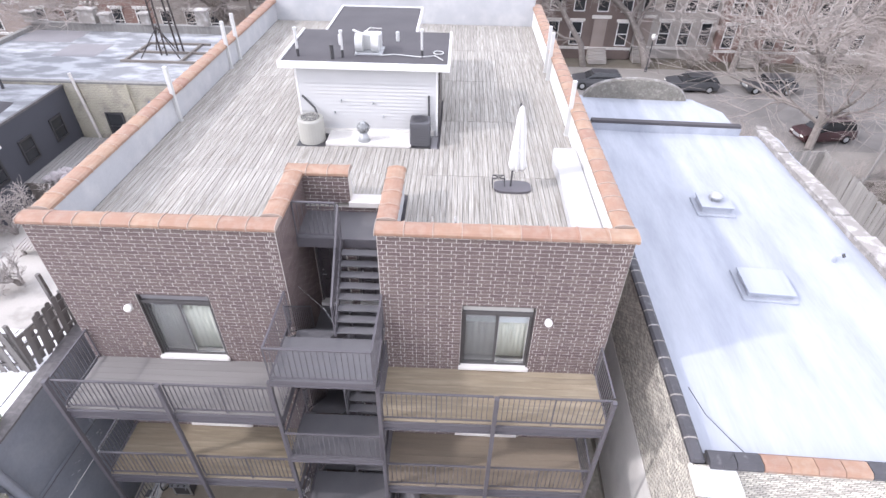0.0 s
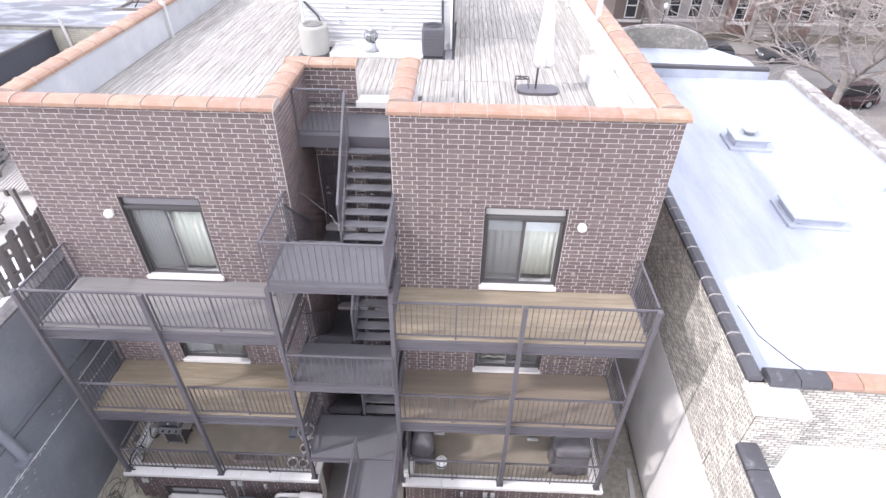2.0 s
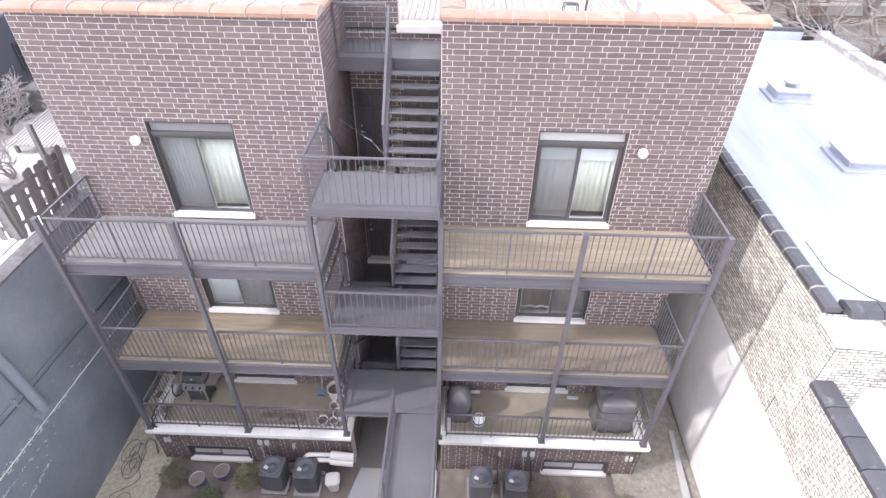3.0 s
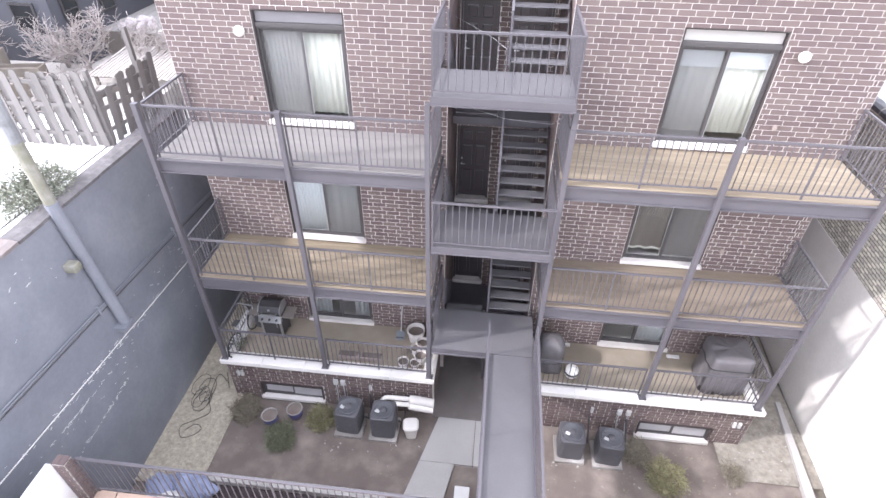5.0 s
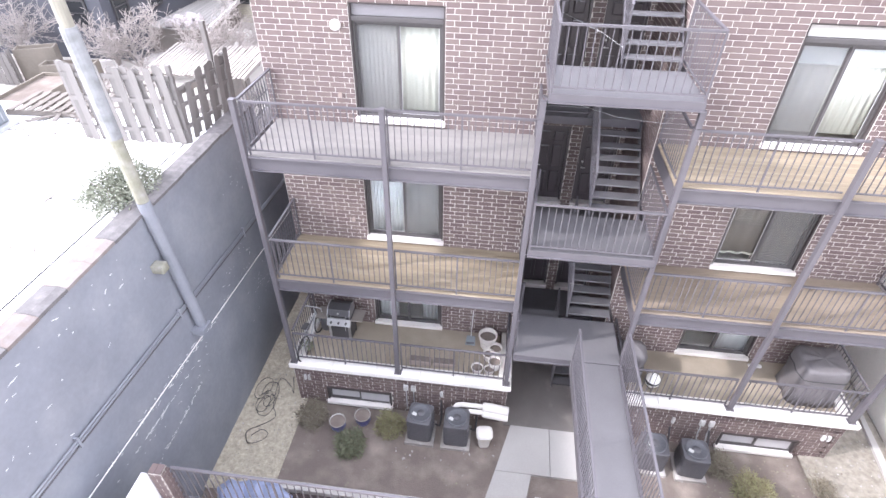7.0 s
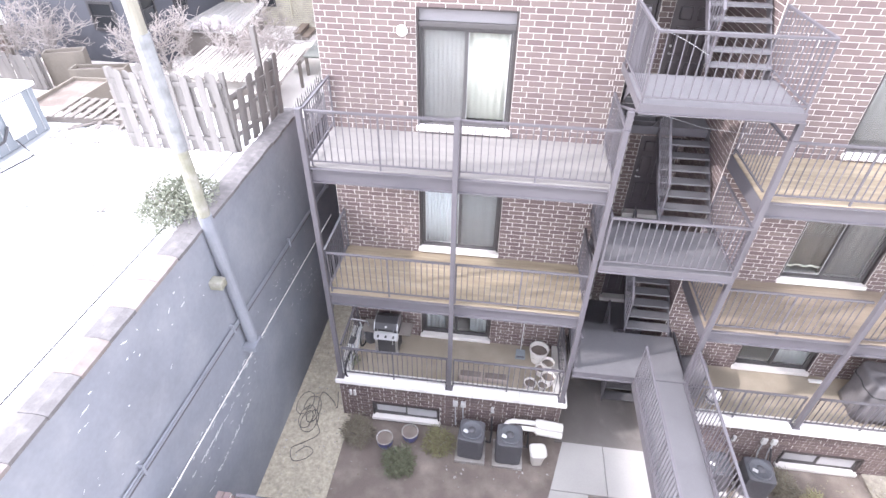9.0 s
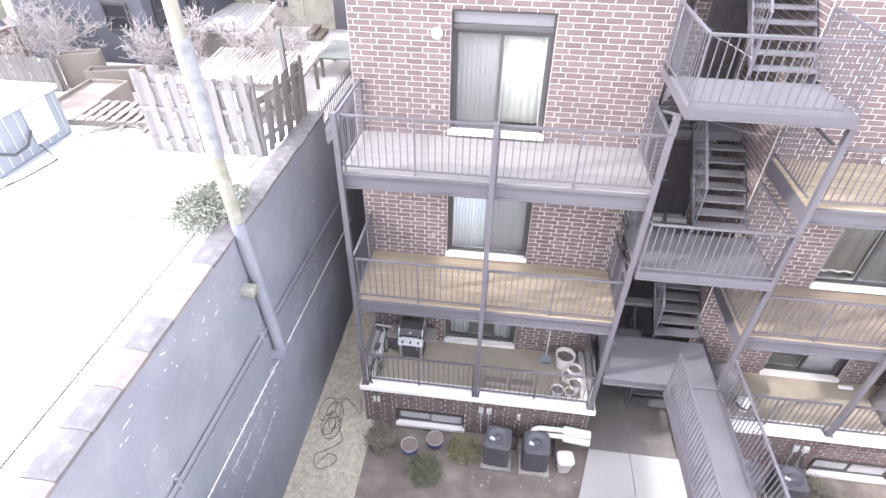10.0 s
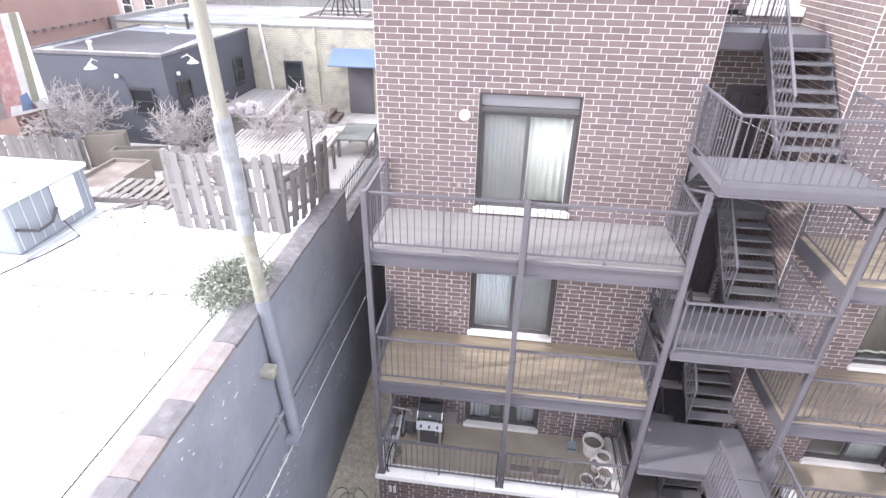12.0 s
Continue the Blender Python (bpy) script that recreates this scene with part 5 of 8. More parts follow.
rl_ = thing("roof_litter", (-11, -0.5, 6.6), 0, "scattered twigs and grit on a white roof", "litter", "", "stuff")
bm = B()
rng = random.Random(77)
for k in range(150):
    x, y = (rng.uniform(-13, -9), rng.uniform(-0.2, 1.4)) if k % 3 else (rng.uniform(-15, -8.9), rng.uniform(-6, 0.5))
    a, ln = rng.uniform(0, 3.14), 0.02 + 0.16 * rng.random() ** 3
    d = Vector((math.cos(a), math.sin(a), 0)) * ln
    bar(bm, Vector((x, y, 6.612)) - d, Vector((x, y, 6.612)) + d, rng.uniform(0.01, 0.035), 0.012)
part("grit", bm, M_OLDWOOD, rl_)

# things in the neighbour's yard
pl = thing("wood_pallet", (-12.6, 1.35, 6.6), 3, "grey broken wooden pallet on a roof edge", "pallet")
for k in range(9):
    part("slat", box(B(), -1.0 + 0.24 * k, -0.86 + 0.24 * k, -0.55, 0.6, 0.12, 0.145, 0.004), M_OLDWOOD, pl, local=True)
for y in (-0.5, 0.05, 0.55):
    part("bearer", box(B(), -1.05, 1.15, y - 0.04, y + 0.04, 0.0, 0.12), M_OLDWOOD, pl, local=True)
rng = random.Random(12)
for k in range(9):
    x, y = -11.9 + rng.uniform(-0.5, 0.5), 0.9 + rng.uniform(-0.4, 0.5)
    a = rng.uniform(0, 3.1)
    d = Vector((math.cos(a), math.sin(a), 0)) * rng.uniform(0.3, 0.7)
    c = Vector((x, y, 6.63 + 0.025 * (k % 3)))
    solo("loose_plank", bar(B(), c - d, c + d, 0.09, 0.025), M_OLDWOOD, "loose grey plank in a pile of lumber", "plank", "", "loose planks")
solo("loose_plank", bar(B(), (-11.28, 0.45, 6.61), (-11.2, 0.2, 7.72), 0.09, 0.03), M_OLDWOOD, "loose grey plank leaning by a fence", "plank", "", "loose planks")
solo("fence_stake", box(B(), -8.6, -8.5, 1.55, 1.65, 6.7, 8.75, 0.005), M_WOOD, "tall grey stake standing at a fence", "stake")
for at, rz, sz in (((-15.85, 3.9, 5.2), 2, (1.25, 2.8, 0.65)), ((-16.2, 6.1, 5.2), 12, (1.7, 0.5, 0.7)), ((-17.5, 6.4, 5.2), 24, (1.2, 0.5, 1.05))):
    p = thing("wood_planter", at, rz, "pale wooden raised planter box with soil", "planter", "planters")
    w, d, h = sz
    for x0, x1, y0, y1 in ((-w / 2, w / 2, -d / 2, -d / 2 + 0.05), (-w / 2, w / 2, d / 2 - 0.05, d / 2), (-w / 2, -w / 2 + 0.05, -d / 2 + 0.051, d / 2 - 0.051), (w / 2 - 0.05, w / 2, -d / 2 + 0.051, d / 2 - 0.051)):
        part("side_board", box(B(), x0, x1, y0, y1, 0, h, 0.006), M_YELLOWWOOD, p, local=True)
    part("soil", box(B(), -w / 2 + 0.05, w / 2 - 0.05, -d / 2 + 0.05, d / 2 - 0.05, 0, h - 0.1), M_SOIL, p, local=True)
bm = box(B(), -30, -11.2, 1.5, 8.4, 4.5, 5.2)
solo("yard_bank", bm, M_YARD, "raised pale bank behind the white roof", "bank", "structure")
sd = thing("lean_to_roof", (-10.6, 6.5, 4.5), 0, "low lean-to roof of pale wooden slats with dark gaps", "shed roof")
for y in (6.6, 7.7, 8.7):
    part("bearer", bar(B(), (-14.0, y, 5.5 + 0.08 * (y - 6.4)), (-10.35, y, 5.5 + 0.08 * (y - 6.4)), 0.07, 0.09), M_OLDWOOD, sd)
rng = random.Random(41)
for k in range(27):
    x = -13.95 + 0.135 * k
    part("slat", bar(B(), (x, 6.4 + rng.uniform(-0.04, 0.04), 5.57), (x + rng.uniform(-0.02, 0.02), 8.95, 5.774), 0.082, 0.03), M_SHEET, sd)
part("edge_slat", bar(B(), (-10.36, 6.38, 5.56), (-10.36, 8.97, 5.767), 0.05, 0.11), M_SHEET, sd)
for x, y in ((-13.8, 6.6), (-10.5, 6.6), (-13.8, 8.7), (-10.5, 8.7)):
    part("post", box(B(), x - 0.05, x + 0.05, y - 0.05, y + 0.05, 4.5, 5.5 + 0.09 * (y - 6.4)), M_OLDWOOD, sd)
tb = thing("garden_table", (-10.18, 10.85, 4.55), 3, "grey-green weathered garden table", "table")
part("tabletop", box(B(), -0.62, 0.62, -1.05, 1.05, 0.7, 0.78, 0.02), M_TABLE, tb, local=True)
for x in (-0.55, 0.55):
    for y in (-0.9, 0.9):
        part("leg", box(B(), x - 0.05, x + 0.05, y - 0.05, y + 0.05, 0, 0.7), M_OLDWOOD, tb, local=True)
for s in (-0.95, 0.95):
    part("bench", box(B(), s - 0.16, s + 0.16, -1.0, 1.0, 0.4, 0.45, 0.01), M_OLDWOOD, tb, local=True)
rng = random.Random(31)
for k in range(16):
    lay = k % 3 == 2
    x, y = -15.05 + rng.uniform(-0.62, 0.62), 11.62 + rng.uniform(-0.32, 0.36)
    bm = B()
    bmesh.ops.create_icosphere(bm, subdivisions=3, radius=0.18, matrix=Matrix.LocRotScale((x, y, 5.7 + 0.17 * lay), Euler((rng.uniform(-0.4, 0.4), rng.uniform(-0.4, 0.4), rng.random() * 3)), (1.1, 0.8, rng.uniform(0.75, 1.1))))
    for v in bm.verts:
        v.co += 0.07 * noise.noise_vector(v.co * 5.5) + 0.03 * noise.noise_vector(v.co * 16)
        v.co.z = max(v.co.z, 5.577)
    solo("sack", bm, M_SACK, "small crumpled white sack in a heap on a roof", "sack", "", "heap of sacks", True)
ws = thing("wooden_steps", (-12.42, 14.7, 4.55), 3, "two brown wooden steps before a house door", "steps")
for x0, x1, h in ((-0.32, 0.0, 0.34), (0.0, 0.32, 0.17)):
    part("riser", box(B(), x0 + 0.02, x1 - 0.004, -0.7, 0.7, 0, h - 0.036), M_OLDWOOD, ws, local=True)
    part("tread", box(B(), x0 - 0.01, x1 + 0.01, -0.74, 0.74, h - 0.035, h, 0.006), M_STEPWOOD, ws, local=True)
lt = thing("low_outbuilding", (-15.5, 13.4, 4.55), 0, "low outbuilding with a grey boarded roof and white edge board", "outbuilding")
part("wall", loft(B(), [[(-16.7, 11.3, z), (-14.05, 11.3, z), (-14.75, 15.7, z), (-16.7, 15.7, z)] for z in (4.55, 5.5)]), M_OLDWOOD, lt)
part("roof_core", loft(B(), [[(-16.8, 11.2, z), (-14.0, 11.2, z), (-14.7, 15.75, z), (-16.8, 15.75, z)] for z in (5.5, 5.54)]), M_OLDWOOD, lt)
for k in range(13):
    u0, u1 = k / 13 + 0.006, (k + 1) / 13 - 0.006
    part("roof_board", loft(B(), [[(-16.8 + 2.8 * u0, 11.2, z), (-16.8 + 2.8 * u1, 11.2, z), (-16.8 + 2.1 * u1, 15.75, z), (-16.8 + 2.1 * u0, 15.75, z)] for z in (5.542, 5.575)]), M_PALEWOOD, lt)
part("edge_board", bar(B(), (-13.97, 11.15, 5.57), (-14.68, 15.75, 5.57), 0.09, 0.16), M_WHITE, lt, "white edge board")
mu = thing("painted_panel", (-19.82, 7.1, 5.2), 76, "large leaning panel painted with red, white, blue and olive bands", "painted panel")
for k, (a, b, m) in enumerate(((-0.07, 0.0, M_WHITE), (-0.32, -0.07, M_OLIVE), (-0.58, -0.32, M_OFFWHITE), (-1.2, -0.58, M_ROSE), (-1.6, -1.2, M_PINK), (-2.3, -1.6, M_ROSE), (-3.0, -2.3, M_AWNING))):
    part("painted_band", loft(B(), [[(a + 0.25 * h, y, z), (b + 0.25 * h if b else 0.0, y, z), (b if b else 0.0, y, 4.6), (a, y, 4.6)] for h, z in ((-1.0, 1.6),) for y in (-0.03, 0.03)]), m, mu, local=True)
for (x0, x1, z0, z1), m in (((-1.35, -0.1, 1.62, 1.95), M_OFFWHITE), ((-0.95, -0.5, 1.7, 2.25), M_AWNING), ((-0.62, -0.42, 1.68, 1.9), M_ROSE)):
    part("painted_patch", loft(B(), [[(x0, yy, z0), (x1, yy, z0), (x1 - 0.12, yy, z1), (x1 - 0.35, yy, z1 - 0.08), (x0 + 0.1, yy, z1 - 0.02)] for yy in (-0.036 - 0.004 * (m is not M_OFFWHITE), -0.031)]), m, mu, local=True)
for x in (-2.8, -0.25):
    part("panel_post", box(B(), x, x + 0.1, 0.035, 0.13, 0, 4.5), M_OLDWOOD, mu, local=True)


# ---- bare trees and shrubs ----
class Tubes:
    """Plain tapered tubes gathered into one mesh."""

    def __init__(self):
        self.v, self.f = [], []

    def add(self, p, q, r, n, r2):
        d = (q - p).normalized()
        x = d.orthogonal().normalized()
        y = d.cross(x)
        k0 = len(self.v)
        for c, rr in ((p, r), (q, r2)):
            for k in range(n):
                a = 2 * math.pi * k / n
                self.v.append(tuple(c + x * (rr * math.cos(a)) + y * (rr * math.sin(a))))
        for k in range(n):
            self.f.append((k0 + k, k0 + (k + 1) % n, k0 + n + (k + 1) % n, k0 + n + k))

    def ob(self, name, material, parent, label=""):
        me = bpy.data.meshes.new(name)
        me.from_pydata(self.v, [], self.f)
        me.materials.append(material)
        ob = new(name, me)
        ob.parent = parent
        ORIG[ob] = ORIG[parent]
        if label:
            ob["label"] = label
        return ob


def branches(seed, h, r, spread, levels, kids, droop=0.0, limbs=4, start=0.35, lift=0.04, thin=0.002, bend=0.2, short=1.0):
    """The trunk with its limbs, and the twigs, as two sets of tubes."""
    rng = random.Random(seed)
    big, small = Tubes(), Tubes()

    def grow(p, d, ln, rad, lev):
        n = 5 if lev < 2 else 4 if lev < 3 else 3
        q, rr = p, rad
        for k in range(n):
            d2 = (d + Vector((rng.gauss(0, bend), rng.gauss(0, bend), rng.gauss(lift - droop * lev, bend * 0.7)))).normalized()
            e = q + d2 * (ln / n)
            r2 = max(rad * (1 - 0.75 * (k + 1) / n), thin)
            (big if lev < 2 else small).add(q, e, rr, 8 if lev < 1 else 6 if lev < 2 else 4 if lev < 3 else 3, r2)
            if lev < levels and not (lev == (0 if limbs == 1 else 1) and (k + 1) / n < start):
                for _ in range(kids if rng.random() < 0.45 else kids - 1):
                    a = rng.uniform(0, 2 * math.pi)
                    side = Vector((math.cos(a), math.sin(a), rng.uniform(-0.2, 0.5)))
                    side = (side - d2 * side.dot(d2)).normalized()
                    t = rng.uniform(0.2, 1)
                    grow(q + (e - q) * t, (d2 * (1 - spread) + side * spread).normalized(), ln * short * rng.uniform(0.5, 0.75), max(rr * 0.55, thin), lev + 1)
            q, rr, d = e, r2, d2
    if limbs == 1:
        grow(Vector(), Vector((0, 0, 1)), h, r, 0)
    else:
        for k in range(limbs):
            a = 2 * math.pi * (k + rng.random() * 0.6) / limbs
            grow(Vector((0.05 * math.cos(a), 0.05 * math.sin(a), 0)), Vector((0.34 * math.cos(a), 0.34 * math.sin(a), 1)).normalized(), h * rng.uniform(0.7, 1), r, 1)
    return big, small


def bare_tree(name, at, h, r, label, seed, spread=0.62, levels=4, kids=3, limbs=1, start=0.35, category="tree", bark=M_DARKBARK, twig=M_TWIG):
    t = thing(name, at, 0, label, category)
    big, small = branches(seed, h, r, spread, levels, kids, 0.01, limbs, start, bend=0.3 if limbs > 1 else 0.24, lift=0.03, thin=0.005 if limbs > 1 else 0.014)
    big.ob("trunk" if limbs == 1 else "framework", bark, t)
    small.ob("crown", twig, t)
    return t


SHRUBS = (((-19.3, 7.7, 5.2), 2.7, 3, 7), ((-20.2, 7.4, 5.2), 1.9, 13, 5), ((-15.0, 7.9, 5.2), 2.3, 5, 8), ((-15.9, 8.0, 5.2), 1.6, 4, 5), ((-13.0, 9.2, 4.55), 2.6, 14, 8), ((-12.0, 10.0, 4.55), 1.9, 6, 6), ((-12.9, 4.9, 5.2), 1.5, 17, 5))
for at, h, seed, limbs in SHRUBS:
    t = thing("bare_shrub", at, 0, "pale leafless multi-stemmed shrub", "shrub")
    big, small = branches(seed, h, 0.034, 0.52, 3, 3, 0.0, limbs, 0.4, bend=0.42, lift=0.07, thin=0.009, short=0.66)
    big.ob("framework", M_PALETWIG, t)
    small.ob("crown", M_PALETWIG, t)


def leafy(name, at, rad, n, leaf, material, label, seed, slim=0.28):
    """A small evergreen: short stems and many separate leaves."""
    t = thing(name, at, 0, label, "shrub")
    rng = random.Random(seed)
    st, lv = B(), B()
    for k in range(9):
        a = rng.uniform(0, 6.28)
        cyl(st, (0, 0, 0), (rad * 0.6 * math.cos(a), rad * 0.6 * math.sin(a), rad * rng.uniform(0.5, 1.2)), 0.012, 4, 0.004)
    for k in range(n):
        a, u = rng.uniform(0, 6.28), rng.random() ** 0.6
        c = Vector((rad * u * math.cos(a), rad * u * math.sin(a), rad * (0.15 + 1.05 * rng.random() * (1.1 - 0.5 * u))))
        c *= 0.85 + 0.4 * noise.noise(c * 3 + Vector((seed, 0, 0)))
        d = Vector((rng.gauss(0, 1), rng.gauss(0, 1), rng.gauss(0.3, 1))).normalized()
        s = d.orthogonal().normalized() * leaf * slim
        e = c + d * leaf
        m = (c + e) / 2
        vs = [lv.verts.new(p) for p in (c, m + s, e, m - s)]
        lv.faces.new(vs)
    part("stems", st, M_BARK, t, local=True)
    part("leaves", lv, material, t, local=True, kind="stuff")
    return t


leafy("wall_shrub", (-8.66, -2.3, 6.6), 0.76, 5600, 0.07, M_PALESAGE, "grey-green evergreen shrub growing on a wall top", 1, 0.17).scale = (0.95, 1.2, 0.85)
leafy("yard_shrub", (-6.05, -2.2, 0.0), 0.45, 1500, 0.14, M_DRYTWIG, "straggling dry brown shrub in the yard soil", 2, 0.07)
leafy("yard_shrub", (-4.85, -2.85, 0.0), 0.42, 1900, 0.13, M_LEAF, "low green shrub in the yard soil", 3, 0.09)
leafy("yard_shrub", (-4.0, -2.2, 0.0), 0.4, 1500, 0.15, M_DRYGRASS, "yellowish dry tufted shrub in the yard soil", 4, 0.06)
leafy("yard_shrub", (4.65, -2.85, 0.0), 0.5, 2400, 0.14, M_DRYGRASS, "yellow-green grassy shrub in the yard soil", 5, 0.08)
leafy("yard_shrub", (4.1, -2.2, 0.0), 0.38, 1300, 0.14, M_DRYTWIG, "dry tufted shrub below a basement window", 6, 0.07)
leafy("yard_shrub", (6.3, -2.5, 0.0), 0.35, 700, 0.14, M_DRYTWIG, "dry tufted shrub by the party wall", 7, 0.05)

# ---- neighbour to the east, turned a little ----
nb = thing("neighbour_building", (8.42, -2.45, 0), -2.0, "old common brick house with a silver coated flat roof", "building", "", "structure")
W, D = 8.3, 17.8


def nbp(x, y, z):
    return ORIG[nb] @ Vector((x, y, z))


bm = box(B(), 0.31, W, 0.3, D, 0.0, 7.0)
part("body", bm, M_OLDBRICK, nb, local=True)
brick_wall("party_wall", "w", 0.0, 0.0, D, 4.3, 7.35, 0.3, "weathered common brick party wall", brick=M_OLDBRICK, mortar=M_OLDMORTAR, course=0.08, length=0.2, proud=0.004, parent=nb, quoin=False, uneven=0.5, joint=0.018, near=(0.3, 4.2, 5.2, 6.6))
part("parging", box(B(), -0.015, 0.3, -9, D, 0.0, 4.298), M_PARGE, nb, "pale cement parging on the lower wall", local=True)
brick_wall("lower_party_wall", "w", 0.0, -9.0, -0.01, 4.3, 6.05, 0.3, "weathered common brick party wall", brick=M_OLDBRICK, mortar=M_OLDMORTAR, course=0.08, length=0.2, proud=0.004, parent=nb, quoin=False, uneven=0.5, joint=0.018)
brick_wall("end_wall", "s", 0.0, 0.0, W, 5.3, 7.35, 0.3, "weathered common brick end wall", brick=M_OLDBRICK, mortar=M_OLDMORTAR, course=0.08, length=0.2, proud=0.004, parent=nb, quoin=False, uneven=0.5, joint=0.018)
part("roof", uneven(B(), 0.31, W + 0.9, 0.3, D, 7.06, 0.05, 0.5, 7), M_SILVER, nb, "silver coated roof with brush streaks", local=True, smooth=True)
part("lower_roof", box(B(), 0.31, W, -9, 0.0, 5.2, 5.32), M_WHITEROOF, nb, "white coated lower roof", local=True)
part("east_parapet", loft(B(), [[(17.0, -2.5, z), (17.7, -2.5, z), (17.8, 15.6, z), (17.35, 15.6, z)] for z in (0, 7.22)]), M_OLDSTONE, nb, "old rough stone parapet")
y, rng = -2.4, random.Random(16)
while y < 15.4:
    ln = rng.uniform(0.8, 1.5)
    a, b = 17.0 + 0.0193 * (y + 2.5) + rng.uniform(-0.05, 0.03), 17.78 + 0.004 * (y + 2.5) + rng.uniform(-0.05, 0.05)
    bm = box(B(), a, b, y + 0.012, min(y + ln, 15.6) - 0.012, 7.222, 7.3 + rng.uniform(0, 0.07), 0.03)
    for v in bm.verts:
        v.co += 0.035 * noise.noise_vector(v.co * 2.3)
    part("coping_stone", bm, M_OLDSTONE, nb)
    y += ln
part("divider", box(B(), 0.31, W - 0.9, D - 0.02, D + 0.3, 7.0, 7.55, 0.02), M_BLACKROOF, nb, "dark capped dividing parapet", local=True)
part("divider_face", box(B(), 0.32, W - 0.9, D - 0.06, D - 0.022, 7.0, 7.42), M_SILVER, nb, local=True)
part("far_roof", loft(B(), [[(0.0, D + 0.3, z), (7.5, D + 0.3, z), (7.5, D + 2.6, z), (6.3, D + 4.2, z), (0.0, D + 4.2, z)] for z in (0, 7.1)]), M_SILVER, nb, local=True)
arc = [(3.25 - 2.75 * math.cos(math.pi * k / 24), 6.9 + 1.25 * math.sin(math.pi * k / 24) ** 0.85) for k in range(25)]
part("curved_gable", loft(B(), [[(x, yy, z) for x, z in arc] for yy in (D + 3.9, D + 4.3)]), M_RUBBLE, nb, "curved rough stone gable", local=True)
rim = [nbp(x, D + 4.1, z + 0.02) for x, z in arc]
part("gable_coping", tube(B(), rim, 0.07, 6), M_OLDSTONE, nb, "pale worn coping")
y = 0.02
rng = random.Random(6)
while y < D:
    bm = B()
    loft(bm, [[(-0.07, yy, 7.35), (-0.07, yy, 7.45), (0.0, yy, 7.5), (0.17, yy, 7.5), (0.24, yy, 7.45), (0.24, yy, 7.35)] for yy in (y + 0.004, y + 0.585)])
    part("coping_tile", bm, M_TAR, nb, "dark grey tarred coping tile" if y < 0.1 else "", local=True)
    y += 0.6
bm = B()
for k in range(1, 30):
    loft(bm, [[(-0.075, yy, 7.35), (-0.075, yy, 7.453), (0.0, yy, 7.512), (0.17, yy, 7.512), (0.25, yy, 7.456), (0.25, yy, 7.35)] for yy in (0.6 * k - 0.03, 0.6 * k + 0.01)])
part("mortar_joint", bm, M_OLDSTONE, nb, "pale mortar between coping tiles", local=True, kind="stuff")
y = -9.0
while y < -0.7:
    bm = B()
    loft(bm, [[(-0.07, yy, 6.05), (-0.07, yy, 6.15), (0.0, yy, 6.2), (0.3, yy, 6.2), (0.37, yy, 6.15), (0.37, yy, 6.05)] for yy in (y + 0.004, y + 0.585)])
    part("coping_tile", bm, M_TAR, nb, local=True)
    y += 0.6
x = 0.34
while x < W:
    bm = B()
    loft(bm, [[(xx, -0.1, 7.35), (xx, -0.1, 7.43), (xx, -0.02, 7.5), (xx, 0.25, 7.5), (xx, 0.33, 7.43), (xx, 0.33, 7.35)] for xx in (x + 0.004, x + 0.575)])
    part("coping_tile", bm, M_TAR if x < 1.2 or 3.4 < x < 6 else M_TERRA, nb, local=True)
    x += 0.59
brick_wall("chimney_face", "s", -0.601, 0.0, 1.0, 4.9, 7.1, 0.3, "brick chimney stub", brick=M_OLDBRICK, mortar=M_OLDMORTAR, course=0.08, length=0.2, proud=0.004, parent=nb, quoin=False, uneven=0.5, joint=0.018)
brick_wall("chimney_flank", "w", -0.004, -0.6, 0.0, 4.9, 7.098, 0.02, "", brick=M_OLDBRICK, mortar=M_OLDMORTAR, course=0.08, length=0.2, proud=0.004, parent=nb, quoin=False, uneven=0.5, joint=0.018)
part("chimney_core", box(B(), 0.017, 0.99, -0.299, 0.0, 4.9, 7.099), M_OLDBRICK, nb, local=True)
bm = box(B(), -0.06, 0.98, -0.65, 0.1, 7.1, 7.27, 0.05)
for v in bm.verts:
    v.co += 0.04 * noise.noise_vector(v.co * 3)
part("chimney_cap", bm, M_WHITEROOF, nb, "lumpy white coated chimney cap", local=True)


for x, y, w, h, cap in ((4.05, 11.2, 1.1, 0.32, True), (4.2, 6.6, 1.35, 0.24, False)):
    p = nbp(x, y, 7.05)
    t = thing("roof_hatch", tuple(p), -4, "silver coated roof hatch" + (" with a round vent" if cap else ""), "roof hatch")
    part("curb", box(B(), -w / 2 - 0.16, w / 2 + 0.16, -w * 0.42 - 0.16, w * 0.42 + 0.16, -0.03, 0.1, 0.03), M_SILVER, t, local=True)
    part("hatch_body", box(B(), -w / 2, w / 2, -w * 0.42, w * 0.42, 0, h, 0.03), M_SILVER, t, local=True)
    part("hatch_lid", box(B(), -w / 2 - 0.06, w / 2 + 0.06, -w * 0.42 - 0.06, w * 0.42 + 0.06, h, h + 0.07, 0.02), M_SILVER, t, local=True)
    if cap:
        part("vent", lathe(B(), [(0.16, h + 0.07), (0.16, h + 0.2), (0.27, h + 0.22), (0.26, h + 0.3), (0.12, h + 0.38)], n=16), M_GALV, t, "round galvanised vent", True, True)
p = nbp(7.2, 8.2, 7.05)
t = thing("roof_vent", tuple(p), 0, "short silver vent pipe with a dark mouth", "vent pipe")
part("pipe", tube(B(), [(0, 0, 0), (0, 0, 0.25), (0.12, -0.05, 0.32)], 0.07, 10), M_SILVER, t, local=True)
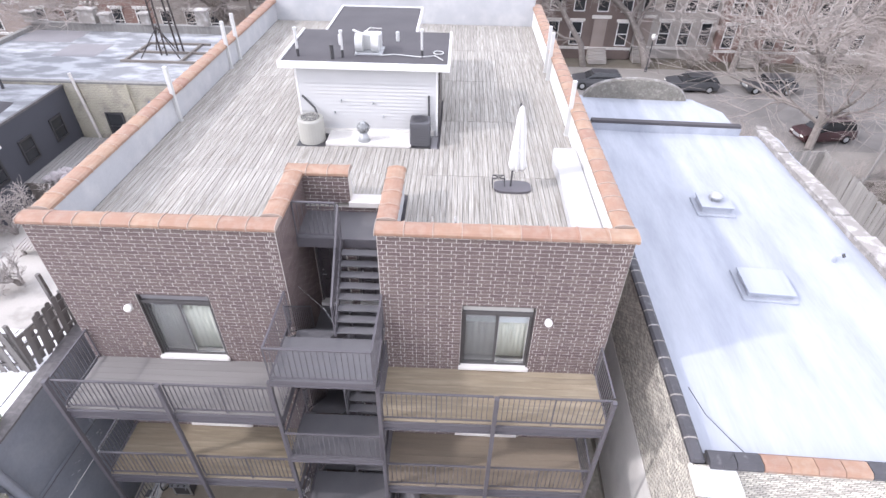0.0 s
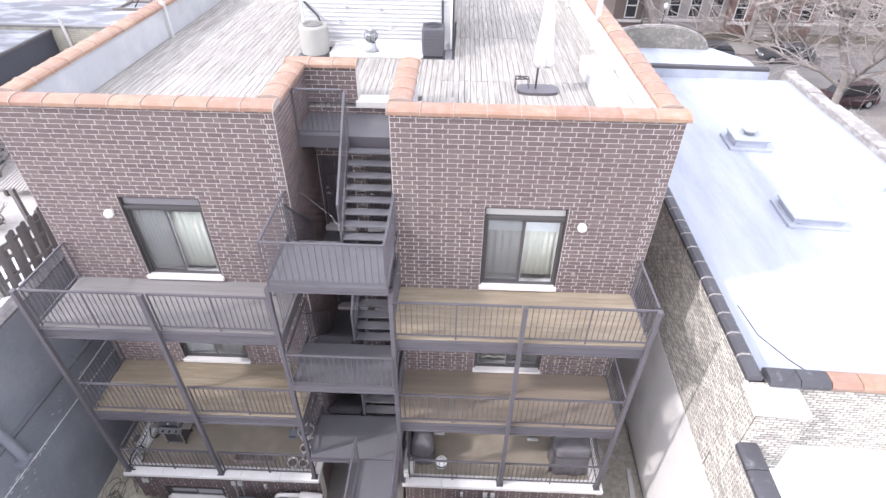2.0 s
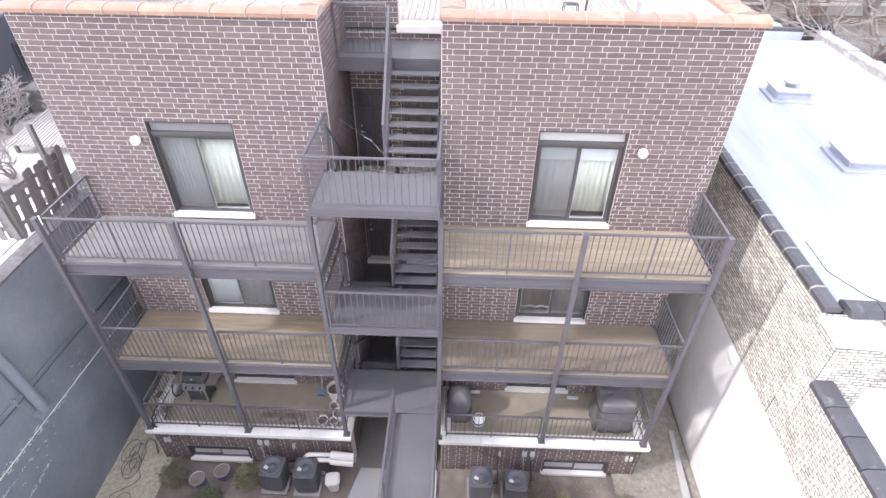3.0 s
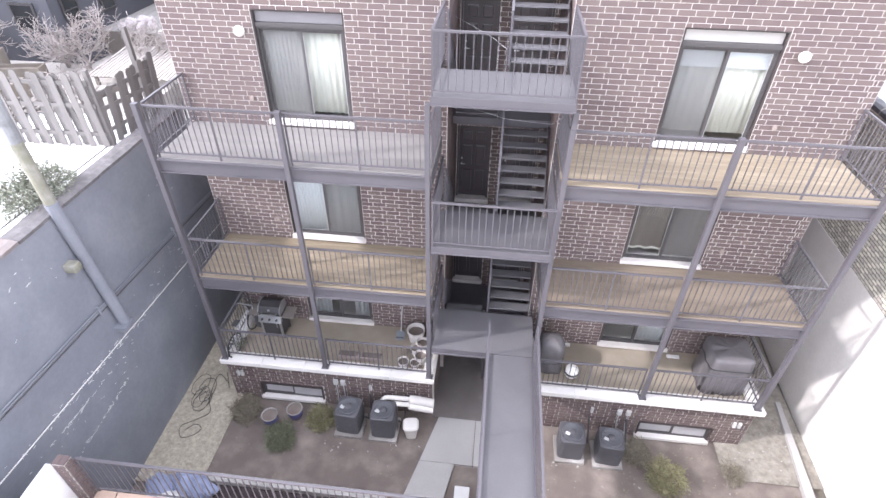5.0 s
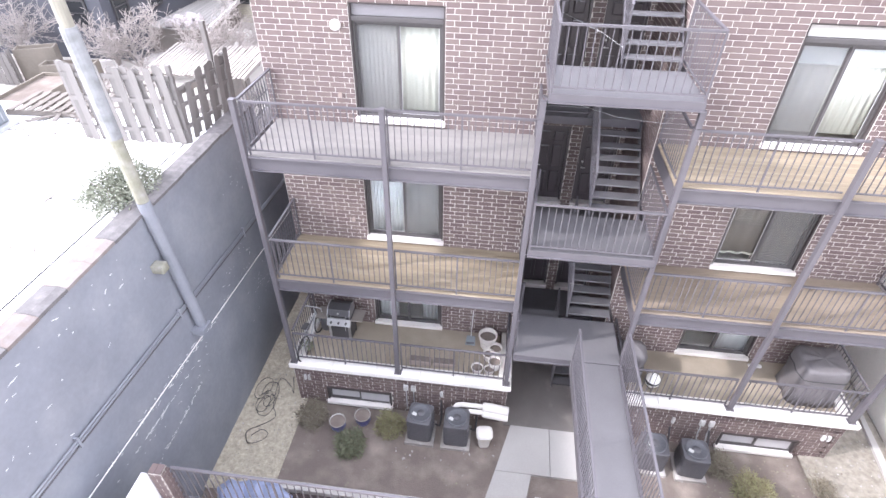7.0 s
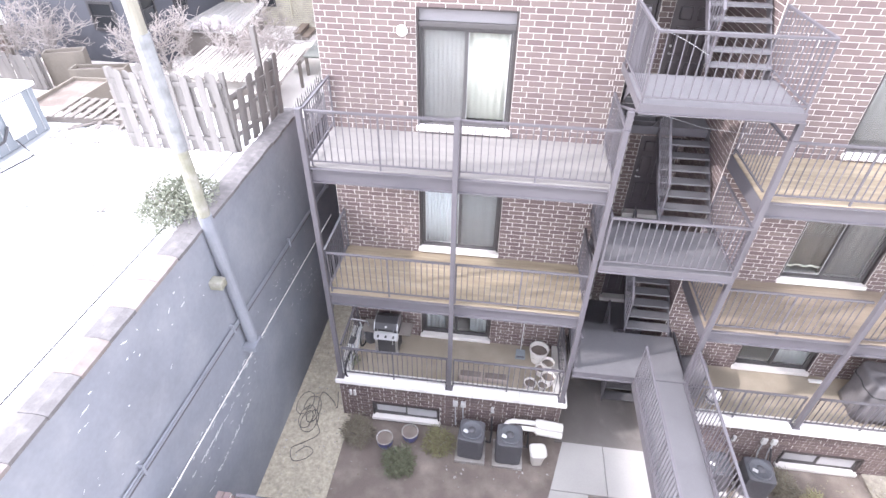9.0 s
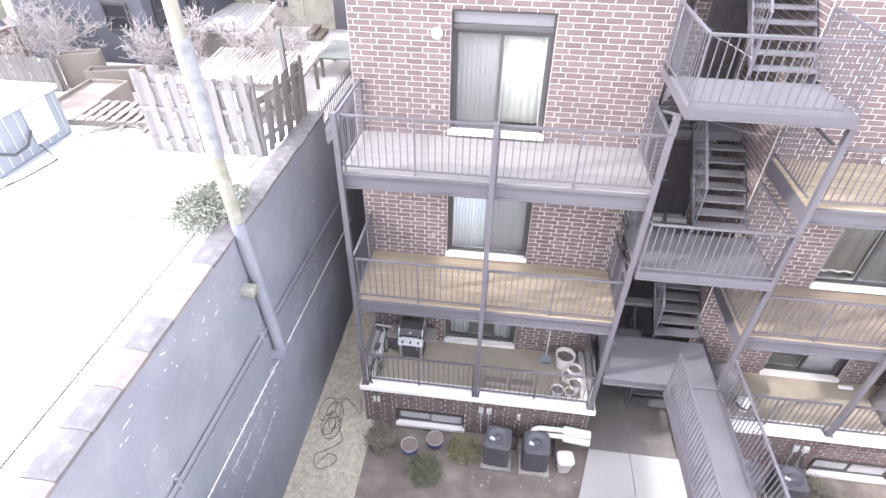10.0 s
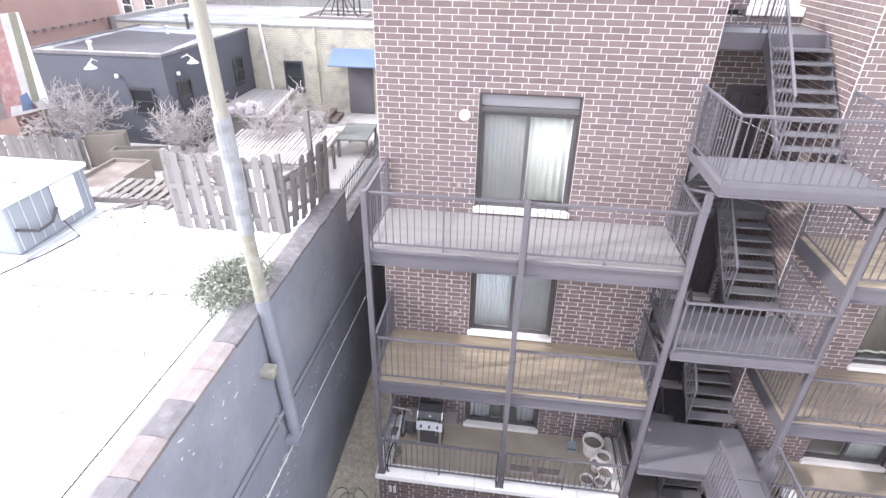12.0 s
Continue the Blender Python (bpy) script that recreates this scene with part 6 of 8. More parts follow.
part("mouth", cyl(B(), (0.12, -0.05, 0.31), (0.2, -0.08, 0.35), 0.075, 10), M_BLACK, t, local=True)
for x, y in ((2.0, -1.4), (3.2, -2.6)):
    p = nbp(x, y, 5.32)
    t = thing("roof_vent", tuple(p), 0, "low round white roof vent", "vent", "lower roof vents")
    part("vent_body", lathe(B(), [(0.3, 0), (0.28, 0.3), (0.42, 0.33), (0.36, 0.45), (0.1, 0.55)], n=18), M_WHITEROOF, t, local=True, smooth=True)
solo("roof_cable", tube(B(), [nbp(0.4, 2.0, 7.55), nbp(0.8, 1.5, 7.15), nbp(1.2, 0.8, 7.15), nbp(1.3, 0.4, 7.3), nbp(0.9, 0.2, 7.52), nbp(0.6, -0.1, 7.45)], 0.011, 5), M_BLACK, "black cable drooping over a roof edge", "cable")

# ---- roof terrace ----
rd = thing("roof_boards", (0, 9, ZR - 0.04), 0, "weathered grey and white timber boards covering the roof", "decking", "", "structure")
PITCH, SPAN = (XR - XL - 0.69) / 87, 3.58
bm0 = box(B(), -PITCH / 2 + 0.005, PITCH / 2 - 0.005, -SPAN / 2 + 0.005, SPAN / 2 - 0.005, 0, 0.04, 0.004)
ME_BOARD = mesh_of("roof_board", bm0, M_ROOFBOARD)
SECTIONS = [0.36 + SPAN * k for k in range(6)]
boards, cut = [], []
nx = 87
for j, ys in enumerate(SECTIONS):
    ye = min(ys + SPAN, YN - 0.32)
    for i in range(nx):
        x = XL + 0.345 + PITCH * (i + 0.5)
        runs = [(ys, ye)]
        for hx0, hx1, hy0, hy1 in ((XA - 0.36, 0.16, 0.0, YA + 0.36), (0.15, XB, 0.0, YA + 0.38), (XB, XB + 0.36, 0.0, YA + 0.5), (-2.05, 2.25, 5.5, 9.2), (-1.5, 1.3, 9.0, 12.2)):
            if hx0 < x < hx1:
                runs = [r for p, q in runs for r in ((p, min(q, hy0)), (max(p, hy1), q)) if r[1] - r[0] > 0.1]
        for p, q in runs:
            (boards if abs(q - p - SPAN) < 0.01 else cut).append((x, p, q))
boards.sort(key=lambda b: b[1])
for x, p, q in boards[:300]:
    piece("roof_board", ME_BOARD, rd, (x, (p + q) / 2 - 9, random.uniform(-0.003, 0.003)), (0, 0, random.uniform(-0.08, 0.08)))
V, Fc = [], []
for x, p, q in cut + boards[300:]:
    k, a, z = len(V), PITCH / 2 - 0.005, 0.04 + random.uniform(-0.003, 0.003)
    V += [(x + sx * a, yy - 9, zz) for zz in (0, z) for sx, yy in ((-1, p + 0.005), (1, p + 0.005), (1, q - 0.005), (-1, q - 0.005))]
    Fc += [tuple(k + i for i in f) for f in ((4, 5, 6, 7), (0, 1, 5, 4), (1, 2, 6, 5), (2, 3, 7, 6), (3, 0, 4, 7))]
me = bpy.data.meshes.new("roof_boards_rest")
me.from_pydata(V, [], Fc)
me.materials.append(M_ROOFBOARD)
ob = new("roof_boards_rest", me)
ob.parent = rd
ob["kind"] = "stuff"

# penthouse over the stairwell
hut = thing("roof_penthouse", (0.1, 8, ZR), 0, "white sided stair penthouse with a black flat roof", "penthouse")
part("wall_core", box(B(), -2.0, 2.2, 6.42, 9.2, ZR - 0.05, 12.98), M_SIDING, hut)
part("rear_core", box(B(), -1.45, 1.25, 9.2, 12.2, ZR - 0.05, 12.98), M_SIDING, hut)
n = 17
for k in range(n):
    z = 11.05 + k * 0.112
    bm = loft(B(), [[(x, 6.418, z), (x, 6.372, z + 0.002), (x, 6.405, z + 0.113), (x, 6.418, z + 0.115)] for x in (-1.98, 2.18)])
    part("siding_board", bm, M_SIDING, hut)
for x in (-2.03, 2.17):
    part("corner_board", box(B(), x, x + 0.06, 6.37, 6.43, ZR, 12.95, 0.006), M_WHITE, hut)
part("roof", box(B(), -2.36, 2.5, 6.22, 9.4, 13.12, 13.16), M_BLACKROOF, hut, "black felt roof")
part("rear_roof", box(B(), -1.6, 1.35, 9.4, 12.4, 13.12, 13.155), M_BLACKROOF, hut, "black felt roof")
bm = B()
box(bm, -2.43, 2.57, 6.12, 6.22, 13.01, 13.2, 0.01)
box(bm, -2.43, -2.36, 6.22, 9.4, 12.98, 13.2)
box(bm, 2.5, 2.57, 6.22, 9.4, 12.98, 13.2)
box(bm, -1.66, -1.6, 9.4, 12.4, 13.0, 13.19)
box(bm, 1.35, 1.41, 9.4, 12.4, 13.0, 13.19)
box(bm, -1.66, 1.41, 12.4, 12.46, 13.0, 13.19)
part("fascia", bm, M_WHITE, hut, "white painted fascia")
part("soffit", box(B(), -2.4, 2.54, 6.2, 9.35, 12.98, 13.0), M_WHITE, hut)
part("ledge", box(B(), -1.15, 1.45, 5.52, 6.38, ZR - 0.018, ZR + 0.1, 0.02), M_PARGE, hut, "pale flashed ledge")
part("roof_curb", box(B(), -2.04, 2.24, 5.51, 6.38, ZR - 0.05, ZR - 0.022), M_HEADER, hut, "grey roofing by the penthouse foot")
part("base_flashing", box(B(), -1.9, 2.1, 6.34, 6.368, ZR, 11.06), M_PARGE, hut)
part("dark_trim", box(B(), 2.235, 2.27, 6.5, 9.0, ZR + 0.1, 12.9), M_BRONZE, hut, "dark door edge on the side")
for x, z in ((-0.72, 11.98), (-0.95, 11.6), (0.25, 11.93), (0.55, 11.5)):
    part("pipe_stub", cyl(B(), (x, 6.4, z), (x, 6.28, z - 0.02), 0.03, 8), M_GALV, hut)
for x, y, h, r, m, lb in ((-1.95, 6.75, 0.75, 0.04, M_PVC, "white"), (-0.62, 6.75, 0.7, 0.037, M_PVC, "white"), (1.72, 6.9, 0.75, 0.037, M_PVC, "white"), (-0.9, 7.9, 0.3, 0.06, M_PVC, "white"), (0.85, 8.4, 0.28, 0.06, M_PVC, "white"), (-0.9, 6.6, 0.4, 0.06, M_BLACK, "black")):
    t = thing("vent_pipe", (x, y, 13.16), 0, lb + " plastic vent pipe standing on a black roof", "vent pipe", "roof vent pipes")
    part("pipe", cyl(B(), (0, 0, 0), (0, 0, h), r, 12), m, t, local=True)
    if h > 0.6:
        part("collar", cyl(B(), (0, 0, 0), (0, 0, 0.22), r * 1.15, 12), M_BLACK, t, "black rubber collar", local=True)
        part("cap", cyl(B(), (0, 0, h), (0, 0, h + 0.07), r * 1.5, 12), m, t, local=True)
t = thing("roof_blower", (0.1, 7.2, 13.16), 0, "white double scroll roof blower with a pipe arm", "blower")
for s in (-0.28, 0.2):
    bm = B()
    cyl(bm, (s - 0.1, 0, 0.3), (s + 0.12, 0, 0.3), 0.26, 20)
    part("scroll", bm, M_PVC, t, local=True)
part("housing", box(B(), -0.2, 0.35, 0.1, 0.5, 0.05, 0.5, 0.03), M_PVC, t, local=True)
part("stand", box(B(), -0.4, 0.42, -0.25, 0.45, 0, 0.06, 0.01), M_GALV, t, local=True)
part("pipe_arm", tube(B(), [(0, 0.4, 0.35), (-0.5, 1.3, 0.2), (-0.75, 1.7, 0.15)], 0.035, 8), M_PVC, t, local=True)
part("hose", tube(B(), [(-0.1, 0.5, 0.4), (-0.3, 1.2, 0.25), (-0.25, 2.0, 0.15), (0.1, 2.3, 0.05)], 0.02, 6), M_STONE, t, local=True)
solo("roof_conduit", tube(B(), [(0.45, 6.9, 13.19), (0.9, 7.0, 13.2), (1.7, 6.85, 13.19), (2.1, 7.0, 13.19), (2.35, 6.6, 13.2)], 0.016, 6), M_PVC, "white conduit lying on a black roof", "conduit")
bm = B()
for k in range(24):
    a, b = 2 * math.pi * k / 24, 2 * math.pi * (k + 1) / 24
    cyl(bm, (2.2 + 0.15 * math.cos(a), 7.3 + 0.15 * math.sin(a), 13.18), (2.2 + 0.15 * math.cos(b), 7.3 + 0.15 * math.sin(b), 13.18), 0.018, 5)
solo("cable_coil", bm, M_PVC, "small coil of white cable on a black roof", "cable")


def condenser(name, at, rz, w, h, body, label, round_=False, group="condensers"):
    """An outdoor air-conditioning unit: louvred body, top with fan grille, base."""
    t = thing(name, at, rz, label, "air conditioner", group)
    if round_:
        part("body", lathe(B(), [(w / 2, 0.04), (w / 2, h - 0.05), (w / 2 - 0.03, h)], n=28), body, t, local=True, smooth=False)
    else:
        part("body", box(B(), -w / 2, w / 2, -w / 2, w / 2, 0.04, h, 0.05), body, t, local=True)
        for k in range(7):
            z = 0.14 + (h - 0.26) * k / 7
            bm = B()
            a = w / 2 + 0.006
            box(bm, -a + 0.07, a - 0.07, -a, -a + 0.01, z, z + 0.02)
            box(bm, -a, -a + 0.01, -a + 0.07, a - 0.07, z, z + 0.02)
            box(bm, a - 0.01, a, -a + 0.07, a - 0.07, z, z + 0.02)
            part("louvre", bm, body, t, local=True)
    r = w * 0.36
    part("fan_well", cyl(B(), (0, 0, h - 0.02), (0, 0, h + 0.006), r, 24), M_BLACK, t, "dark fan opening", local=True)
    bm = B()
    for q in (0.35, 0.6, 0.82, 1.0):
        pts = [(r * q * math.cos(2 * math.pi * k / 20), r * q * math.sin(2 * math.pi * k / 20), h + 0.025) for k in range(21)]
        tube(bm, pts, 0.006, 4)
    for k in range(6):
        a = math.pi * k / 6
        bar(bm, (-r * math.cos(a), -r * math.sin(a), h + 0.02), (r * math.cos(a), r * math.sin(a), h + 0.02), 0.008, 0.008)
    part("fan_grille", bm, body, t, local=True)
    bm = B()
    for k in range(4):
        a = math.pi * k / 2 + 0.4
        vs = [(0.04 * math.cos(a + 1.57), 0.04 * math.sin(a + 1.57)), (r * 0.85 * math.cos(a + 0.2), r * 0.85 * math.sin(a + 0.2)), (r * 0.85 * math.cos(a - 0.45), r * 0.85 * math.sin(a - 0.45))]
        loft(bm, [[(x, y, z) for x, y in vs] for z in (h + 0.008, h + 0.014)])
    part("fan_blades", bm, M_ACGREY, t, local=True)
    part("base", box(B(), -w / 2 - 0.03, w / 2 + 0.03, -w / 2 - 0.03, w / 2 + 0.03, 0, 0.04, 0.01), M_BLACK, t, local=True)
    return t


condenser("condenser", (-1.6, 5.85, ZR - 0.02), 0, 0.78, 0.78, M_ACLIGHT, "round beige condenser unit beside the penthouse", True, "roof condensers")
condenser("condenser", (1.72, 5.85, ZR - 0.02), 0, 0.6, 0.82, M_ACGREY, "square dark grey condenser unit beside the penthouse", False, "roof condensers")
solo("wall_hose", tube(B(), [(-1.9, 6.36, 12.1), (-1.55, 6.3, 11.75), (-1.35, 6.0, 11.5)], 0.03, 6), M_BLACK, "black insulated pipe running to a condenser", "pipe")
solo("wall_hose", tube(B(), [(1.95, 6.36, 12.2), (1.96, 6.34, 11.3), (1.96, 6.1, 11.05)], 0.03, 6), M_BLACK, "black insulated pipe running to a condenser", "pipe")
t = thing("turbine_vent", (0.0, 5.75, ZR + 0.1), 0, "galvanised spinning turbine vent at rest on a ledge", "turbine vent")
part("neck", lathe(B(), [(0.2, 0), (0.14, 0.12), (0.12, 0.25)], n=16), M_GALV, t, local=True, smooth=True)
bm = B()
for k in range(16):
    a = 2 * math.pi * k / 16
    pts = [(math.sin(math.pi * u), -math.cos(math.pi * u)) for u in (0.08, 0.25, 0.42, 0.58, 0.75, 0.92)]
    s0 = [(0.2 * r * math.cos(a) , 0.2 * r * math.sin(a), 0.42 + 0.18 * z) for r, z in pts]
    s1 = [(0.2 * r * math.cos(a + 0.3), 0.2 * r * math.sin(a + 0.3), 0.42 + 0.18 * z) for r, z in pts]
    loft(bm, [s0, s1], close=False)
bmesh.ops.solidify(bm, geom=list(bm.faces), thickness=0.004)
part("vanes", bm, M_GALV, t, local=True, kind="stuff")
part("cap", lathe(B(), [(0.08, 0.58), (0.06, 0.61), (0.01, 0.62)], n=12), M_GALV, t, local=True)

# closed parasol on its plate
um = thing("closed_parasol", (4.38, 3.38, ZR), 0, "closed white parasol on a dark oval base plate", "parasol")
bm = B()
loft(bm, [[(0.5 * math.copysign(abs(math.cos(a)) ** 0.6, math.cos(a)), 0.3 * math.copysign(abs(math.sin(a)) ** 0.6, math.sin(a)), z) for a in [2 * math.pi * k / 32 for k in range(32)]] for z in (0.0, 0.07)])
part("base_plate", bm, M_STEEL, um, "dark grey base plate", local=True)
part("pole", cyl(B(), (-0.05, 0, 0.05), (0.0, 0.02, 2.38), 0.024, 10), M_BLACK, um, local=True)
bm = B()
secs = []
for z, r in ((0.62, 0.16), (0.7, 0.2), (0.95, 0.17), (1.3, 0.15), (1.7, 0.125), (2.05, 0.09), (2.3, 0.05), (2.36, 0.02)):
    secs.append([((r * (1 + 0.28 * math.cos(8 * a + z * 2) + 0.1 * math.sin(3 * a + z * 5))) * math.cos(a) + 0.03 * (1.4 - z) + 0.06, (r * (1 + 0.28 * math.cos(8 * a + z * 2))) * math.sin(a), z) for a in [2 * math.pi * k / 48 for k in range(48)]])
loft(bm, secs)
part("canopy", bm, M_UMBRELLA, um, "furled white canvas", True, True)
part("strap", lathe(B(), [(0.15, 1.18), (0.165, 1.2), (0.15, 1.22)], (0.05, 0, 0), 20), M_UMBRELLA, um, local=True)
part("finial", cyl(B(), (0.0, 0.02, 2.36), (0.0, 0.02, 2.42), 0.02, 8), M_BLACK, um, local=True)
ft = thing("wire_stand", (4.0, 3.45, ZR), 0, "small black wire stand with crossed bars", "stand")
bm = B()
for a, b in (((-0.16, -0.1), (0.16, -0.1)), ((0.16, -0.1), (0.16, 0.1)), ((0.16, 0.1), (-0.16, 0.1)), ((-0.16, 0.1), (-0.16, -0.1)), ((-0.16, -0.1), (0.16, 0.1)), ((-0.16, 0.1), (0.16, -0.1))):
    bar(bm, (*a, 0.3), (*b, 0.3), 0.018, 0.018)
for x in (-0.16, 0.16):
    for y in (-0.1, 0.1):
        bar(bm, (x, y, 0), (x, y, 0.3), 0.015, 0.015)
part("frame", bm, M_BLACK, ft, local=True)

bm = B()
pts = [(5.62, 1.2), (6.36, 1.2), (6.36, 5.25), (5.7, 5.25), (5.6, 4.6), (5.66, 3.9)]
loft(bm, [[(x, y, z) for x, y in pts] for z in (ZR, ZR + 0.3)])
bmesh.ops.bevel(bm, geom=list(bm.edges), offset=0.03, segments=2, affect="EDGES")
wb = thing("covered_bench", (6, 3.2, ZR), 0, "long low bench under a smooth white cover by the parapet", "bench")
part("cover", bm, M_BENCHCOVER, wb)
part("seam", box(B(), 5.75, 6.3, 2.0, 2.02, ZR + 0.3, ZR + 0.312), M_STONE, wb)
for x, y in ((-6.2, 6.92), (-6.2, 11.78), (-6.2, 12.85), (6.33, 6.7), (6.3, 11.5), (6.3, 12.3)):
    t = thing("white_post", (x, y, ZR), 0, "slim white post standing against the parapet", "post", "white roof posts")
    part("shaft", box(B(), -0.06, 0.06, -0.06, 0.06, 0, 1.78, 0.006), M_PVC, t, local=True)
    part("foot", box(B(), -0.08, 0.08, -0.08, 0.08, 0, 0.025, 0.004), M_PVC, t, local=True)
for x in (2.35, 2.85):
    bm = loft(B(), [[(x + dx, 0.62, ZR) for dx in (-0.1, 0.1, 0.0)], [(x + dx * 0.2, 0.55, ZR + 0.95) for dx in (-0.1, 0.1, 0.0)]])
    solo("folded_chair_tip", bm, M_WHITE, "white pointed tip leaning behind the parapet", "furniture", "", "leaning tips")

ZT = Z2 + 0.035
# ---- wall lamps and fittings on the rear face ----
for x in (-4.98, 5.17):
    t = thing("wall_lamp", (x, 0, 9.3), 0, "round opal globe lamp on the brick wall", "wall lamp", "globe lamps")
    part("globe", lathe(B(), [(0.01, -0.1)] + [(0.1 * math.cos(a), 0.1 * math.sin(a)) for a in [radians(d) for d in range(-75, 90, 15)]] + [(0.01, 0.1)], (0, -0.11, 0), 20), M_LAMP, t, local=True, smooth=True)
    part("wall_plate", cyl(B(), (0, 0, 0), (0, -0.03, 0), 0.06, 16), M_PVC, t, local=True)
for x, z in ((-5.05, 7.95), (5.2, 7.95), (-5.05, 4.95), (5.2, 4.95)):
    t = thing("wall_socket", (x, -0.007, z), 0, "small brown outdoor socket box on the brick wall", "socket", "wall sockets")
    part("box_body", box(B(), -0.035, 0.035, -0.045, 0, -0.05, 0.05, 0.008), M_BROWNSTONE, t, local=True)
    part("cover", box(B(), -0.04, 0.04, -0.058, -0.045, -0.052, 0.025, 0.004), M_BROWNSTONE, t, local=True)
for x, z, w in ((-6.28, 1.0, 0.06), (-6.18, 1.0, 0.06), (-3.66, 1.02, 0.12), (-3.47, 1.02, 0.12), (-2.75, 0.92, 0.07), (2.9, 0.92, 0.07), (3.57, 0.94, 0.12), (3.79, 0.94, 0.12), (6.35, 0.88, 0.07), (6.47, 0.88, 0.07)):
    t = thing("meter_box", (x, -1.607, z), 0, "small white service box on the basement wall", "service box", "service boxes")
    part("box_body", box(B(), -w / 2, w / 2, -0.06, 0, -0.09, 0.09, 0.01), M_PVC, t, local=True)
    part("lid", box(B(), -w / 2 + 0.01, w / 2 - 0.01, -0.07, -0.06, -0.05, 0.07, 0.004), M_PVC, t, local=True)
    if w > 0.1:
        part("service_pipe", tube(B(), [(0, -0.03, -0.09), (0.01, -0.03, -0.45), (0.03, -0.12, -0.75)], 0.016, 6), M_GALV, t, local=True)
t = thing("vent_duct", (-1.7, -1.85, 0.6), 0, "pair of curved white plastic ducts in an insulated sleeve", "duct")
for dz, x0, dy in ((0.1, -2.42, 0.0), (-0.03, -2.24, -0.08)):
    bend = [(x0, -1.8 + dy, 0.3), (x0 + 0.01, -1.83 + dy, 0.55 + dz)]
    bend += [(x0 + 0.22 - 0.21 * math.cos(a), -1.86 + dy, 0.55 + dz + 0.26 * math.sin(a)) for a in [radians(d) for d in range(15, 91, 15)]]
    bend += [(-1.62, -1.86 + dy, 0.81 + dz)]
    part("duct", tube(B(), bend, 0.06, 12), M_STONE, t, smooth=True)
for dz, dy, r in ((0.91, 0.0, 0.115), (0.77, -0.09, 0.1)):
    bm = B()
    for a, b, r0, r1 in ((-1.7, -1.66, 0.8, 1.0), (-1.66, -1.45, 1.0, 1.04), (-1.45, -1.38, 1.04, 0.96), (-1.38, -1.3, 0.96, 1.03), (-1.3, -1.07, 1.03, 0.98)):
        cyl(bm, (a, -1.86 + dy, dz - 0.13 * (a + 1.7)), (b, -1.86 + dy, dz - 0.13 * (b + 1.7)), r * r0, 18, r * r1)
    part("sleeve", bm, M_STONE, t, "wrapped white sleeve")

# ---- yard, west half ----
def barrel_condenser(at, rz, w, h):
    """A squarish barrel with rounded corners, ribbed sides and a dished round top."""
    t = thing("condenser", at, rz, "dark grey rounded condenser unit with a dished top, on a pad", "air conditioner", "yard condensers")
    def ring(r, z, sq):
        out = []
        for k in range(32):
            a = 2 * math.pi * k / 32
            c, d = math.cos(a), math.sin(a)
            e = (abs(c) ** sq + abs(d) ** sq) ** (-1 / sq)
            out.append((r * e * c, r * e * d, z))
        return out
    r = w / 2
    part("body", loft(B(), [ring(r * 0.99, 0.03, 9), ring(r, 0.08, 9), ring(r, h - 0.04, 9), ring(r * 0.97, h - 0.01, 8), ring(r * 0.9, h, 7)]), M_ACGREY, t, local=True)
    for k in range(9):
        z = 0.13 + (h - 0.28) * k / 9
        part("louvre", loft(B(), [ring(r * 1.003, z, 9), ring(r * 1.016, z + 0.012, 9), ring(r * 1.003, z + 0.024, 9)], close=True), M_ACGREY, t, local=True)
    part("top_ring", lathe(B(), [(r * 0.84, h), (r * 0.84, h + 0.03), (r * 0.76, h + 0.034), (r * 0.66, h + 0.016), (r * 0.3, h + 0.01)], n=28), M_GUARD, t, "grey dished fan guard", local=True, smooth=True)
    part("hub", lathe(B(), [(r * 0.32, h + 0.006), (r * 0.28, h + 0.03), (r * 0.1, h + 0.04), (0.005, h + 0.041)], n=20), M_ACGREY, t, local=True, smooth=True)
    bm = B()
    for k in range(12):
        a = math.pi * k / 6
        bar(bm, (r * 0.4 * math.cos(a), r * 0.4 * math.sin(a), h + 0.015), (r * 0.75 * math.cos(a), r * 0.75 * math.sin(a), h + 0.035), 0.006, 0.006)
    part("guard_wire", bm, M_ACGREY, t, local=True, kind="stuff")
    part("sticker", loft(B(), [[(-r * 0.66, -r * 0.3, h + z), (-r * 0.3, -r * 0.42, h + z), (-r * 0.22, -r * 0.2, h + z), (-r * 0.55, -r * 0.02, h + z)] for z in (0.036, 0.042)]), M_PVC, t, "white sticker", local=True)
    return t



for x, y, sz, hh in ((-3.2, -2.2, 0.61, 0.76), (-2.3, -2.22, 0.61, 0.78), (2.4, -2.25, 0.61, 0.72), (3.32, -2.3, 0.61, 0.72)):
    pad = box(B(), x - 0.36, x + 0.36, y - 0.37, y + 0.36, -0.02, 0.08, 0.01)
    solo("equipment_pad", pad, M_OLDSTONE, "small concrete pad under a condenser", "pad", "", "condenser pads")
    u = barrel_condenser((x, y, 0.08), random.uniform(-4, 4), sz, hh)
    solo("line_set", tube(B(), [(x + 0.36, y + 0.1, 0.3), (x + 0.46, y + 0.15, 0.18), (x + 0.48, y + 0.35, 0.3), (x + 0.45, -1.7, 0.75)], 0.025, 6), M_BLACK, "black insulated pipe from a condenser to the wall", "pipe", "", "condenser pipes")
t = thing("plastic_bin", (-1.6, -2.3, 0.02), 8, "small white plastic bin with a lid", "bin")
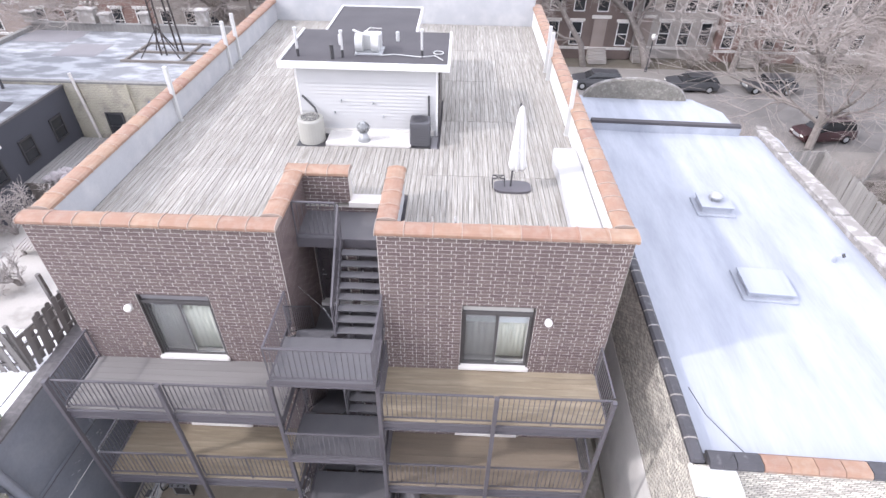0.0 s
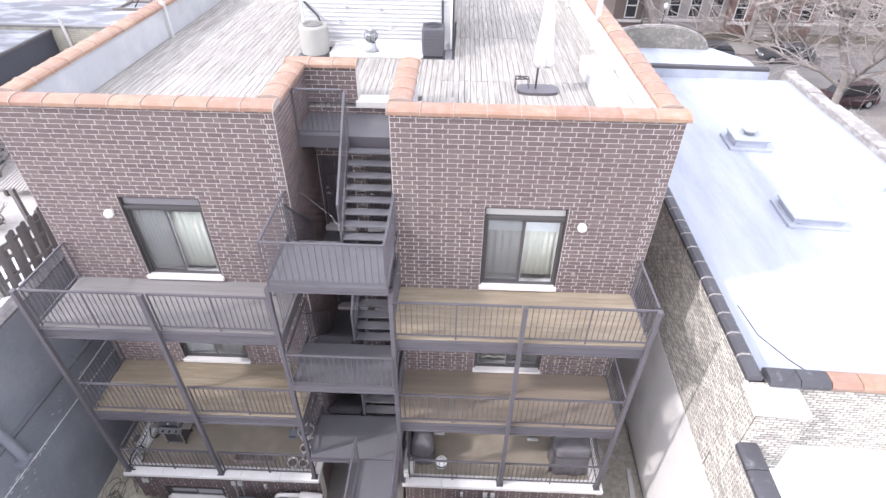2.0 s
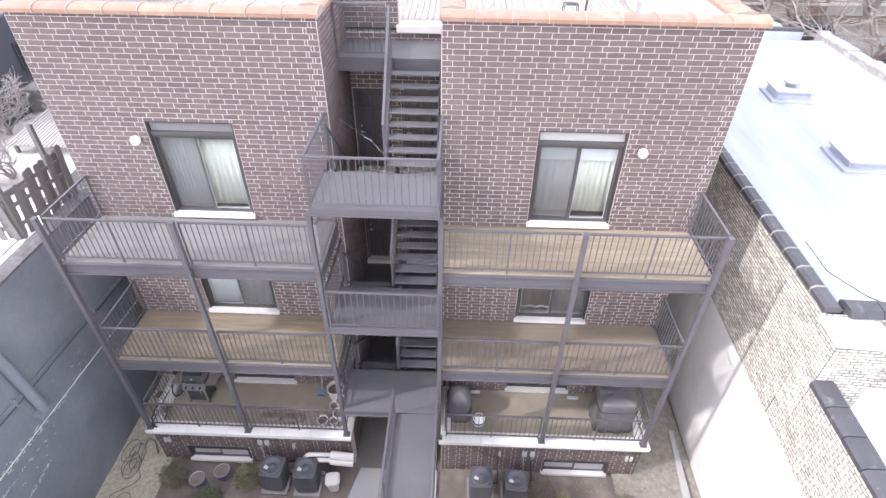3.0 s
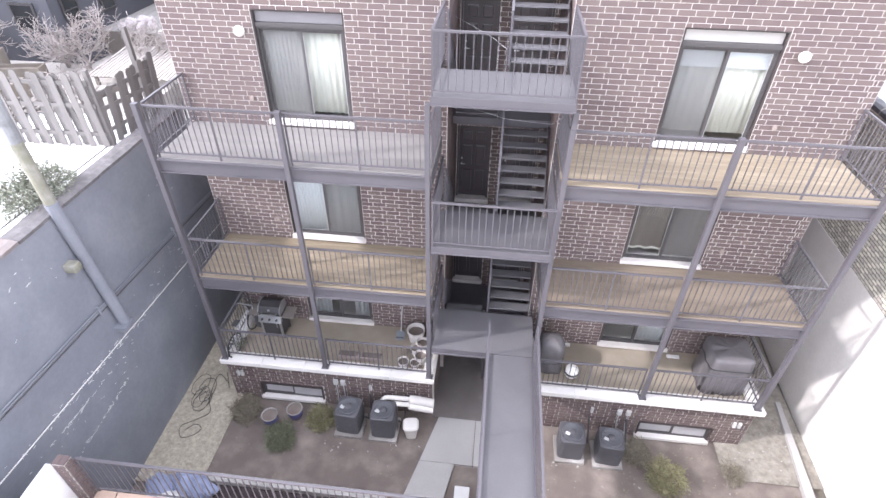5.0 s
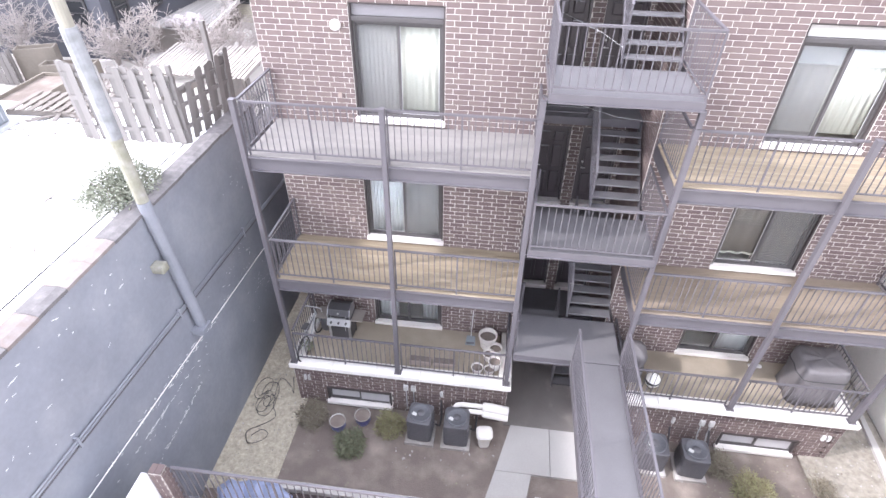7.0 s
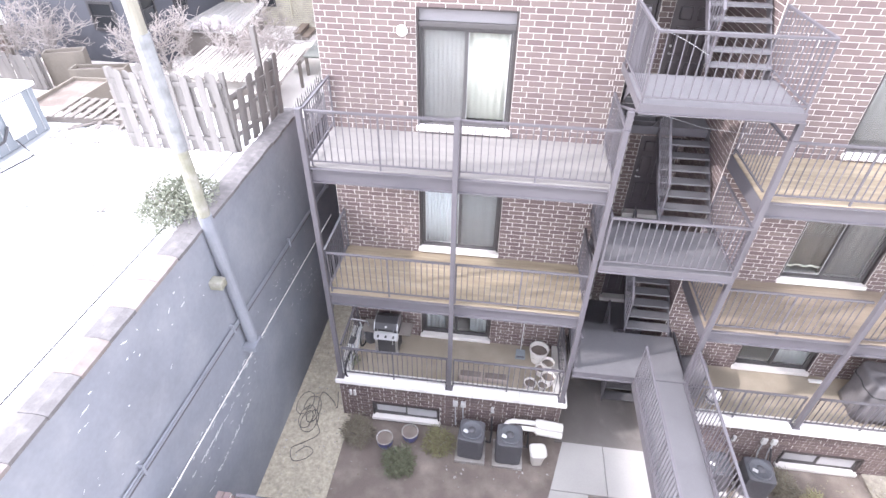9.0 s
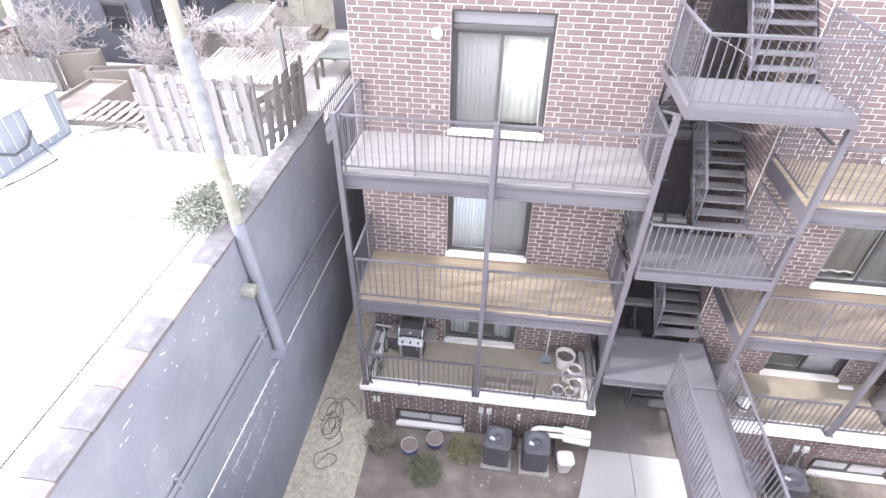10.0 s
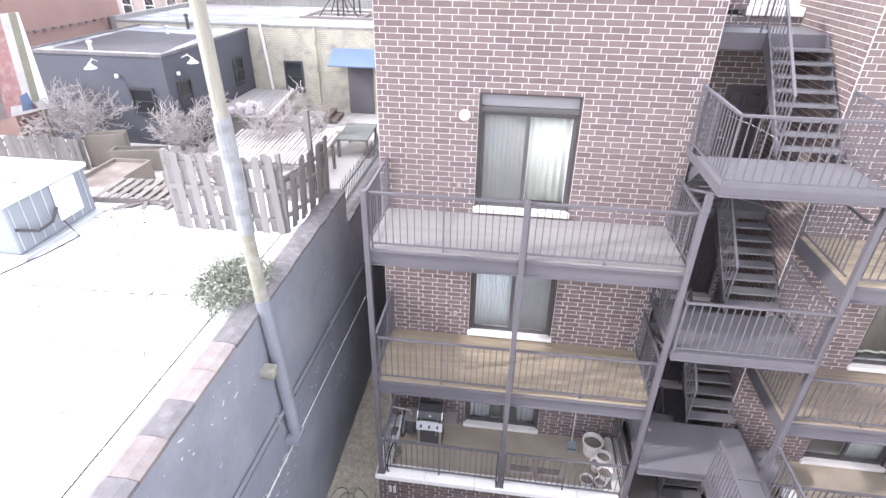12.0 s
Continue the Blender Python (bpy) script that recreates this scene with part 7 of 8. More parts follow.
def rounded(w, d, z, sq=4):
    return [(w * c * e, d * q * e, z) for c, q in [(math.cos(math.pi * k / 12), math.sin(math.pi * k / 12)) for k in range(24)] for e in [(abs(c) ** sq + abs(q) ** sq) ** (-1 / sq)]]


part("body", loft(B(), [rounded(0.13, 0.12, 0.0), rounded(0.18, 0.17, 0.42)]), M_STONE, t, local=True)
part("lid", loft(B(), [rounded(0.2, 0.19, 0.421), rounded(0.205, 0.195, 0.46), rounded(0.17, 0.16, 0.5), rounded(0.05, 0.05, 0.515)]), M_STONE, t, "white lid", local=True)
for x, y in ((-5.3, -2.35), (-4.72, -2.1)):
    t = thing("blue_flowerpot", (x, y, 0.02), 0, "blue glazed flowerpot with a pale rim, dry stems", "flowerpot", "blue pots")
    part("pot", lathe(B(), [(0.14, 0), (0.19, 0.12), (0.2, 0.28), (0.19, 0.3), (0.18, 0.25)], n=20), M_BLUEPOT, t, local=True, smooth=True)
    part("rim", lathe(B(), [(0.2, 0.29), (0.212, 0.3), (0.212, 0.325), (0.19, 0.325), (0.185, 0.29)], n=24), M_OLDSTONE, t, "pale rim", local=True)
    part("soil", cyl(B(), (0, 0, 0.2), (0, 0, 0.302), 0.186, 16), M_SOIL, t, local=True)
    big, small = branches(int(100 * -x), 0.3, 0.006, 0.5, 2, 2, 0, 4, thin=0.002)
    big.ob("dry_stems", M_TWIG, t)
def smooth_path(pts, n=6):
    """A soft curve through the points."""
    out = []
    P = [Vector(p) for p in pts]
    for k in range(len(P) - 1):
        a, b, c, d = P[max(0, k - 1)], P[k], P[k + 1], P[min(len(P) - 1, k + 2)]
        for j in range(n):
            u = j / n
            out.append(0.5 * (2 * b + (c - a) * u + (2 * a - 5 * b + 4 * c - d) * u * u + (3 * b - a - 3 * c + d) * u ** 3))
    return out + [P[-1]]


rng = random.Random(8)
hz = thing("garden_hose", (-7.4, -1.9, 0.06), 0, "tangled dark green garden hose on gravel", "hose")
bm = B()
pts = []
for k in range(110):
    u = k / 109
    a = u * 2 * math.pi * 5
    r = 0.22 + 0.16 * math.sin(u * 23) + 0.015 * rng.random()
    cx, cy = -7.45 + 0.12 * math.sin(u * 5), -1.75 - 0.25 * math.cos(u * 3)
    pts.append((cx + r * 0.7 * math.cos(a), cy + r * 1.2 * math.sin(a), 0.09 + 0.05 * rng.random()))
tube(bm, pts, 0.009, 5)
part("coil", bm, M_BLACK, hz)
pts = [(-6.62, -1.6, 0.9), (-6.7, -1.65, 0.3), (-6.95, -1.3, 0.09), (-7.3, -1.1, 0.09), (-7.2, -1.9, 0.1), (-7.0, -2.3, 0.09), (-7.3, -2.6, 0.09), (-7.55, -2.8, 0.09), (-7.4, -3.1, 0.09), (-7.1, -3.0, 0.09), (-7.0, -2.8, 0.09), (-7.2, -2.7, 0.09), (-7.4, -2.9, 0.09)]
part("loose_end", tube(B(), smooth_path(pts), 0.009, 5), M_BLACK, hz)
for at, s, m, lab in (((-6.4, -4.35, 0.2), (0.55, 0.32, 0.25), M_BLUETARP, "crumpled blue tarpaulin bundle"), ((-7.1, -4.55, 0.2), (0.5, 0.35, 0.22), M_BLUETARP, "crumpled blue tarpaulin bundle"), ((-6.8, -4.75, 0.22), (0.4, 0.3, 0.2), M_UMBRELLA, "crumpled white plastic bundle")):
    bm = B()
    bmesh.ops.create_icosphere(bm, subdivisions=4, radius=1, matrix=Matrix.LocRotScale(at, Euler((0, 0, at[0])), s))
    for v in bm.verts:
        v.co += 0.12 * noise.noise_vector(v.co * 3.3) + 0.04 * noise.noise_vector(v.co * 11)
        v.co.z = max(v.co.z, 0.05)
    solo("crumpled_tarp", bm, m, lab + " on the ground", "tarpaulin", "", "tarp bundles", True)
for k in range(3):
    x = -5.6 + 1.15 * k
    t = thing("long_planter", (x, -4.9, 0.06), 0, "long dark planter trough with dry earth", "planter", "garage planters")
    part("trough", box(B(), -0.5, 0.5, -0.2, 0.2, 0, 0.4, 0.02), M_BROWNSTONE, t, local=True)
    part("soil", box(B(), -0.46, 0.46, -0.16, 0.16, 0.3, 0.41), M_SOIL, t, local=True)
lit = thing("yard_litter", (0, -3, 0), 0, "scattered dry leaves, stones and paper scraps on soil", "litter", "", "stuff")
for nm, m, cnt, s0, s1, zones in (("stone", M_OLDSTONE, 420, 0.012, 0.035, ((-7.8, -6.4, -4.2, 0.3), (6.3, 8.0, -2.6, 0.5), (-7.8, 7.9, -5.6, -1.8))), ("dead_leaf", M_DRYTWIG, 500, 0.015, 0.04, ((-6.5, 7.9, -5.6, -1.8), (3.4, 6.4, -4.2, -1.9))), ("scrap", M_OLDSTONE, 34, 0.015, 0.045, ((-4.0, -1.0, -3.3, -2.6), (1.5, 4.5, -3.4, -2.5)))):
    V, Fc = [], []
    for k in range(cnt):
        x0, x1, y0, y1 = zones[k % len(zones)]
        x, y, s = rng.uniform(x0, x1), rng.uniform(y0, y1), rng.uniform(s0, s1)
        if -1.3 < x < 1.3:
            continue
        b0, a = len(V), rng.uniform(0, 6.28)
        z = 0.06 + 0.02 * rng.random()
        c, d = s * math.cos(a), s * math.sin(a)
        V += [(x + c, y + d, z), (x - d * 0.7, y + c * 0.7, z + s * 0.25), (x - c, y - d, z), (x + d * 0.7, y - c * 0.7, z + s * 0.2), (x, y, z + s * (0.9 if nm == "stone" else 0.3))]
        Fc += [(b0, b0 + 1, b0 + 4), (b0 + 1, b0 + 2, b0 + 4), (b0 + 2, b0 + 3, b0 + 4), (b0 + 3, b0, b0 + 4)]
    me = bpy.data.meshes.new(nm)
    me.from_pydata(V, [], Fc)
    me.materials.append(m)
    o = new(nm, me)
    o.parent = lit
    o.location = (0, 3, 0)
bm = box(B(), -0.35, 0.0, -4.0, -3.6, 0.0, 0.18, 0.01)
solo("paper_box", bm, M_UMBRELLA, "small white box lying in the yard", "box")

# ---- west terrace ----
g = thing("gas_grill", (-5.5, -0.55, ZT), 0, "black and stainless gas grill on a cart with side shelves", "grill")
for x in (-0.36, 0.36):
    for y in (-0.22, 0.22):
        part("leg", box(B(), x - 0.02, x + 0.02, y - 0.02, y + 0.02, 0.0, 0.55), M_BLACK, g, local=True)
part("cart", box(B(), -0.38, 0.38, -0.25, 0.25, 0.1, 0.68, 0.015), M_BLACK, g, local=True)
part("cart_frame", box(B(), -0.38, 0.38, -0.262, -0.2505, 0.1, 0.68, 0.004), M_CHROME, g, "stainless cart front", local=True)
part("cart_door", box(B(), -0.29, 0.29, -0.28, -0.263, 0.16, 0.62, 0.008), M_BLACK, g, "dark cabinet door", local=True)
part("door_handle", box(B(), 0.2, 0.22, -0.29, -0.27, 0.45, 0.62), M_CHROME, g, local=True)
part("control_panel", loft(B(), [[(x, -0.33, 0.66), (x, -0.24, 0.84), (x, -0.2, 0.84), (x, -0.2, 0.66)] for x in (-0.4, 0.4)]), M_CHROME, g, "stainless control panel", local=True)
for x in (-0.25, 0.0, 0.25):
    part("knob", cyl(B(), (x, -0.28, 0.75), (x, -0.33, 0.77), 0.034, 12), M_BLACK, g, local=True)
part("firebox", box(B(), -0.38, 0.38, -0.2, 0.27, 0.69, 0.86, 0.01), M_ACGREY, g, local=True)
bm = loft(B(), [[(x, -0.24, 0.865), (x, -0.25, 0.98), (x, -0.16, 1.12), (x, 0.05, 1.18), (x, 0.24, 1.1), (x, 0.27, 0.865)] for x in (-0.36, 0.36)])
part("lid", bm, M_BLACK, g, "black domed lid", local=True)
for x in (-0.385, 0.362):
    bm = loft(B(), [[(xx, -0.25, 0.865), (xx, -0.26, 0.98), (xx, -0.16, 1.13), (xx, 0.05, 1.19), (xx, 0.25, 1.11), (xx, 0.28, 0.865)] for xx in (x, x + 0.023)])
    part("lid_end", bm, M_CHROME, g, local=True)
part("lid_handle", tube(B(), [(-0.26, -0.25, 0.95), (-0.26, -0.31, 0.95), (0.26, -0.31, 0.95), (0.26, -0.25, 0.95)], 0.014, 8), M_CHROME, g, local=True)
part("gauge", cyl(B(), (0, -0.215, 1.05), (0, -0.24, 1.04), 0.035, 14), M_PVC, g, "round thermometer", local=True)
for x0, x1 in ((-0.8, -0.41), (0.41, 0.8)):
    part("side_shelf", box(B(), x0, x1, -0.24, 0.22, 0.8, 0.84, 0.01), M_OLDWOOD, g, local=True)
g.scale = (0.76, 0.92, 0.94)
t = thing("gas_bottle", (-6.02, -0.35, ZT), 0, "grey gas bottle under a black cloth", "gas bottle")
part("bottle", lathe(B(), [(0.13, 0), (0.15, 0.04), (0.15, 0.34), (0.1, 0.42), (0.04, 0.45)], n=18), M_ACGREY, t, local=True, smooth=True)
part("collar", lathe(B(), [(0.09, 0.44), (0.09, 0.54), (0.08, 0.54), (0.08, 0.44)], n=14), M_BLACK, t, local=True)
def hoop(bm, x, z, rad, r):
    V = [[bm.verts.new((x + (rad + r * math.cos(b)) * math.cos(a), r * math.sin(b), z + (rad + r * math.cos(b)) * math.sin(a))) for b in [math.pi * j / 3 for j in range(6)]] for a in [2 * math.pi * k / 28 for k in range(28)]]
    for k in range(28):
        for j in range(6):
            bm.faces.new((V[k][j], V[k][(j + 1) % 6], V[(k + 1) % 28][(j + 1) % 6], V[(k + 1) % 28][j]))
    return bm


bk = thing("bicycle", (-6.2, -0.95, ZT), 84, "old grey bicycle leaning in a terrace corner", "bicycle")
for x in (-0.5, 0.5):
    ring = [(x + 0.31 * math.cos(2 * math.pi * k / 28), 0, 0.33 + 0.31 * math.sin(2 * math.pi * k / 28)) for k in range(29)]
    wh = part("wheel", hoop(B(), x, 0.33, 0.31, 0.018), M_RUBBER, bk, local=True)
    bm = B()
    for k in range(10):
        a = math.pi * k / 5
        bar(bm, (x, 0, 0.33), (x + 0.3 * math.cos(a), 0, 0.33 + 0.3 * math.sin(a)), 0.004, 0.004)
    part("spokes", bm, M_CHROME, wh, local=True)
bm = B()
for a, b in (((-0.5, 0.33), (-0.12, 0.3)), ((-0.12, 0.3), (-0.22, 0.8)), ((-0.22, 0.8), (-0.5, 0.33)), ((-0.12, 0.3), (0.33, 0.75)), ((-0.2, 0.72), (0.32, 0.8)), ((0.3, 0.95), (0.5, 0.33))):
    cyl(bm, (a[0], 0, a[1]), (b[0], 0, b[1]), 0.016, 8)
part("frame", bm, M_GALV, bk, local=True)
part("saddle", box(B(), -0.34, -0.12, -0.07, 0.07, 0.84, 0.89, 0.02), M_BLACK, bk, local=True)
part("handlebar", tube(B(), [(0.2, -0.27, 1.0), (0.3, -0.2, 1.02), (0.3, 0.2, 1.02), (0.2, 0.27, 1.0)], 0.014, 8), M_CHROME, bk, local=True)
leafy("potted_plant", (-6.25, -1.2, ZT + 0.1), 0.2, 120, 0.07, M_LEAF, "straggling green plant in a terrace corner", 12)


def pot(x, y, r, h, z=None):
    t = thing("cream_flowerpot", (x, y, ZT if z is None else z), 0, "empty cream plastic flowerpot with soil", "flowerpot", "cream pots")
    part("pot", lathe(B(), [(r * 0.72, 0), (r * 0.95, h * 0.85), (r * 1.0, h * 0.86), (r * 1.02, h), (r * 0.9, h), (r * 0.86, h * 0.7)], n=24), M_STONE, t, local=True, smooth=False)
    part("soil", cyl(B(), (0, 0, h * 0.5), (0, 0, h * 0.72), r * 0.86, 20), M_SOIL, t, local=True)
    return t


pot(-1.72, -0.42, 0.24, 0.42)
pot(-1.5, -0.72, 0.17, 0.3)
pot(-1.66, -0.86, 0.15, 0.22)
pot(-1.5, -1.12, 0.17, 0.26)
pot(-1.62, -1.3, 0.13, 0.16)
pot(-1.92, -1.3, 0.15, 0.18)
t = thing("dustpan", (-2.16, -0.36, ZT), 0, "long-handled pale grey dustpan leaning on the wall", "dustpan")
part("pan", loft(B(), [[(-0.13, -0.12, 0.01), (0.13, -0.12, 0.01), (0.13, -0.12, 0.02), (-0.13, -0.12, 0.02)], [(-0.11, 0.12, 0.05), (0.11, 0.12, 0.05), (0.11, 0.12, 0.12), (-0.11, 0.12, 0.12)]]), M_UNIT, t, local=True)
part("lip", box(B(), -0.1, 0.1, -0.09, 0.06, 0.03, 0.05), M_ACGREY, t, "dark inset", local=True)
part("handle", cyl(B(), (0, 0.1, 0.08), (0.02, 0.32, 0.85), 0.012, 8), M_PVC, t, local=True)
for k, x in enumerate((-3.35, -2.75)):
    t = thing("planter_trough", (x, -1.22, ZT), 0, "brown window-box trough on the terrace floor", "planter", "terrace troughs")
    part("trough", box(B(), -0.28, 0.28, -0.1, 0.1, 0, 0.16, 0.015), M_BROWNSTONE, t, local=True)
    part("soil", box(B(), -0.25, 0.25, -0.08, 0.08, 0.1, 0.165), M_SOIL, t, local=True)

# ---- east terrace ----
def covered(name, at, w, d, h, label, seed, square=3.2, rows_=((0.0, 1.05), (0.08, 1.0), (0.2, 0.97), (0.35, 0.94), (0.5, 0.95), (0.65, 0.97), (0.76, 0.96), (0.86, 0.88), (0.94, 0.7), (0.985, 0.42), (1.0, 0.08))):
    """A draped cover: wrinkled skirts and a rounded or flat top."""
    t = thing(name, at, 0, label, "grill", "covered grills")
    rows = []
    for u, k in rows_:
        ring = []
        for q in range(48):
            a = 2 * math.pi * q / 48
            c, s2 = math.cos(a), math.sin(a)
            e = (abs(c) ** square + abs(s2) ** square) ** (-1 / square)
            fold = 1 + 0.035 * (1 - u) * math.sin(9 * a + seed + 2 * u) + 0.05 * noise.noise((c * 1.7 + seed, s2 * 1.7, u * 3))
            ring.append((w / 2 * k * e * c * fold, d / 2 * k * e * s2 * fold, h * u + (0.03 * noise.noise((c * 2, s2 * 2, seed)) if u > 0.3 else 0)))
        rows.append(ring)
    part("cover", loft(B(), rows), M_COVER, t, "wrinkled black fabric cover", True, True)
    part("strap", tube(B(), [(x * 1.02, y * 1.02, z) for x, y, z in rows[3] + rows[3][:1]], 0.012, 5), M_BLACK, t, "black tie strap", local=True)
    return t


covered("covered_grill", (5.9, -0.85, ZT), 1.0, 0.85, 1.22, "grill under a boxy wrinkled black fabric cover", 1, 9, ((0.0, 1.03), (0.15, 1.0), (0.4, 0.98), (0.7, 0.97), (0.9, 0.97), (0.955, 0.94), (0.975, 0.86), (0.985, 0.5), (0.99, 0.06)))
covered("covered_grill", (1.75, -0.82, ZT), 0.68, 0.6, 1.02, "grill under a wrinkled black fabric cover", 4)
t = thing("paper_lantern", (2.3, -1.15, ZT), 0, "white ribbed paper lantern on the terrace floor", "lantern")
part("shade", lathe(B(), [(0.08, 0.0)] + [((0.17 + (0.008 if k % 2 else -0.006)) * math.sin(math.pi * (0.12 + 0.76 * k / 14)), 0.2 - 0.2 * math.cos(math.pi * (0.1 + 0.8 * k / 14))) for k in range(15)] + [(0.06, 0.4)], n=20), M_LAMP, t, local=True)
part("stripe", lathe(B(), [(0.174, 0.17), (0.178, 0.2), (0.174, 0.23)], n=20), M_BLACK, t, local=True)
part("handle", tube(B(), [(-0.06, 0, 0.4), (-0.03, 0, 0.47), (0.03, 0, 0.47), (0.06, 0, 0.4)], 0.006, 5), M_BLACK, t, local=True)
for x, y in ((2.2, -0.12), (5.0, -0.2)):
    bm = box(B(), x - 0.16, x + 0.16, y - 0.05, y + 0.05, ZT, ZT + 0.06, 0.02)
    solo("folded_cloth", bm, M_UMBRELLA, "small white bundle by the wall", "cloth", "", "white bundles")
solo("hanging_wire", tube(B(), [(-0.98, 0.6, 9.55), (-0.2, 0.0, 9.35), (0.1, -0.4, 9.25)], 0.003, 5), M_GALV, "thin pale wire strung across the stair", "wire")
solo("hanging_wire", tube(B(), [(-0.95, -1.0, 8.55), (0.1, -1.2, 8.35), (0.95, -1.0, 8.2), (1.3, -0.3, 8.1)], 0.003, 5), M_GALV, "thin pale wire strung under the landing", "wire")

# ---- the street to the north ----
bm = box(B(), -120, 120, 27.5, 40.5, -0.05, 0.0)
solo("road", bm, M_ASPHALT, "grey worn asphalt street", "road", "structure")
for n, (y0, y1) in enumerate(((23.5, 27.5), (40.5, 44.0))):
    bm = box(B(), -120, 120, y0, y1, -0.05, 0.14, 0.02)
    solo(f"pavement_{n + 1}", bm, M_PAVE, "concrete street pavement with a kerb", "pavement", "structure")


def row_house(name, x0, x1, y, h, wall, trim, label, bays, door_at, seed):
    """A street house: walls, cornice, rows of windows with lintels, a door with steps."""
    t = thing(name, ((x0 + x1) / 2, y, 0), 0, label, "house", "street houses")
    part("wall", box(B(), x0, x1, y, y + 12, 0, h), wall, t)
    part("cornice", box(B(), x0 - 0.05, x1 + 0.05, y - 0.45, y + 0.2, h - 0.5, h + 0.1, 0.05), trim, t)
    part("water_table", box(B(), x0, x1, y - 0.1, y - 0.002, 0.95, 1.2), trim, t)
    w = (x1 - x0) / bays
    for fl in range(int((h - 1.5) // 3.2)):
        for b in range(bays):
            u = x0 + w * (b + 0.5)
            z = 1.45 + 3.2 * fl
            if fl == 0 and b == door_at:
                d = part("door", box(B(), u - 0.65, u + 0.65, y - 0.06, y - 0.002, 1.2, 3.9), M_BROWNSTONE, t, "panelled front door")
                part("lintel", box(B(), u - 0.95, u + 0.95, y - 0.2, y - 0.07, 3.95, 4.25, 0.02), trim, d)
                for k in range(5):
                    part("step", box(B(), u - 0.9, u + 0.9, y - 0.45 - 0.3 * k, y - 0.15 - 0.3 * k, 0, 1.15 - 0.2 * k), M_GREYSTONE, t)
                continue
            win = wall_window(t, "s", y, u, z, 0.95, 2.1, M_WHITE)
            part("lintel", box(B(), u - 0.75, u + 0.75, y - 0.16, y - 0.002, z + 2.2, z + 2.45, 0.02), trim, win)
    return t


row_house("row_house", 11.0, 20.2, 47, 11, M_DARKFACE, M_STONE, "dark brown brick row house with white window trim", 4, 2, 1)
row_house("row_house", 20.3, 28.5, 47.6, 10.5, M_GREYSTONE, M_STONE, "grey stone row house with white window trim", 4, 0, 2)
row_house("row_house", 28.6, 37.0, 47, 11.5, M_REDBRICK, M_STONE, "red brick row house with stone trim", 4, 1, 3)
row_house("row_house", 37.1, 46.0, 47.4, 11, M_GREYSTONE, M_STONE, "grey stone row house with white window trim", 4, 3, 4)
row_house("row_house", 46.1, 56.0, 47, 12, M_BROWNSTONE, M_STONE, "brown brick row house with stone trim", 4, 1, 5)
row_house("row_house", 56.1, 66.0, 47, 11, M_REDBRICK, M_STONE, "red brick row house with stone trim", 4, 2, 6)
row_house("row_house", 1.5, 10.8, 47.5, 11, M_REDBRICK, M_STONE, "red brick row house with stone trim", 4, 1, 7)
row_house("row_house", -8.5, 1.4, 47, 11, M_GREYSTONE, M_STONE, "grey stone row house with white window trim", 4, 2, 8)
row_house("row_house", -18.0, -8.6, 47.3, 11.5, M_BROWNSTONE, M_STONE, "dark brown brick row house with white window trim", 4, 0, 9)
row_house("row_house", -28.0, -18.1, 47, 11, M_GREYSTONE, M_STONE, "grey stone row house with white window trim", 4, 3, 10)
row_house("row_house", -38.0, -28.1, 47.2, 11, M_REDBRICK, M_WHITE, "red brick row house with stone trim", 4, 1, 11)
row_house("row_house", -48.0, -38.1, 46.6, 11, M_BROWNSTONE, M_WHITE, "dark brown brick row house with white window trim", 4, 2, 12)
bm = B()
for x0, x1, h in ((-90, -48.2, 10), (66.2, 110, 11)):
    box(bm, x0, x1, 47, 60, 0, h)
solo("far_terrace", bm, M_BROWNSTONE, "far row of brown houses", "houses", "structure")


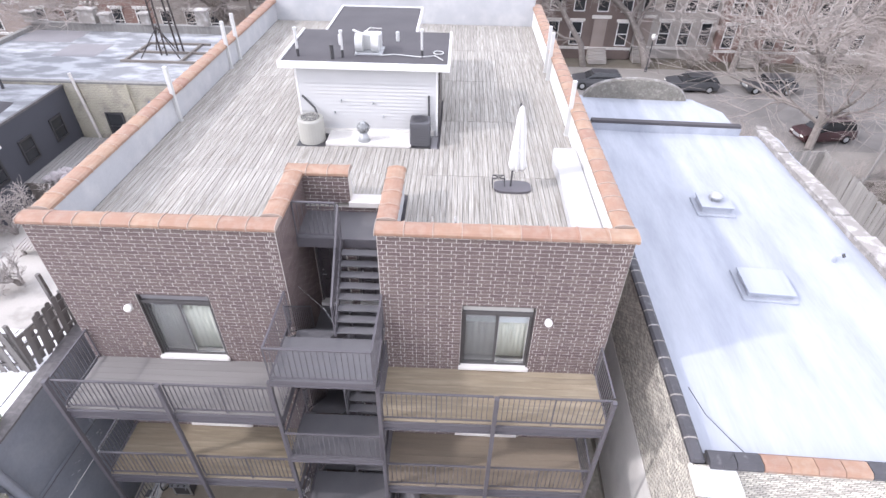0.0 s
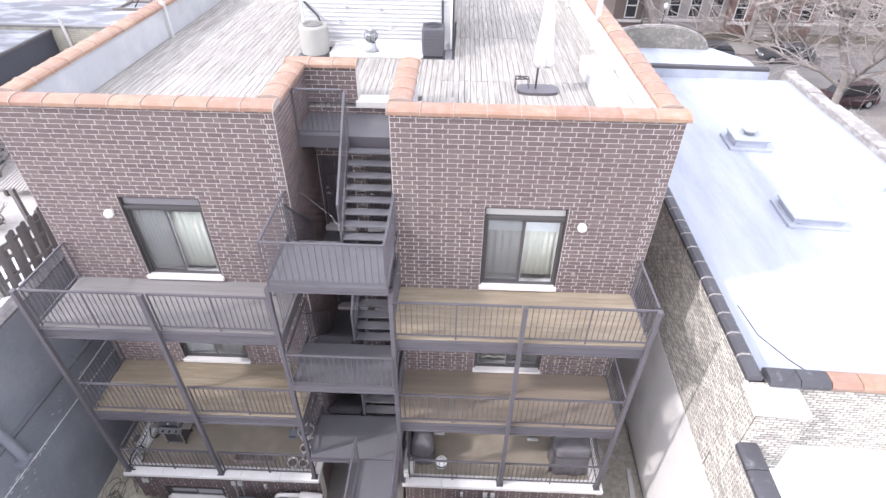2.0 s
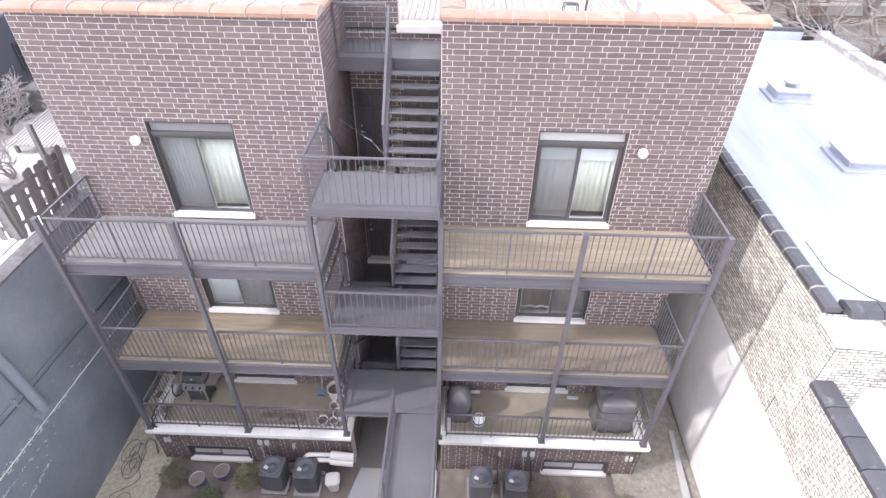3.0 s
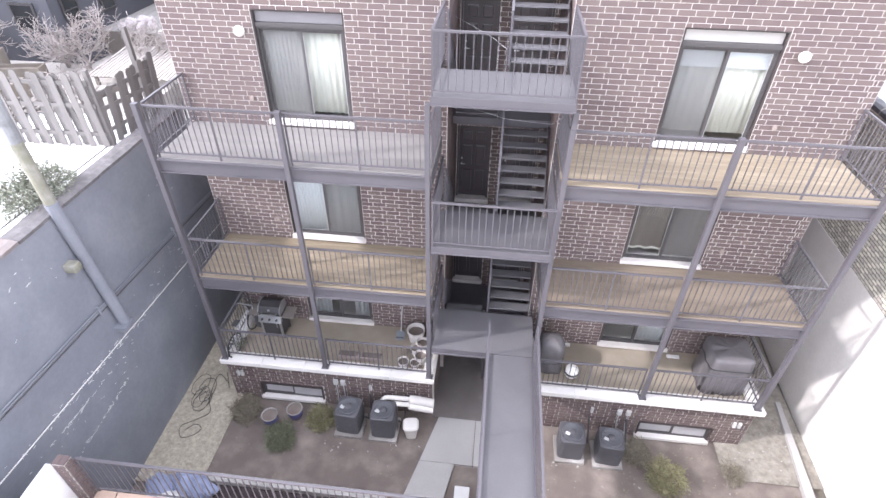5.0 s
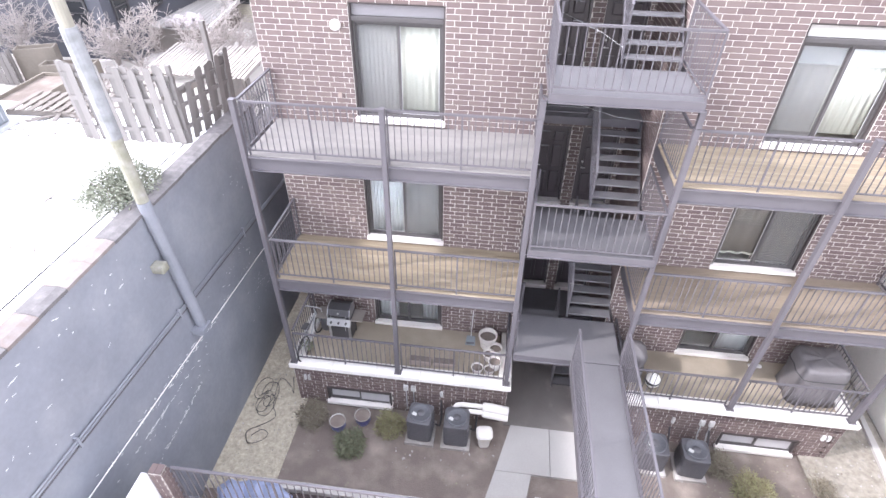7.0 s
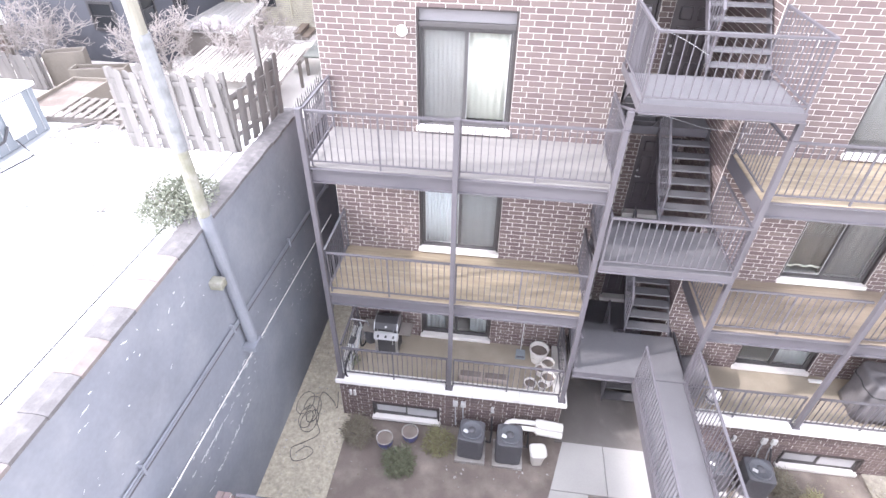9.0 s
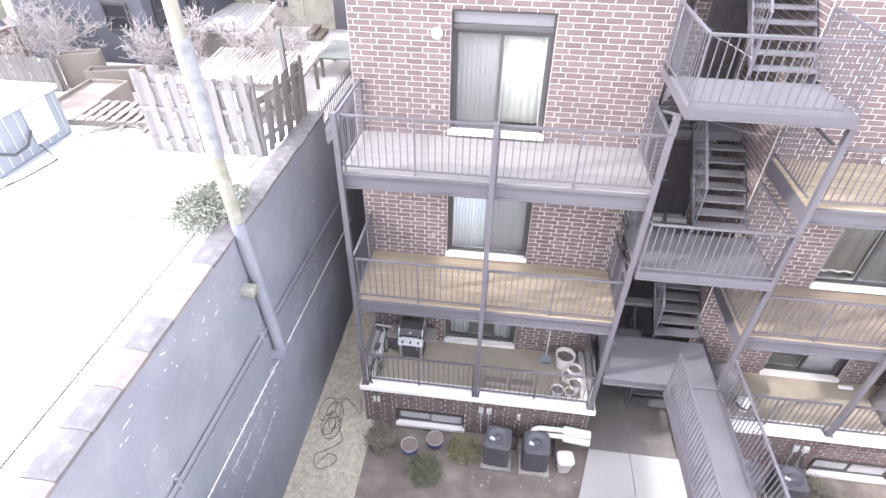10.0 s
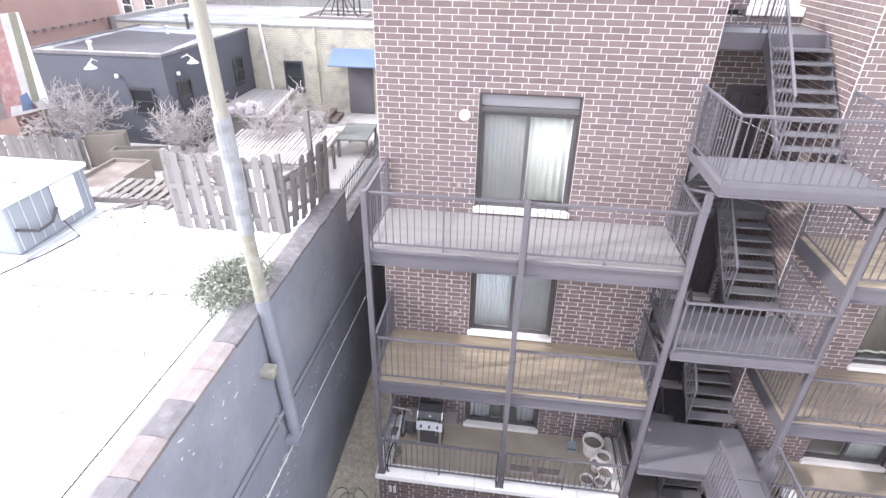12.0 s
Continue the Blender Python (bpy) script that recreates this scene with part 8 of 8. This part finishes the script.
def car(name, at, rz, paint, label, tall=1.72, ln=4.5):
    c = thing(name, at, rz, label, "car", "parked cars")
    L2, w, hood = ln / 2, 0.88, 0.98
    def ring(x, z0, z1, ww):
        return [(x, -ww, z0), (x, -ww * 1.02, (z0 + z1) / 2), (x, -ww * 0.93, z1), (x, ww * 0.93, z1), (x, ww * 1.02, (z0 + z1) / 2), (x, ww, z0)]
    bm = loft(B(), [ring(-L2, 0.4, 0.75, w * 0.85), ring(-L2 + 0.15, 0.3, 0.88, w * 0.95), ring(-L2 + 0.9, 0.28, hood, w), ring(L2 - 1.0, 0.28, hood + 0.02, w), ring(L2 - 0.1, 0.3, hood, w * 0.97), ring(L2, 0.42, 0.85, w * 0.9)])
    body = part("body", bm, paint, c, local=True)
    bm = loft(B(), [ring(-L2 + 1.1, hood - 0.05, hood + 0.02, w * 0.9), ring(-L2 + 1.75, hood - 0.05, tall - 0.05, w * 0.78), ring(0.2, hood - 0.05, tall, w * 0.8), ring(L2 - 0.45, hood - 0.05, tall - 0.06, w * 0.78), ring(L2 - 0.12, hood - 0.05, hood + 0.05, w * 0.88)])
    part("glasshouse", bm, M_DARKGLASS, c, "dark car glass", local=True)
    bm = loft(B(), [[(-L2 + 1.7, s * w * 0.74, tall - 0.03) for s in (-1, 1)] + [(-L2 + 1.7, s * w * 0.7, tall + 0.015) for s in (1, -1)], [(L2 - 0.5, s * w * 0.74, tall - 0.03) for s in (-1, 1)] + [(L2 - 0.5, s * w * 0.7, tall + 0.015) for s in (1, -1)]])
    part("roof", bm, paint, c, local=True)
    for x in (-L2 + 0.8, L2 - 0.85):
        for s in (-1, 1):
            ty = part("wheel", cyl(B(), (x, s * (w - 0.18), 0.34), (x, s * (w + 0.02), 0.34), 0.34, 18), M_RUBBER, c, local=True)
            part("rim", cyl(B(), (x, s * (w + 0.02), 0.34), (x, s * (w + 0.03), 0.34), 0.2, 14), M_GALV, ty, local=True)
    for s in (-1, 1):
        part("headlight", box(B(), -L2 - 0.01, -L2 + 0.12, s * 0.55 - 0.16, s * 0.55 + 0.16, 0.62, 0.76, 0.02), M_LAMP, c, local=True)
        part("tail_light", box(B(), L2 - 0.1, L2 + 0.01, s * 0.6 - 0.1, s * 0.6 + 0.1, 0.65, 0.9, 0.02), M_REDBRICK, c, local=True)
    part("grille", box(B(), -L2 - 0.015, -L2 + 0.05, -0.35, 0.35, 0.5, 0.72, 0.02), M_GALV, c, local=True)
    for s in (-1, 1):
        for x in (-0.35, 0.75):
            part("door_line", box(B(), x - 0.006, x + 0.006, s * (w * 1.0 + 0.004) - 0.006, s * (w * 1.0 + 0.004) + 0.006, 0.4, hood - 0.08), M_BLACK, c, local=True)
    return c


car("parked_car", (30.9, 29.7, 0), 10, M_CARPAINT, "dark maroon sport utility car parked at the kerb")
car("parked_car", (24.0, 39.2, 0), 0, M_CARDARK, "dark saloon car parked across the street", 1.45)
car("parked_car", (15.5, 39.3, 0), 0, M_CARDARK, "dark saloon car parked across the street", 1.45)
car("parked_car", (31.0, 39.3, 0), 0, M_CARDARK, "dark saloon car parked across the street", 1.45)
car("parked_car", (-22.0, 39.2, 0), 0, M_CARDARK, "dark saloon car parked across the street", 1.5)
bare_tree("street_tree", (29.2, 28.0, 0), 12.5, 0.3, "large leafless street tree with pale spreading limbs", 21, 0.5, 4, 2, start=0.2)
bare_tree("street_tree", (21.5, 44.8, 0), 13, 0.42, "leafless street tree before the houses", 25, 0.55, 5, 2)
bare_tree("street_tree", (38.0, 42.5, 0), 14, 0.45, "leafless street tree before the houses", 26, 0.55, 5, 2)
bare_tree("street_tree", (29.5, 43.8, 0), 12, 0.35, "leafless street tree before the houses", 28, 0.55, 5, 2)
bare_tree("street_tree", (-12.0, 42.5, 0), 13, 0.42, "leafless street tree before the houses", 31, 0.55, 5, 2)
bare_tree("street_tree", (-20.0, 41.5, 0), 13, 0.4, "leafless street tree before the houses", 32, 0.55, 5, 2)
bare_tree("street_tree", (-27.0, 38.0, 0), 12, 0.38, "leafless street tree before the houses", 33, 0.55, 5, 2)
bare_tree("street_tree", (15.2, 44.6, 0), 11, 0.32, "leafless street tree before the houses", 34, 0.55, 5, 2)
bare_tree("street_tree", (45.0, 29.0, 0), 14, 0.42, "leafless street tree by the kerb", 35, 0.6, 5, 2)
for x, y, s in ((22.5, 26.0, 41), (24.5, 24.0, 42), (27.5, 20.5, 43), (31.5, 21.5, 44), (25.8, 45.0, 45), (33.0, 45.2, 46), (35.0, 24.0, 47)):
    bare_tree("garden_shrub", (x, y, 0), 2.6, 0.035, "leafless brown garden shrub", s, 0.55, 3, 3, 7, category="shrub")
t = thing("street_lamp", (21.0, 43.2, 0.14), 0, "old street lamp with a white globe", "street lamp")
part("post", lathe(B(), [(0.14, 0), (0.12, 0.4), (0.06, 0.5), (0.05, 3.0)], n=12), M_BLACK, t, local=True)
part("globe", lathe(B(), [(0.05, 3.0), (0.18, 3.12), (0.22, 3.3), (0.16, 3.48), (0.04, 3.55)], n=14), M_LAMP, t, local=True, smooth=True)
for k, (x0, y0, x1, y1) in enumerate(((26.73, 22.7, 26.75, 19.3), (24.5, 22.75, 26.7, 22.77), (27.2, 19.4, 31.5, 24.2), (26.75, 19.3, 26.6, 12.0))):
    board_fence(x0, y0, x1, y1, 0, 2.5, "weathered grey board fence round a side yard", 0, False, 50 + k, M_PALEWOOD)

# ---- single bricks nearest to the walk ----
for wall, facing, plane, whole, length, course, proud, brick, joint, bed in LATER:
    me = full_brick("brick", facing, length, course, proud, brick, joint, bed)
    for u, z in whole:
        piece("brick", me, wall, (u, plane, z) if facing in "sn" else (plane, u, z))
